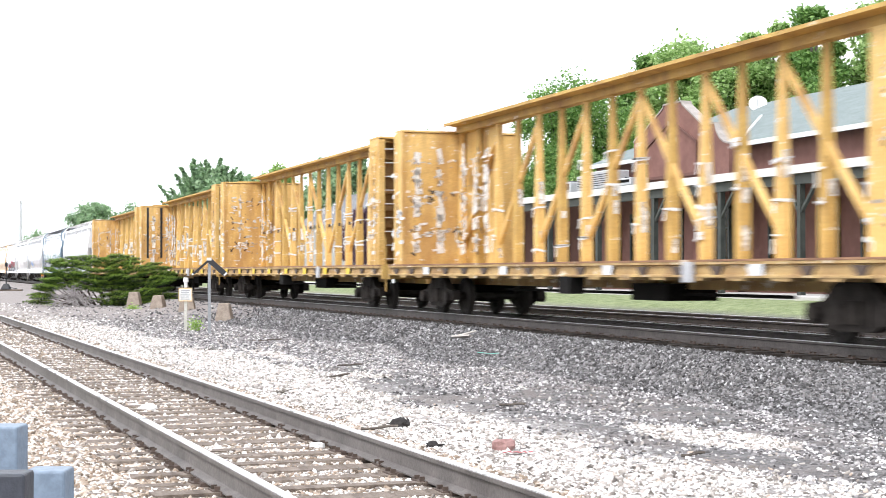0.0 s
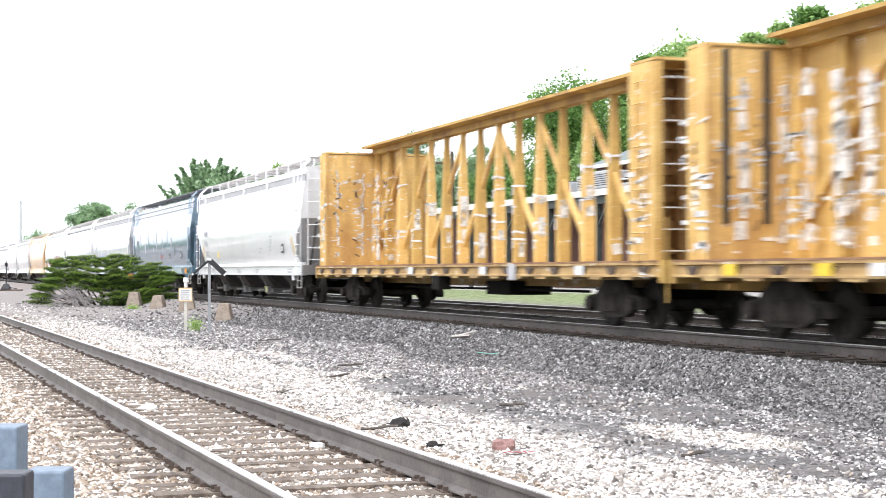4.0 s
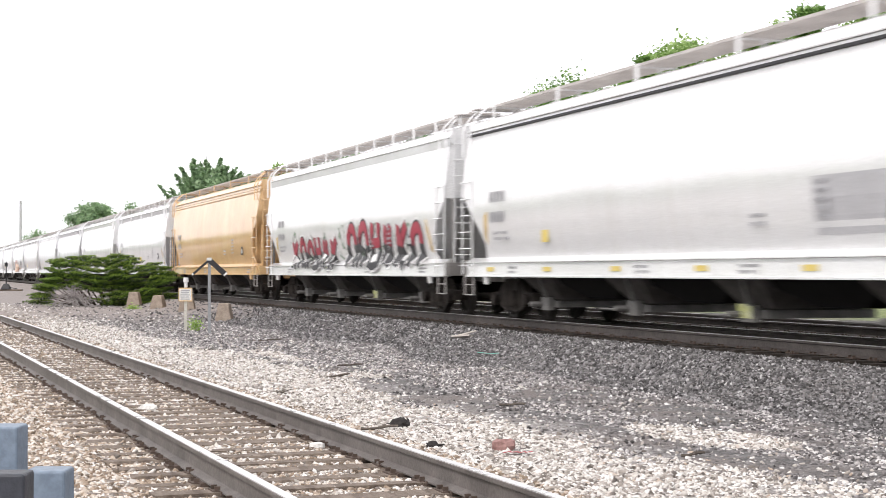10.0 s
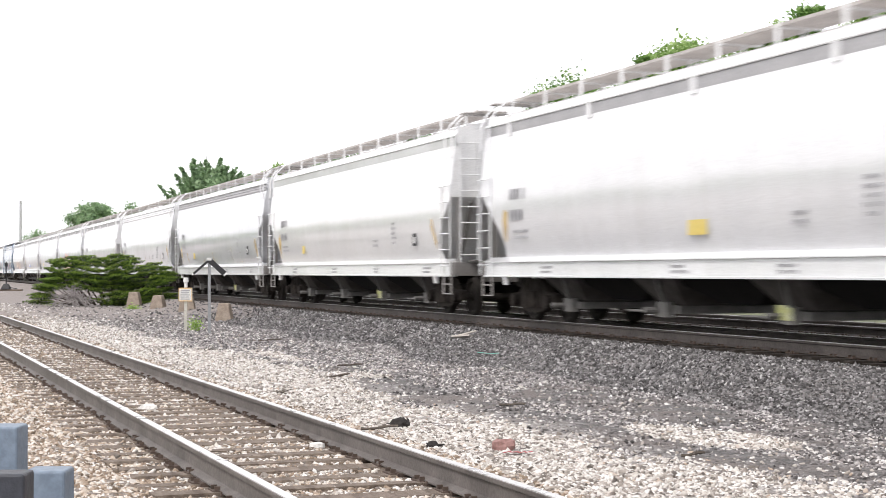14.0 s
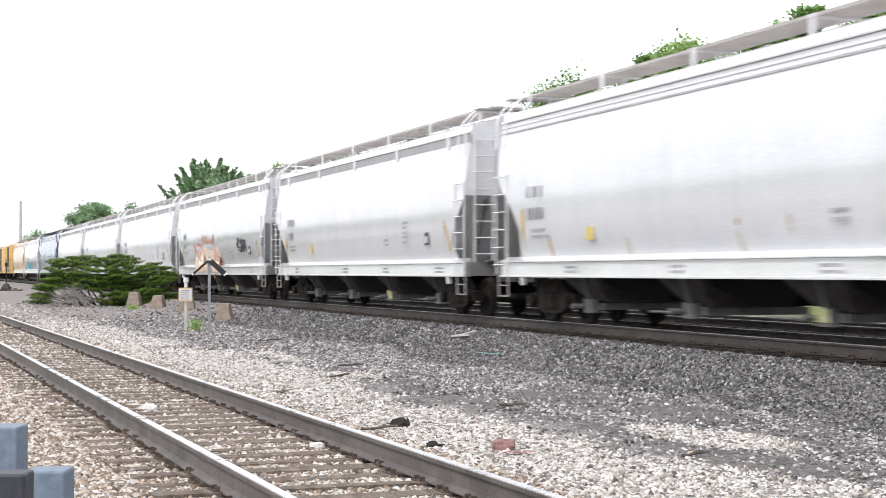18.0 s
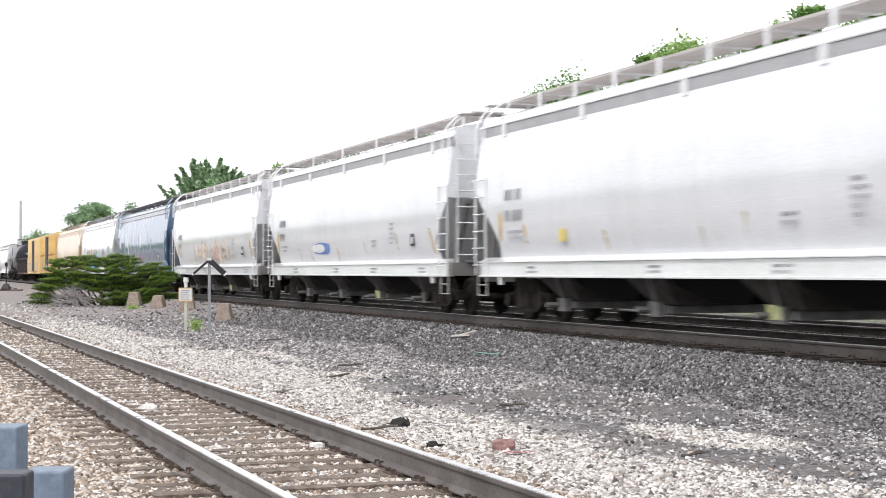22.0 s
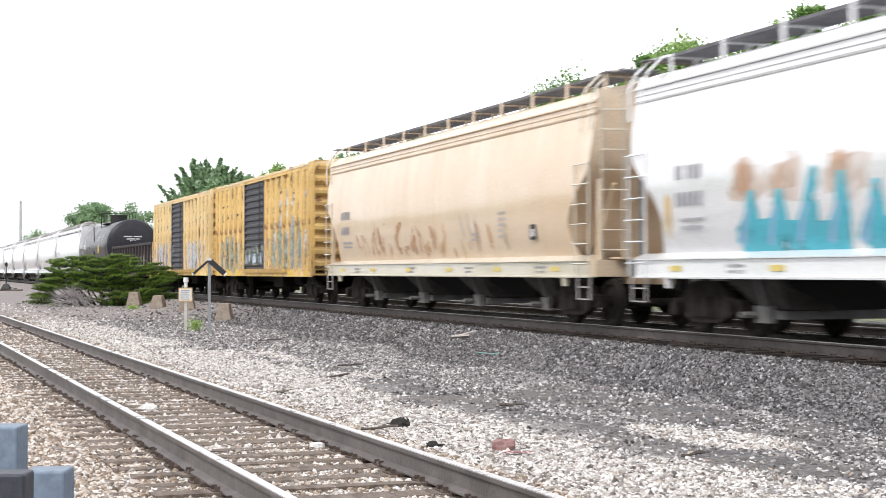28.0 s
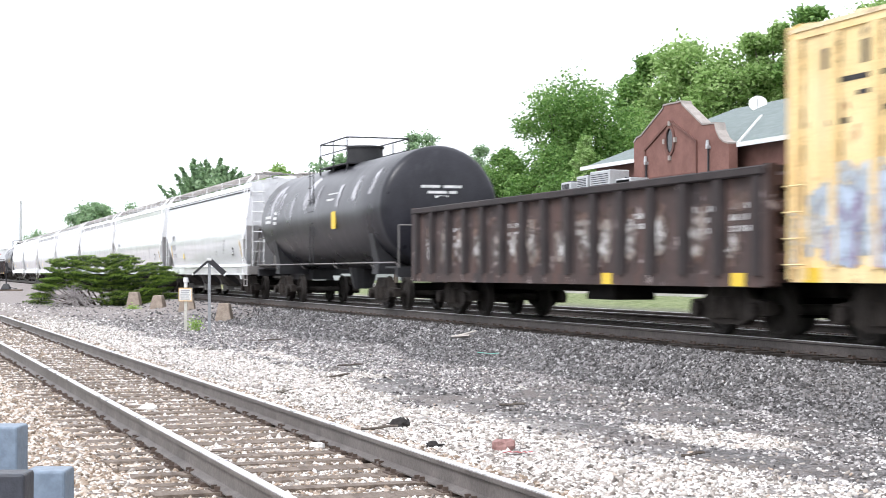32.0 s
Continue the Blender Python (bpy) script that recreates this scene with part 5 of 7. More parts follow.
def tk_platform(bm):
    box(bm, -1.6, 1.6, -0.95, 0.95, 4.22, 4.26)
    for s in (-1, 1):
        for x in (-1.6, 0, 1.6):
            rod(bm, (x, s * 0.95, 3.9), (x, s * 0.95, 5.0), 0.024, 5)
        rod(bm, (-1.6, s * 0.95, 5.0), (1.6, s * 0.95, 5.0), 0.024, 5)
        rod(bm, (-1.6, s * 0.95, 4.65), (1.6, s * 0.95, 4.65), 0.018, 5)
    for e in (-1, 1):
        rod(bm, (e * 1.6, -0.95, 5.0), (e * 1.6, 0.95, 5.0), 0.024, 5)


TANK_BLACK = dull(surface("tank_black", (0.014, 0.014, 0.019), (0.032, 0.032, 0.04), 0.9, 0.3, 0, 0.06, 30, spots=((0.1, 0.1, 0.11), 0.72, 1.2), streaks=((0.12, 0.12, 0.13), 0.35)), 0.3)


def tank_car(u):
    car = thing("tank_car", "black tank car with grey stains and a railed dome", "freight car", "freight cars of the train")
    put("tank", shared("tk_shell", tk_shell, True), TANK_BLACK, car)
    for flip in (0, 180):
        put("draft_sill", shared("tk_draft_sill", tk_draft_sill), DULL_BLACK, car, "", pose(0, 0, 0, 0, 0, flip))
        put("saddle", shared("tk_saddle", tk_saddle), DULL_BLACK, car, "", pose(0, 0, 0, 0, 0, flip))
        put("end_deck", shared("tk_end_deck", tk_end_deck), DULL_BLACK, car, "", pose(0, 0, 0, 0, 0, flip))
    put("bottom_valve", shared("tk_valve", tk_valve), DULL_BLACK, car)
    put("hand_rail", shared("tk_rails", tk_rails), END_SHADE, car, "thin grey hand rail")
    put("dome", shared("tk_dome", tk_dome, True), DULL_BLACK, car)
    put("platform", shared("tk_platform", tk_platform), DULL_BLACK, car)
    add_ladder(car, 2.9, 0.42, DULL_BLACK, pose(-0.2, -1.58, 1.2))
    rnd = random.Random(5)
    R = 1.625
    bm = bmesh.new()
    for x, z, n, w in ((-6.6, 2.9, 2, 0.9), (-5.4, 3.0, 3, 0.5), (1.6, 3.3, 2, 1.1)):
        for k in range(n):
            zz = z - 0.16 * k
            y = -math.sqrt(R * R - (zz - 2.72) ** 2)
            box(bm, x, x + w * rnd.uniform(0.7, 1), y - 0.004, y + 0.02, zz - 0.09, zz)
    for y0, y1, z in ((-0.6, -0.08, 3.2), (0.02, 0.52, 3.2), (-0.42, 0.1, 3.05), (0.16, 0.38, 3.05), (-0.22, 0.14, 2.93)):
        box(bm, 7.45, 7.615, y0, y1, z, z + 0.07)
    tagged(part("stencil", bm, WHITE_MARK, car, "white stencilled lines"), kind="stuff")
    shell = lambda z: math.sqrt(max(0.05, 1.629 ** 2 - (z - 2.72) ** 2))
    # pale patches paint glossy reflections as well as weathering on the shell
    for x, z, w, h in ((-5.4, 3.45, 1.3, 1.3), (-4.5, 3.2, 0.5, 1.0), (-0.9, 3.5, 1.1, 1.2), (0.4, 3.3, 0.4, 0.9), (-2.8, 3.0, 0.5, 0.8), (2.9, 3.2, 0.4, 0.9), (4.6, 3.3, 0.5, 0.8), (6.2, 3.4, 0.5, 0.9)):
        bm = bmesh.new()
        patch(bm, x, z, w, h, shell, rnd, 0.1, 0.8, 0.35)
        part("pale_streak", bm, WHITE_HAZE, car, "pale streak of weathering and glint")
    bm = bmesh.new()
    y = -math.sqrt(R * R - 0.15 ** 2)
    box(bm, 2.3, 2.75, y - 0.006, y + 0.02, 2.25, 2.75)
    part("placard", bm, YELLOW_TAPE, car, "yellow panel")
    bm = bmesh.new()
    y = -math.sqrt(R * R - 0.35 ** 2)
    box(bm, 5.6, 6.3, y - 0.006, y + 0.03, 2.65, 3.0)
    part("placard", bm, SPRAY_GREY, car, "grey panel")
    add_trucks(car, (-5.9, 5.9))
    add_couplers(car, 8.4)
    CARS.append((car, u))


# ---- the consist; u: metres ahead of the camera's foot at the start ----
CARS = []
WHITE = paint("white", (0.76, 0.768, 0.795), (0.84, 0.848, 0.872), gloss=0.85, scale=0.7, rough=0.5, bump=0.05, streaks=((0.62, 0.61, 0.6), 0.35))
BRIGHT = paint("bright_white", (0.82, 0.825, 0.835), (0.87, 0.875, 0.885), scale=0.6, rough=0.5, bump=0.05, streaks=((0.68, 0.66, 0.63), 0.4))
SILVER = paint("silver_grey", (0.64, 0.66, 0.7), (0.73, 0.745, 0.78), scale=0.5, rough=0.45, bump=0.05, streaks=((0.5, 0.5, 0.5), 0.3))
STAINED = paint("stained_white", (0.77, 0.785, 0.82), (0.85, 0.865, 0.895), gloss=0.7, scale=0.5, rough=0.5, bump=0.06, streaks=((0.56, 0.55, 0.54), 0.3))
NAVY = paint("deep_blue", (0.035, 0.115, 0.225), (0.065, 0.165, 0.3), gloss=1.0, scale=0.5, rough=0.42, bump=0.05, streaks=((0.16, 0.2, 0.25), 0.3))
BLUE = paint("slate_blue", (0.06, 0.145, 0.225), (0.1, 0.2, 0.29), gloss=1.0, scale=0.5, rough=0.42, bump=0.05, streaks=((0.2, 0.24, 0.28), 0.3))
for m in (NAVY, BLUE):
    m.node_tree.nodes["Principled BSDF"].inputs["Coat IOR"].default_value = 3.3
ORANGE = paint("faded_orange", (0.7, 0.43, 0.19), (0.8, 0.56, 0.3), gloss=0.8, scale=0.5, rough=0.55, bump=0.06, streaks=((0.6, 0.33, 0.13), 0.35))
TAN = paint("faded_tan", (0.76, 0.57, 0.38), (0.83, 0.69, 0.52), gloss=0.55, scale=0.5, rough=0.55, bump=0.06, streaks=((0.6, 0.38, 0.2), 0.35))
CREAM = paint("cream", (0.66, 0.58, 0.44), (0.76, 0.7, 0.58), scale=0.8, rough=0.55)
# paints shade under the eaves of white cars; also plain grey plates
CHORD_SHADE_PLATE_GREY = paint("chord_grey", (0.44, 0.44, 0.46), (0.52, 0.52, 0.54), gloss=0.12, scale=1.5, rough=0.7)
CHORD_BLUE = paint("chord_blue_grey", (0.27, 0.32, 0.38), (0.36, 0.41, 0.47), scale=1.5, rough=0.6)
PALES = (WHITE, BRIGHT, SILVER, STAINED)
for k, u in enumerate((26.9, 50.5, 73.8, 97.2)):
    centre_beam(u, k == 1, k)
HW = hopper_half


def HW2(z):
    """The side with the sill."""
    return hopper_half(z) if z > 1.33 else 1.61


def wild_letters(car, seed, x0, x1, z0, z1, n, half):
    """Abstract leaning arches and spikes: white rim, black feet, red heads."""
    r = random.Random(seed)
    forms = [[[(0.05, 0)] + ARCH + [(0.95, 0)]], [[(0.0, 0.1), (0.3, 1.0)], [(0.45, 0), (0.75, 1.0)]], [[(0.0, 0)] + ARCH + [(1.0, 0.3)], [(0.5, 0.0), (0.5, 0.45)]], [[(0.1, 0.0), (0.1, 0.95)], [(0.9, 0.95), (0.3, 0.5), (0.95, 0.0)]], [[(0.15, 1.0), (0.0, 0.05), (0.9, 0.1), (0.85, 1.0)]]]
    w, h = (x1 - x0) / n, z1 - z0
    for k in range(n):
        form, lean, tall = forms[(2 * k + seed) % 5], r.uniform(0.1, 0.3), r.uniform(0.88, 1.08)
        at = lambda p: (x0 + w * (k + 0.14 + 0.72 * p[0]) + lean * h * (p[1] - 0.5), z0 + h * tall * p[1])
        for layer, (material, wide) in enumerate(((SPRAY_WHITE, 0.56), (SPRAY_BLACK, 0.42), (SPRAY_RED, 0.31))):
            bm = bmesh.new()
            out = 0.01 + 0.006 * layer
            for line in form:
                pts = bend(line)
                if layer == 2:
                    pts = [p for p in pts if p[1] > 0.44]
                if len(pts) > 1:
                    stroke(bm, [at(p) for p in pts], wide * min(1.0, w / 1.3), wide * min(1.0, w / 1.3), lambda z: half(z) + out)
            part("spray_paint", bm, material, car)


def tag_red(car):
    graffiti(car, 31, -6.0, 7.8, 1.2, 2.45, [("spray_paint", MIST_GREEN, 1.15, 0, 1.0)], HW2, 8, 0.8, 0.5)
    wild_letters(car, 3, -5.9, -0.3, 1.14, 2.0, 6, HW2)
    wild_letters(car, 5, 0.7, 7.7, 1.16, 2.22, 6, HW2)


def tag_blue(car):
    graffiti(car, 32, -5.6, -2.4, 1.45, 2.25, [("spray_paint", SPRAY_PALE, 0.9, 0, 1), ("spray_paint", SPRAY_BLUE, 0.45, 0.1, 0.9)], HW, 6, 0.6, 0.5)
    graffiti(car, 33, -7.9, -5.8, 1.5, 2.1, [("spray_paint", SPRAY_GREY, 0.45, 0, 1)], HW, 6, 0.7, 0.5)


def tag_orange(car):
    graffiti(car, 34, -4.5, 0.7, 0.97, 2.15, [("spray_paint", MIST_ORANGE, 1.5, 0, 1.0), ("spray_paint", MIST_ORANGE, 1.2, 0, 0.75)], HW2, 4, 0.45, 0.2)
    r = random.Random(8)
    top = [(-4.9, 2.2), (-4.5, 1.85), (-4.2, 2.2), (-3.6, 2.15), (-3.1, 2.05), (-2.75, 2.55), (-2.4, 2.15), (-2.1, 2.5), (-1.8, 2.2), (-1.2, 2.3), (-0.7, 2.15), (-0.35, 2.5), (-0.2, 2.0), (0.3, 1.65), (0.8, 1.35)]
    bm = bmesh.new()
    stroke(bm, bend([(-4.6, 1.15)] + top + [(1.6, 0.97)]), 0.09, 0.1, lambda z: HW2(z) + 0.024)
    part("spray_paint", bm, SPRAY_CORAL, car, "coral-red outline")
    for k in range(30):
        bm = bmesh.new()
        x, z = -4.4 + 0.19 * k + r.uniform(-0.1, 0.1), r.uniform(1.2, 2.0) - 0.01 * k
        stroke(bm, bend([(x, z - r.uniform(0.12, 0.26)), (x + r.uniform(0.02, 0.16), z)]), 0.06, 0.15, lambda q: HW2(q) + 0.02)
        part("spray_paint", bm, r.choice((SPRAY_CORAL, SPRAY_RUST_SOFT, SPRAY_ORANGE)), car)
    scribble(car, 35, 4.5, 6.0, 1.75, 2.3, 12, (SPRAY_BLACK,), 0.14, HW)


def tag_fish(car):
    graffiti(car, 36, -4.0, -1.9, 1.5, 1.92, [("spray_paint", SPRAY_BLUE, 1.1, 0, 1.1), ("spray_paint", SPRAY_WHITE, 0.86, 0.16, 0.9)], HW, 1, 0.8, 0.15)


def tag_cyan(car):
    graffiti(car, 37, -5.9, 0.4, 1.7, 2.7, [("spray_paint", MIST_RUST, 1.2, 0.2, 1.05), ("spray_paint", MIST_RUST, 0.7, 0.4, 1.1)], HW, 5, 0.8, 0.45)
    graffiti(car, 41, -6.0, 0.4, 1.22, 1.85, [("spray_paint", SPRAY_CYAN, 1.15, 0, 1.0)], HW, 4, 0.5, 0.3)
    r = random.Random(4)
    for k in range(8):
        bm = bmesh.new()
        x = -5.7 + 0.78 * k
        stroke(bm, bend([(x, 1.3), (x + 0.3, 1.8), (x + r.uniform(0.3, 0.5), r.uniform(2.15, 2.5))]), r.uniform(0.55, 0.75), 0.16, lambda z: hopper_half(z) + 0.016)
        part("spray_paint", bm, SPRAY_CYAN, car)
        bm = bmesh.new()
        stroke(bm, bend([(x - 0.1, 1.4), (x + 0.25, 1.95)]), 0.12, 0.05, lambda z: hopper_half(z) + 0.021)
        part("spray_paint", bm, SPRAY_PALE, car)
    scribble(car, 38, 1.2, 7.2, 1.3, 2.6, 14, (SPRAY_GREY, MIST_BLUE, SPRAY_PALE, SPRAY_GREY), 0.2, HW)


def scribble(car, seed, x0, x1, z0, z1, n, paints, w, half):
    """Loose sprayed scrawls, each a bent line of its own."""
    r = random.Random(seed)
    for k in range(n):
        x, z = x0 + (x1 - x0) * (k + r.uniform(0.2, 0.8)) / n, r.uniform(z0, z0 + 0.3 * (z1 - z0))
        pts = [(x, z)]
        for j in range(r.randrange(2, 5)):
            pts.append((x + r.uniform(-0.3, 0.45), r.uniform(z0, z1)))
        bm = bmesh.new()
        out = 0.008 + 0.0015 * (k % 8)
        stroke(bm, bend(pts, 3), w * r.uniform(0.6, 1.2), w * r.uniform(0.4, 1.0), lambda q: half(q) + out)
        part("spray_paint", bm, r.choice(paints), car)


def tag_faint(car):
    for k in range(6):
        put("red_stripe", shared("red_stripe", lambda bm: box(bm, -0.45, 0.45, -0.004, 0, -0.03, 0.03)), MIST_PINK, car, "thin faded red stripe", pose(1.0, -HW(1.45 + 0.09 * k) - 0.03, 1.43 + 0.09 * k))
    scribble(car, 39, -3.8, 4.2, 1.42, 2.3, 18, (SPRAY_PALE_ORANGE, SPRAY_PALE_ORANGE, MIST_ORANGE), 0.24, HW)


def tag_lines(car):
    scribble(car, 40, -6.4, -0.5, 1.4, 2.3, 10, (MIST_RUST, SPRAY_RUST_SOFT, MIST_RUST), 0.16, HW)
    graffiti(car, 43, 2.2, 3.6, 1.6, 2.4, [("spray_paint", SPRAY_GREY, 0.2, 0, 1)], HW, 3, 0.9, 0.6)


def tag_orange_block(car):
    tag_blue(car)
    bm = bmesh.new()
    box(bm, 9.15, 9.5, -1.66, -1.45, 0.62, 0.88)
    part("marker_block", bm, SPRAY_ORANGE_SOLID, car, "bright orange block at the corner")


def tag_specks(car):
    r = random.Random(83)
    # upright pale patches put sheen and weathering into the colour
    for k in range(9):
        bm = bmesh.new()
        patch(bm, -6.4 + 1.5 * k + r.uniform(-0.5, 0.5), r.uniform(2.3, 2.7), r.uniform(0.16, 0.4), r.uniform(0.7, 1.1), lambda q: hopper_half(q) + 0.006, r, r.uniform(-0.15, 0.15), 0.9, 0.4)
        part("pale_streak", bm, WHITE_HAZE, car, "pale streak of weathering and glint")
    for x in (-7.5, -3.6, 0.2, 4.2):
        put("reflector", shared("sill_tape", lambda bm: box(bm, -0.2, 0.2, -0.004, 0, -0.045, 0.045)), FADED_TAPE, car, "yellow reflective strip", pose(x, -1.572, 1.06))
    bm = bmesh.new()
    box(bm, 7.7, 8.1, -1.575, -1.56, 0.95, 1.18)
    part("marker_plate", bm, SPRAY_ORANGE_SOLID, car, "orange square on the side sill")
    graffiti(car, 81, -2.5, 7.0, 1.5, 1.95, [("spray_paint", MIST_RUST, 0.14, 0, 1)], HW, 8, 0.9, 0.5)
    graffiti(car, 82, 0.2, 1.4, 1.6, 1.95, [("spray_paint", SPRAY_RED, 0.3, 0, 1)], HW, 2, 0.9, 0.5)


def tag_panel(car):
    bm = bmesh.new()
    for z0, z1 in ((1.5, 1.75), (1.75, 2.0), (2.0, 2.3)):
        v = [bm.verts.new((x, -HW(z) - 0.006, z)) for x, z in ((4.7, z0), (7.7, z0), (7.7, z1), (4.7, z1))]
        bm.faces.new(v)
    part("grey_panel", bm, CHORD_SHADE_PLATE_GREY, car, "repainted grey panel")
    sill_tape(car)


def sill_tape(car):
    for k in range(6):
        put("reflector", shared("sill_tape", lambda bm: box(bm, -0.2, 0.2, -0.004, 0, -0.045, 0.045)), FADED_TAPE, car, "yellow reflective strip", pose(-7.8 + 3.1 * k, -1.572, 1.06))


def tag_cyan_tape(car):
    tag_cyan(car)
    sill_tape(car)


def tag_tan(car):
    tag_lines(car)
    scribble(car, 44, -2.6, 4.5, 1.4, 2.1, 9, (MIST_TAN, MIST_RUST), 0.3, HW)
    sill_tape(car)


SPRAY_ORANGE_SOLID = surface("orange_plastic", (0.85, 0.28, 0.03), (0.9, 0.36, 0.05), 4, 0.5)
LW = "white covered hopper car with streaked rounded sides"
ROSTER = [
    (BRIGHT, CHORD_SHADE_PLATE_GREY, BRIGHT, BRIGHT, LW, False, None),
    (BLUE, CHORD_BLUE, BLUE, BLUE, "slate-blue covered hopper car with pale roof strips", True, tag_specks),
    (SILVER, CHORD_SHADE_PLATE_GREY, BRIGHT, WHITE, "silver-grey covered hopper car with small blue sprayed shapes", True, tag_orange_block),
    (BRIGHT, BRIGHT, BRIGHT, BRIGHT, "clean white covered hopper car with a dark line under the roof", "line", tag_panel),
    (BRIGHT, WHITE, BRIGHT, BRIGHT, "white covered hopper car with large red and black sprayed letters", False, tag_red),
    (ORANGE, ORANGE, ORANGE, ORANGE, "faded orange covered hopper car with ribbed roof edge", True, None),
    (WHITE, CHORD_SHADE_PLATE_GREY, BRIGHT, WHITE, "dusty white covered hopper car with grey lower side", False, None),
    (BRIGHT, WHITE, BRIGHT, BRIGHT, LW, False, None),
    (SILVER, CHORD_SHADE_PLATE_GREY, WHITE, WHITE, "silver-grey covered hopper car with brown streaks", True, None),
    (STAINED, WHITE, BRIGHT, BRIGHT, "stained white covered hopper car with ribbed roof edge and rusty drips", True, None),
    (WHITE, CHORD_SHADE_PLATE_GREY, BRIGHT, BRIGHT, LW, False, None),
    (SILVER, CHORD_SHADE_PLATE_GREY, BRIGHT, BRIGHT, "grey-white covered hopper car with orange sprayed shapes", False, tag_orange),
    (STAINED, CHORD_SHADE_PLATE_GREY, BRIGHT, BRIGHT, "stained white covered hopper car with dark streaks", False, None),
    (STAINED, CHORD_SHADE_PLATE_GREY, BRIGHT, BRIGHT, "stained white covered hopper car with a small blue sprayed outline", False, tag_fish),
    (WHITE, CHORD_SHADE_PLATE_GREY, BRIGHT, WHITE, "white covered hopper car with faint rusty scrawls", False, tag_faint),
    (NAVY, CHORD_BLUE, NAVY, NAVY, "deep blue covered hopper car with pale streaks and roof strips", True, tag_specks),
    (BRIGHT, BRIGHT, BRIGHT, BRIGHT, "white covered hopper car with cyan and brown sprayed shapes", True, tag_cyan_tape),
    (TAN, TAN, TAN, CREAM, "faded tan covered hopper car with white side sill and scrawls", True, tag_tan),
]
GAPS = [109.6, 130.0, 150.7, 170.5, 189.9, 210.6, 231.1, 252.4, 272.7, 292.4, 313.3, 334.0, 354.5, 375.1, 395.9, 416.6, 437.3, 458.2, 478.2]
for (b, c, r, s, label, ribs, tags), g0, g1 in zip(ROSTER, GAPS, GAPS[1:]):
    hopper((g0 + g1) / 2, b, c, r, s, label, ribs, b in PALES and tags not in (tag_fish, tag_orange, tag_faint, tag_red, tag_cyan_tape), tags, 5 if b in (STAINED, SILVER, TAN) else 0)
box_car(487.55, 1)
box_car(504.59, 2)
gondola(521.48)
tank_car(539.74)
for k, (b, ch, ribs) in enumerate(((WHITE, WHITE, "line"), (BRIGHT, BRIGHT, False), (BRIGHT, CHORD_SHADE_PLATE_GREY, False), (WHITE, WHITE, True), (BRIGHT, CHORD_SHADE_PLATE_GREY, False), (WHITE, WHITE, True), (SILVER, WHITE, True))):
    hopper(559.01 + 20.25 * k, b, ch, BRIGHT, BRIGHT, LW, ribs)
tank_car(700.08)
gondola(718.44)
gondola(735.78)
hopper(755.16, WHITE, CHORD_SHADE_PLATE_GREY, BRIGHT, WHITE, LW)
hopper(775.56, WHITE, CHORD_SHADE_PLATE_GREY, BRIGHT, WHITE, LW)

# how far the train has gone, second by second
RUN = [(0, 0.0), (4, 62.7), (8, 125.6), (13, 204.2), (16, 250.9), (19, 297.2), (23, 357.6), (28, 433.1), (32, 493.5)]


def gone(t):
    for (a, p), (b, q) in zip(RUN, RUN[1:]):
        if t <= b:
            return p + (q - p) * (t - a) / (b - a)
    return RUN[-1][1]


def motions():
    for car, u in CARS:
        walk(car, [(t, pose(-u + s, 0, RAIL_Z)) for t, s in RUN])
    # wheels turn while their car is within ninety metres
    at = {car: u for car, u in CARS}
    for w, x, car in WHEELS:
        u = at[car]
        rows, last = [], None
        for k in range(0, 32 * 30 + 1):
            t = k / 30
            if k in (0, 960) or 8 < u - gone(t) < 95:
                turn = math.degrees(max(min(gone(t), u - 8), max(0.0, u - 95)) / 0.435)
                rows.append((t, pose(x, 0, 0.435, 0, turn, 0)))
        walk(w, rows)

# ---- loose stones ----
def rock_cloud(name, pts, size, flat, label, material, seed, faces20=True):
    """Many small angular stones at the given places, in one mesh."""
    g = np.random.default_rng(seed)
    n = len(pts)
    if faces20:
        q = (1 + 5 ** 0.5) / 2
        bv = np.array([(-1, q, 0), (1, q, 0), (-1, -q, 0), (1, -q, 0), (0, -1, q), (0, 1, q), (0, -1, -q), (0, 1, -q), (q, 0, -1), (q, 0, 1), (-q, 0, -1), (-q, 0, 1)]) / 1.9
        bf = np.array([(0, 11, 5), (0, 5, 1), (0, 1, 7), (0, 7, 10), (0, 10, 11), (1, 5, 9), (5, 11, 4), (11, 10, 2), (10, 7, 6), (7, 1, 8), (3, 9, 4), (3, 4, 2), (3, 2, 6), (3, 6, 8), (3, 8, 9), (4, 9, 5), (2, 4, 11), (6, 2, 10), (8, 6, 7), (9, 8, 1)])
    else:
        bv = np.array([(1, 0, 0), (-1, 0, 0), (0, 1, 0), (0, -1, 0), (0, 0, 1), (0, 0, -1)], float)
        bf = np.array([(0, 2, 4), (2, 1, 4), (1, 3, 4), (3, 0, 4), (2, 0, 5), (1, 2, 5), (3, 1, 5), (0, 3, 5)])
    v = bv[None] * g.uniform(0.6, 1.25, (n, len(bv), 1)) * g.uniform(0.6, 1.3, (n, 1, 3)) * size[:, None, None]
    v[..., 2] *= flat
    a = g.uniform(0, math.tau, n)
    c, s = np.cos(a)[:, None], np.sin(a)[:, None]
    x, y = v[..., 0] * c - v[..., 1] * s, v[..., 0] * s + v[..., 1] * c
    tip = g.normal(0, 0.35, (n, 2))
    z = v[..., 2] + x * tip[:, :1] + y * tip[:, 1:]
    v = np.stack([x, y, z], -1) + pts[:, None]
    f = bf[None] + (np.arange(n) * len(bv))[:, None, None]
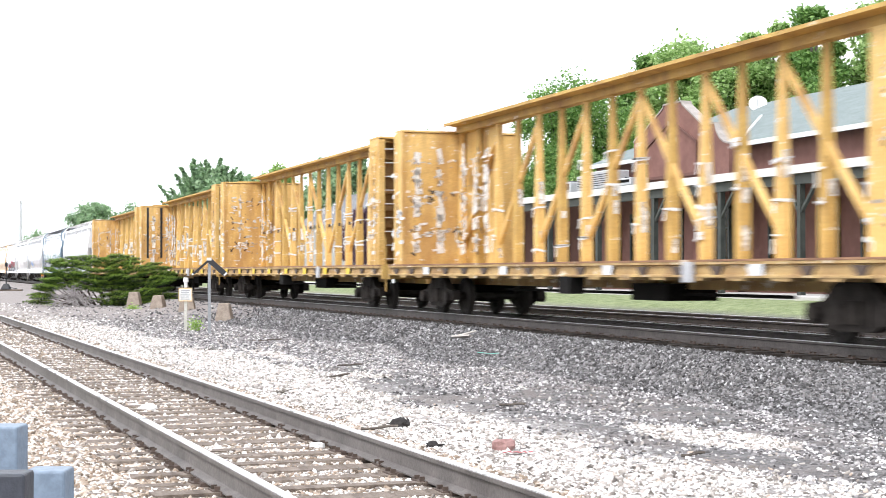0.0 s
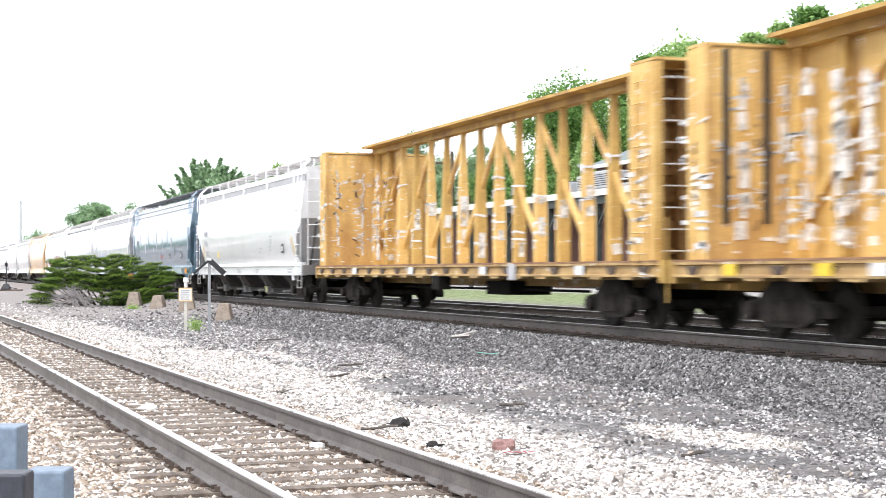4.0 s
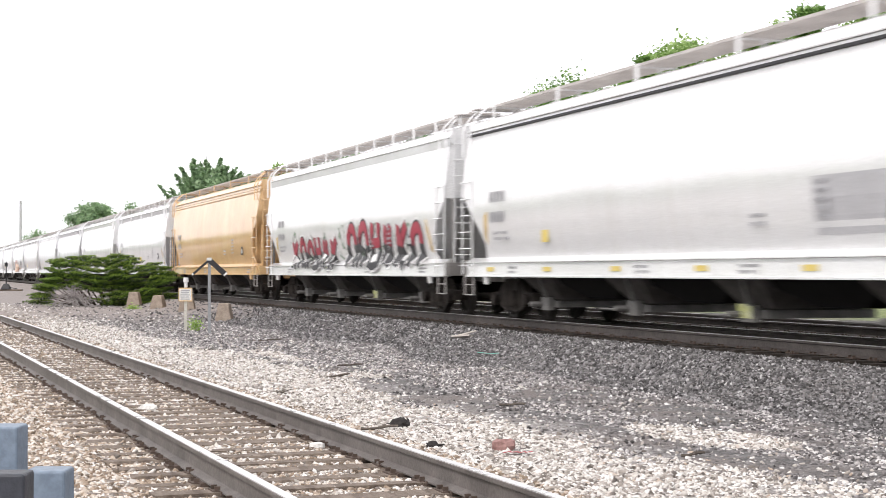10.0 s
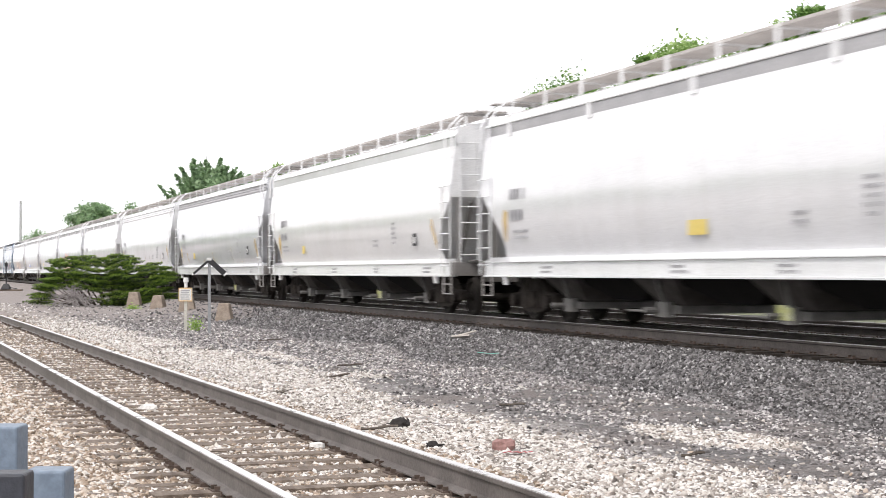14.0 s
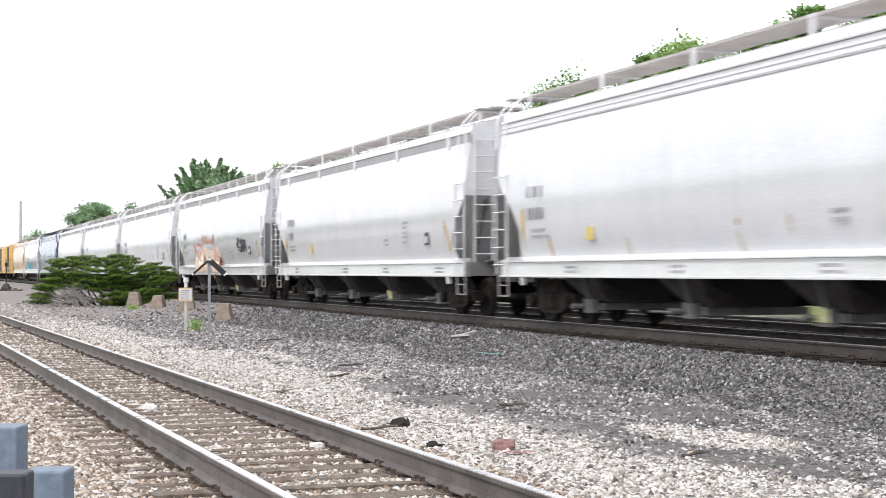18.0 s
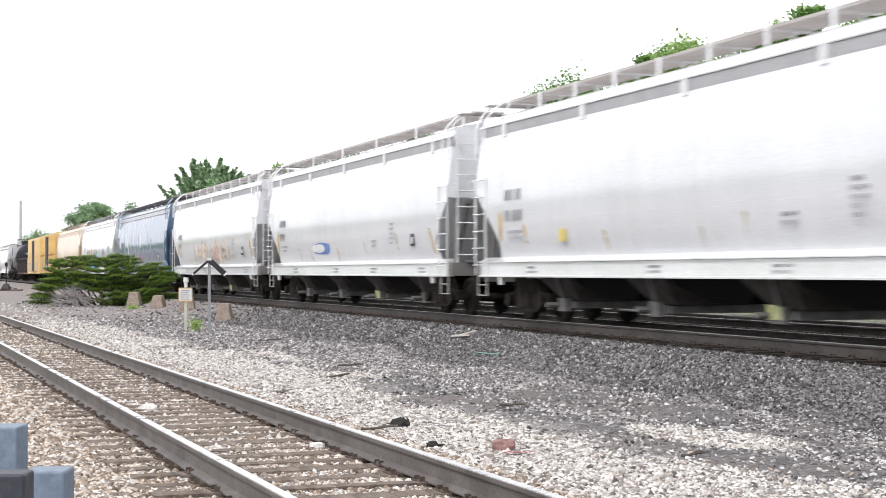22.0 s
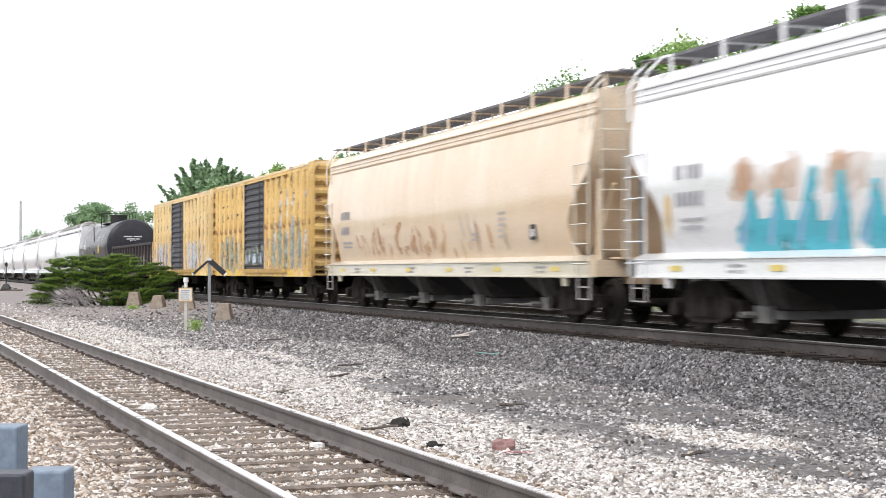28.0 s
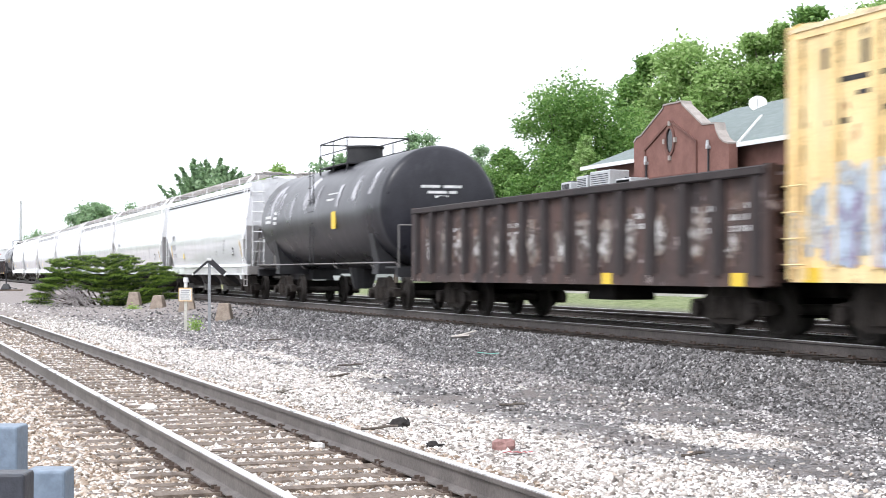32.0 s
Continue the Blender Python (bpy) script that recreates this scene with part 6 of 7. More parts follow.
    return tagged(put(name, raw_mesh(name, v.reshape(-1, 3), f.reshape(-1, 3)), material), label, "gravel", kind="stuff")


def stone_material(name, stops):
    m, ns, ls, p = nodes_of(name)
    g = ns.new("ShaderNodeNewGeometry")
    r = ramp(ns, stops)
    ls.new(g.outputs["Random Per Island"], r.inputs[0])
    n = tex(ns, ls, 35, 4, 0.7)
    nr = ramp(ns, [(0.3, (0.75, 0.74, 0.73)), (0.7, (1.1, 1.1, 1.1))])
    ls.new(n.outputs[0], nr.inputs[0])
    ls.new(mix(ns, ls, 1.0, r.outputs[0], nr.outputs[0], "MULTIPLY"), p.inputs["Base Color"])
    p.inputs["Roughness"].default_value = 0.9
    return m


PALE_STONE = stone_material("pale_limestone", [(0.0, (0.11, 0.095, 0.085)), (0.2, (0.32, 0.285, 0.255)), (0.48, (0.54, 0.505, 0.47)), (0.78, (0.73, 0.71, 0.685)), (0.92, (0.8, 0.79, 0.78)), (1.0, (0.44, 0.35, 0.28))])
BROWN_STONE = stone_material("dusty_brown_stone", [(0.0, (0.12, 0.09, 0.065)), (0.35, (0.3, 0.225, 0.165)), (0.6, (0.46, 0.375, 0.3)), (0.8, (0.64, 0.57, 0.5)), (1.0, (0.76, 0.73, 0.69))])
DARK_STONE = stone_material("dark_ballast_stone", [(0.0, (0.04, 0.037, 0.037)), (0.4, (0.17, 0.158, 0.158)), (0.75, (0.34, 0.322, 0.322)), (0.92, (0.54, 0.52, 0.515)), (1.0, (0.76, 0.74, 0.73))])
SHOULDER_STONE = stone_material("blue_grey_ballast_stone", [(0.0, (0.022, 0.02, 0.02)), (0.4, (0.09, 0.087, 0.088)), (0.75, (0.2, 0.193, 0.196)), (0.95, (0.34, 0.33, 0.335)), (1.0, (0.6, 0.59, 0.59))])


def smooth_noise(x, y, s, k):
    return (np.sin(x * s + 1.3 * k + 1.9 * np.sin(y * s * 0.83 + k)) + np.sin(y * s * 1.21 - 0.7 * k + 1.6 * np.sin(x * s * 0.71 - k))) / 2


def strew(u0, u1, density, r0, r1, seed):
    """Places on the ground between two distances along the line, within the stretch by the tracks."""
    g = np.random.default_rng(seed)
    n = int((u1 - u0) * 14 * density)
    u, y = g.uniform(u0, u1, n), g.uniform(-13.2, -1.25, n)
    keep = (y > -13.4 + 0.035 * u) & (y < -12.6 + 0.72 * u)
    u, y = u[keep], y[keep]
    x = -u
    off = y - near_y(x)
    # the pale strip ends in a ragged edge with a tongue, and an island of pale stones lies beyond it
    rim = 3.1 + 1.0 * np.exp(-((x + 23.4) / 2.0) ** 2) + 0.7 * np.exp(-((x + 9.6) / 1.6) ** 2) + 0.6 * np.exp(-((x + 29) / 1.5) ** 2)
    ragged = 0.35 * smooth_noise(x, y, 1.3, 1.0) + 0.3 * smooth_noise(x, y, 3.3, 2.0)
    pale = off + ragged + g.normal(0, 0.22, len(x)) < rim
    isle = ((x + 13.1) / 1.25) ** 2 + ((y + 6.05 - 0.1 * (x + 13.1)) / 0.5) ** 2 + 0.8 * ragged + g.normal(0, 0.12, len(x)) < 1
    streak = (np.abs(y + 6.75) < 0.22 + 0.1 * ragged) & (np.abs(x + 28.4) < 2.2)
    pale = pale | isle | streak
    stray = (off < rim + 2.6) & (g.uniform(0, 1, len(x)) < 0.07)
    # trodden earth along the edge and in worn patches
    worn = (off > rim - 0.15) & (off < rim + 0.75 + 0.5 * ragged) & (x > -22) & ~isle
    worn = worn | (((x + 16.2) / 2.6) ** 2 + ((y + 5.35) / 0.75) ** 2 + ragged < 1)
    bare = smooth_noise(x, y, 1.15, 4.0) + 0.5 * smooth_noise(x, y, 3.1, 5.0) > 0.62
    pale = pale | stray
    thin = g.uniform(0, 1, len(x)) < np.where(worn, 0.16, np.where(bare & (off > 1.6) & (y < -4.5), 0.4, 1.0))
    # keep the siding's ties partly clear
    on_tie = (np.abs(((x * 1.0003 - 12) / 0.52 + 0.5) % 1 - 0.5) < 0.2) & (np.abs(off) < 1.3) & (g.uniform(0, 1, len(x)) > 0.1)
    on_rail = (np.abs(np.abs(off) - 0.7535) < 0.11)
    far = g.uniform(0, 1, len(x)) < np.clip((62 - u) / 24, 0.12, 1.0)
    ok = thin & far & ~on_tie & ~on_rail
    x, y, pale = x[ok], y[ok], pale[ok]
    size = g.uniform(r0, r1, len(x)) * np.where(pale, 1.0, 0.9)
    z = lie(x, y) + size * 0.2 - 0.01
    lane = pale & (y - near_y(x) < 1.5) & (g.uniform(0, 1, len(x)) < np.where(y - near_y(x) < -0.9, 0.8, 0.55))
    return np.stack([x, y, z], -1), size, pale & ~lane, lane


for u0, u1, dens, r0, r1, seed, fine in ((7.5, 17, 900, 0.016, 0.034, 1, True), (17, 29, 480, 0.024, 0.044, 2, False), (29, 48, 220, 0.03, 0.056, 3, False), (48, 80, 45, 0.035, 0.07, 4, False)):
    P, S, pale, lane = strew(u0, u1, dens, r0, r1, seed)
    rock_cloud("pale_gravel", P[pale], S[pale], 0.7, "loose pale limestone gravel beside the siding", PALE_STONE, seed + 10, fine)
    rock_cloud("brown_gravel", P[lane], S[lane], 0.7, "dusty brown and white gravel between the siding's rails", BROWN_STONE, seed + 30, fine)
    dark = ~pale & ~lane
    bank = dark & (P[:, 1] + 0.5 * smooth_noise(P[:, 0], P[:, 1], 0.8, 3.0) > -4.3)
    rock_cloud("dark_gravel", P[dark & ~bank], S[dark & ~bank], 0.7, "loose grey trodden ballast stones beside the main track", DARK_STONE, seed + 20, fine)
    rock_cloud("ballast", P[bank], S[bank] * 1.15, 0.8, "dark blue-grey ballast stones banked against the main track", SHOULDER_STONE, seed + 40, fine)


# ---- plants ----
def leaf_material(name, a, b, c, thin=0.45):
    m, ns, ls, p = nodes_of(name)
    g = ns.new("ShaderNodeNewGeometry")
    r = ramp(ns, [(0.0, a), (0.55, b), (1.0, c)])
    ls.new(g.outputs["Random Per Island"], r.inputs[0])
    ls.new(r.outputs[0], p.inputs["Base Color"])
    p.inputs["Roughness"].default_value = 0.6
    tr = ns.new("ShaderNodeBsdfTranslucent")
    ls.new(r.outputs[0], tr.inputs[0])
    ms = ns.new("ShaderNodeMixShader")
    ms.inputs[0].default_value = thin
    ls.new(p.outputs[0], ms.inputs[1])
    ls.new(tr.outputs[0], ms.inputs[2])
    ls.new(ms.outputs[0], ns["Material Output"].inputs[0])
    return m


LEAVES = [leaf_material("leaf_deep_green", (0.09, 0.19, 0.045), (0.175, 0.32, 0.08), (0.29, 0.45, 0.14)),
          leaf_material("leaf_spring_green", (0.18, 0.31, 0.08), (0.32, 0.47, 0.16), (0.48, 0.62, 0.28)),
          leaf_material("leaf_hazy_green", (0.16, 0.26, 0.14), (0.27, 0.4, 0.22), (0.37, 0.5, 0.29)),
          leaf_material("leaf_light_green", (0.2, 0.34, 0.06), (0.34, 0.5, 0.12), (0.44, 0.58, 0.2))]
BARK = surface("bark", (0.07, 0.055, 0.045), (0.14, 0.115, 0.095), 6, 0.95, 0, 0.6, 25, (1, 1, 0.3))


def leaf_mesh(name, centres, size, g, droop=0.0, lay=0.5, level=0.0):
    """Folded leaves: two triangles each, scattered in direction."""
    n = len(centres)
    d = g.normal(0, 1, (n, 3))
    d[:, 2] = d[:, 2] * lay - droop
    d /= np.linalg.norm(d, axis=1)[:, None]
    s = np.cross(d, g.normal(0, 1, (n, 3)) * (1 - level) + [0, 0, 2.0 * level])
    s /= np.linalg.norm(s, axis=1)[:, None] + 1e-9
    up = np.cross(d, s)
    L = size * g.uniform(0.6, 1.3, (n, 1))
    v = np.stack([centres - d * L, centres + s * L * 0.55 + up * L * 0.15, centres + d * L, centres - s * L * 0.55 + up * L * 0.15], 1)
    i = (np.arange(n) * 4)[:, None]
    f = np.concatenate([i + [0, 1, 2], i + [0, 2, 3]])
    return raw_mesh(name, v.reshape(-1, 3), f)


def tree(x, y, top, r, leafy, tone, seed):
    """Tapered trunk and limbs with a crown of clumped leaves."""
    near = x > -130
    g = np.random.default_rng(seed)
    rnd = random.Random(seed)
    z0 = float(lie(x, y)) - 0.1
    t = thing("tree", ("sparse feathery tree with green leaves and bare twigs" if leafy < 0.5 else "broad leafy tree with a full green crown"), "tree", "trees behind the line", pose(x, y, z0))
    H = top - z0
    bm = bmesh.new()
    rod(bm, (0, 0, 0), (0.1, 0.05, H * 0.5), 0.022 * H, 8, 0.013 * H)
    rod(bm, (0.1, 0.05, H * 0.5), (0, 0, H * 0.88), 0.013 * H, 7, 0.004 * H)
    clumps = []
    cz, rz = H * 0.63, H * 0.42
    for k in range(60):
        d = g.normal(0, 1, 3)
        d /= np.linalg.norm(d)
        q = g.uniform(0.35, 0.95)
        taper = 1.0 - 0.35 * max(0, d[2] * q)
        clumps.append((d * q * np.array([r * taper * 1.22, r * taper * 1.22, rz]) + np.array([0, 0, cz]), r * g.uniform(0.2, 0.42)))
    for k in range(14):
        c = clumps[k * 3][0]
        b = Vector((0.05, 0.03, H * rnd.uniform(0.3, 0.6)))
        m = (b + Vector(c)) / 2 + Vector((0, 0, 0.06 * H))
        rod(bm, b, m, 0.008 * H, 5, 0.005 * H)
        rod(bm, m, Vector(c), 0.005 * H, 4, 0.0015 * H)
    part("trunk", bm, BARK, t, "grey-brown trunk and limbs", True)
    pts = []
    if leafy < 0.5:
        # feathery upright shoots
        for k in range(60):
            a, q = rnd.uniform(0, math.tau), math.sqrt(rnd.random())
            tip = np.array([r * 1.1 * q * math.cos(a), r * 1.1 * q * math.sin(a), H * (1.0 - 0.28 * q * q - rnd.uniform(0, 0.12))])
            foot = tip * [0.55, 0.55, 1] - [0, 0, H * 0.22]
            f = g.uniform(0, 1, (130, 1))
            pts.append(foot + (tip - foot) * f + g.normal(0, 1, (130, 3)) * 0.2 * (1.15 - f))
        clumps = [(c, cr) for c, cr in clumps if c[2] < H * 0.75]
    n = int((840 if near else 260) * leafy)
    for c, cr in clumps:
        d = g.normal(0, 1, (n, 3))
        d /= np.linalg.norm(d, axis=1)[:, None]
        pts.append(c + d * cr * np.abs(g.normal(0.75, 0.28, (n, 1))) * [1, 1, 0.8])
    put("crown", leaf_mesh("crown", np.concatenate(pts), (0.0098 if near else 0.02) * H, g), LEAVES[tone], t, "clumped green leaves")


TREES = [
    (-84.7, 23.2, 12.2, 4.6, 1.00, 0),
    (-93.7, 36.9, 17.8, 4.1, 1.00, 1),
    (-98.8, 34.9, 16.5, 2.7, 0.80, 0),
    (-91.2, 41.0, 18.3, 2.9, 1.00, 1),
    (-86.8, 41.5, 19.2, 2.3, 1.00, 0),
    (-85.1, 46.5, 20.0, 3.61, 1.00, 1),
    (-144.9, 26.3, 12.89, 3.36, 1.00, 2),
    (-121.7, 26.1, 12.43, 2.87, 0.70, 2),
    (-100.4, 17.6, 8.80, 1.71, 1.00, 3),
    (-112.9, 27.3, 11.05, 2.25, 1.00, 2),
    (-88.7, 20.9, 8.6, 1.9, 1.00, 0),
    (-186.3, 28.7, 14.28, 2.20, 0.60, 1),
    (-165.4, 28.1, 10.85, 2.46, 1.00, 2),
    (-149.1, 13.8, 13.11, 4.40, 0.45, 2),
    (-264.9, 15.0, 13.07, 4.13, 1.00, 2),
    (-303.1, 26.8, 14.09, 4.55, 0.60, 2),
    (-285.0, 21.5, 12.5, 3.8, 1.00, 2),
    (-391.3, 16.1, 11.13, 5.22, 0.80, 2),
    (-226.8, 33.6, 15.81, 3.32, 0.80, 2),
    (-73.3, 19.4, 8.7, 0.75, 1.00, 1),
]
for k, row in enumerate(TREES):
    tree(*row, 50 + k)


# spreading juniper with dead branches at its foot
def juniper():
    g = np.random.default_rng(9)
    rnd = random.Random(9)
    t = thing("juniper_bush", "wide green spreading juniper with bare grey dead branches", "bush", "", pose(-73.1, -4.5, -0.05, 0, 0, 71) @ Matrix.Scale(1.06, 4))
    bm = bmesh.new()
    pts, tips = [], []
    prof = [(-3.1, 0.75), (-2.5, 1.25), (-2.35, 2.05), (-1.0, 2.2), (0.6, 2.28), (1.0, 2.05), (1.9, 1.85), (3.0, 1.65)]
    spots, tries = [], 0
    while len(spots) < 150 and tries < 20000:
        tries += 1
        ax = rnd.uniform(-2.9, 2.75)
        h = next(a[1] + (b[1] - a[1]) * (ax - a[0]) / (b[0] - a[0]) for a, b in zip(prof, prof[1:]) if ax <= b[0])
        z = rnd.uniform(0.12, h - 0.1)
        if -2.2 < ax < -0.2 and z < 0.75:
            continue
        if all(((ax - p) / 0.36) ** 2 + ((z - q) / 0.17) ** 2 > 1 for p, q, _ in spots):
            spots.append((ax, z, h))
    for k, (ax, z, h) in enumerate(spots):
        f = z / h
        depth = -1.3 * math.sqrt(max(0.05, 1 - f * f)) + rnd.uniform(-0.2, 0.35)
        tip = Vector((ax, depth, z))
        if k % 2 == 0:
            rod(bm, Vector((ax * 0.5, depth * 0.3 + 0.3, 0.05)), tip, 0.035, 4, 0.008)
        # a flat pad of fronds that fan out and lift at their tips, dark underneath for shade
        n, fans = 1200, rnd.randrange(9, 14)
        wide, deep, lift = rnd.uniform(0.36, 0.6), rnd.uniform(0.3, 0.5), rnd.uniform(0.02, 0.14)
        side = rnd.uniform(-0.12, 0.12) + (0.06 if ax > 0 else -0.06)
        turn = rnd.uniform(0, 6) + math.tau * g.integers(0, fans, n) / fans + g.normal(0, 0.1, n)
        s = g.uniform(0.0, 1.0, n) ** 0.6
        reach = s * (0.8 + 0.25 * np.sin(5 * turn + k))
        q = np.stack([np.cos(turn) * reach * wide + side * s, np.sin(turn) * reach * deep, 0.1 * (1 - s * s) + lift * s * s * np.cos(turn) * np.sign(ax + 0.01) + g.normal(0, 0.018, n)], -1)
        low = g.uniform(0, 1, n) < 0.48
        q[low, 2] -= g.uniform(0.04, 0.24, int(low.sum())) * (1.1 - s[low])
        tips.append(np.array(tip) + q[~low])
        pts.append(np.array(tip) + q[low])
    part("limb", bm, BARK, t)
    # near-black inner leaves paint in shade, yellow-green growth paints in lit tops
    put("foliage", leaf_mesh("foliage", np.concatenate(pts), 0.034, g, 0.0, 0.3, 0.6), leaf_material("juniper_shade_green", (0.02, 0.045, 0.01), (0.05, 0.1, 0.015), (0.1, 0.17, 0.025), 0.05), t, "deep green inner foliage, darkened for shade")
    put("new_growth", leaf_mesh("new_growth", np.concatenate(tips), 0.03, g, 0.0, 0.3, 0.6), leaf_material("juniper_lit_tip_green", (0.07, 0.15, 0.015), (0.18, 0.3, 0.03), (0.34, 0.46, 0.07), 0.1), t, "yellow-green sprays of new growth, paled as lit tops")
    bm = bmesh.new()
    for k in range(15):
        hub = Vector((rnd.uniform(-1.8, -0.2), -1.7, rnd.uniform(0.4, 0.95)))
        foot = hub + Vector((rnd.uniform(-0.9, 1.1), rnd.uniform(-0.5, 0.0), -hub.z + 0.03))
        rod(bm, foot, hub, rnd.uniform(0.018, 0.032), 5, 0.014)
        for j in range(9):
            p = foot.lerp(hub, rnd.uniform(0.3, 1.0))
            q = p + Vector((rnd.uniform(-0.7, 0.7), rnd.uniform(-0.3, 0.2), rnd.uniform(-0.3, 0.3)))
            q.z = max(0.04, q.z)
            rod(bm, p, q, 0.014, 4, 0.005)
            rod(bm, p.lerp(q, 0.5), p.lerp(q, 0.5) + Vector((rnd.uniform(-0.25, 0.25), rnd.uniform(-0.15, 0.15), rnd.uniform(-0.03, 0.2))), 0.009, 4, 0.003)
    part("dead_branch", bm, surface("dead_wood", (0.22, 0.2, 0.197), (0.36, 0.335, 0.33), 6, 0.95), t, "bare grey dead branches")


juniper()

# ---- the old brick depot ----
BRICK = surface("depot_brick", (0.165, 0.075, 0.06), (0.235, 0.115, 0.095), 1.5, 0.9, 0, 0.4, 30)
BRICK_DARK = surface("depot_brick_dark", (0.12, 0.053, 0.042), (0.17, 0.082, 0.066), 1.5, 0.9, 0, 0.4, 30)
STONE_TRIM = surface("stone_trim", (0.28, 0.25, 0.23), (0.4, 0.36, 0.33), 3, 0.8)
SLATE = surface("slate_roof", (0.13, 0.165, 0.16), (0.2, 0.24, 0.235), 2.5, 0.75, 0, 0.3, 20, (0.6, 2, 2))
WHITE_TRIM = surface("white_trim_paint", (0.66, 0.66, 0.65), (0.8, 0.8, 0.79), 3, 0.6)
GREEN_TRIM = surface("dark_green_trim", (0.03, 0.036, 0.032), (0.06, 0.068, 0.06), 3, 0.6)
GALV_PALE = surface("pale_grey_metal", (0.42, 0.43, 0.44), (0.55, 0.56, 0.57), 4, 0.5, 0.3)
DARK_GLASS = surface("dark_window_glass", (0.012, 0.014, 0.016), (0.03, 0.033, 0.036), 2, 0.12)


def depot():
    Y0 = 15.3
    t = thing("depot", "low red brick depot with slate roof, stepped gable and long canopy", "building", "", pose(0, 0, 0.12))
    bm = bmesh.new()
    box(bm, -62.8, -15, Y0, Y0 + 0.35, 0, 6.0)
    box(bm, -62.8, -62.45, Y0 + 0.35, Y0 + 9, 0, 6.0)
    box(bm, -15.35, -15, Y0 + 0.35, Y0 + 9, 0, 6.0)
    box(bm, -62.8, -15, Y0 + 9, Y0 + 9.35, 0, 6.0)
    part("wall", bm, BRICK, t, "red brick wall")
    # gable parapet
    prof = [(-57.24, 0.0), (-57.24, 6.6), (-56.95, 6.78), (-56.6, 6.82), (-54.65, 7.72), (-54.6, 7.84), (-53.1, 7.84), (-53.05, 7.72), (-51.45, 6.82), (-50.5, 6.78), (-50.4, 6.5), (-50.15, 6.22), (-49.85, 6.06), (-49.5, 5.98), (-49.5, 0.0)]
    bm = bmesh.new()
    loft(bm, [[(x, Y0 - 0.85, z) for x, z in prof], [(x, Y0 - 0.5, z) for x, z in prof]])
    g = part("gable", bm, BRICK, t, "stepped brick gable parapet")
    bm = bmesh.new()
    for (xa, za), (xb, zb) in zip(prof[1:-2], prof[2:-1]):
        slab(bm, (xa, Y0 - 0.67, za + 0.025), (xb, Y0 - 0.67, zb + 0.025), 0.06, 0.43)
    part("coping", bm, STONE_TRIM, g, "pale stone coping")
    bm = bmesh.new()
    inner = [(-56.2, 5.1), (-56.2, 6.25), (-54.0, 7.2), (-51.9, 6.25), (-51.9, 5.1)]
    for (xa, za), (xb, zb) in zip(inner, inner[1:]):
        slab(bm, (xa, Y0 - 0.88, za), (xb, Y0 - 0.88, zb), 0.1, 0.06)
    box(bm, -56.25, -51.85, Y0 - 0.92, Y0 - 0.84, 5.0, 5.12)
    part("brick_band", bm, BRICK_DARK, g)
    bm = bmesh.new()
    ring = [[(-54.05 + (0.3 + d) * math.cos(a * math.tau / 20), Y0 - 0.86 - k, 6.44 + (0.48 + d) * math.sin(a * math.tau / 20)) for a in range(20)] for d, k in ((0.12, 0), (0.12, 0.05), (0, 0.05), (0, 0.0))]
    loft(bm, ring, cap=False)
    w = part("oval_window", bm, BRICK_DARK, g, "oval window with brick surround")
    bm = bmesh.new()
    bm.faces.new([bm.verts.new((-54.05 + 0.3 * math.cos(a * math.tau / 20), Y0 - 0.858, 6.44 + 0.48 * math.sin(a * math.tau / 20))) for a in range(20)])
    part("pane", bm, DARK_GLASS, w)
    bm = bmesh.new()
    for dx, dz in ((0, 0.66), (0, -0.66), (0.46, 0), (-0.46, 0)):
        box(bm, -54.13 + dx, -53.97 + dx, Y0 - 0.93, Y0 - 0.84, 6.35 + dz, 6.53 + dz)
    part("keystone", bm, STONE_TRIM, w)
    for x, z in ((-56.0, 5.75), (-50.9, 6.0)):
        bm = bmesh.new()
        rod(bm, (x, Y0 - 0.95, z), (x, Y0 - 0.95, z + 0.22), 0.08, 10, 0.06)
        box(bm, x - 0.06, x + 0.06, Y0 - 1.0, Y0 - 0.85, z - 0.1, z)
        part("wall_lamp", bm, GALV_PALE, g, "pale grey wall lamp")
        bm = bmesh.new()
        rod(bm, (x, Y0 - 0.92, z - 0.1), (x, Y0 - 0.92, z - 1.2), 0.035, 6)
        part("conduit", bm, DULL_BLACK, g)
    # roof, hipped
    bm = bmesh.new()
    e = 0.5
    a = [(-63.2, Y0 - e, 5.98), (-14.6, Y0 - e, 5.98), (-14.6, Y0 + 9.8, 5.98), (-63.2, Y0 + 9.8, 5.98)]
    r0, r1 = (-59.0, Y0 + 4.7, 8.35), (-19, Y0 + 4.7, 8.35)
    v = [bm.verts.new(p) for p in a + [r0, r1]]
    for f in ((0, 1, 5, 4), (1, 2, 5), (2, 3, 4, 5), (3, 0, 4), (3, 2, 1, 0)):
        bm.faces.new([v[i] for i in f])
    roof = part("roof", bm, SLATE, t, "grey-green slate hip roof")
    bm = bmesh.new()
    box(bm, -63.25, -57.3, Y0 - e - 0.08, Y0 - e, 5.86, 6.02)
    part("gutter", bm, WHITE_TRIM, roof, "white gutter")
    bm = bmesh.new()
    box(bm, -49.45, -14.55, Y0 - e - 0.08, Y0 - e, 5.86, 6.02)
    part("gutter", bm, WHITE_TRIM, roof, "white gutter")
    bm = bmesh.new()
    slab(bm, (-49.6, Y0 - 0.4, 6.04), (-53.3, Y0 + 2.7, 7.45), 0.12, 0.08, (0, -0.5, 0.85))
    part("valley_flashing", bm, WHITE_TRIM, roof, "white metal flashing")
    bm = bmesh.new()
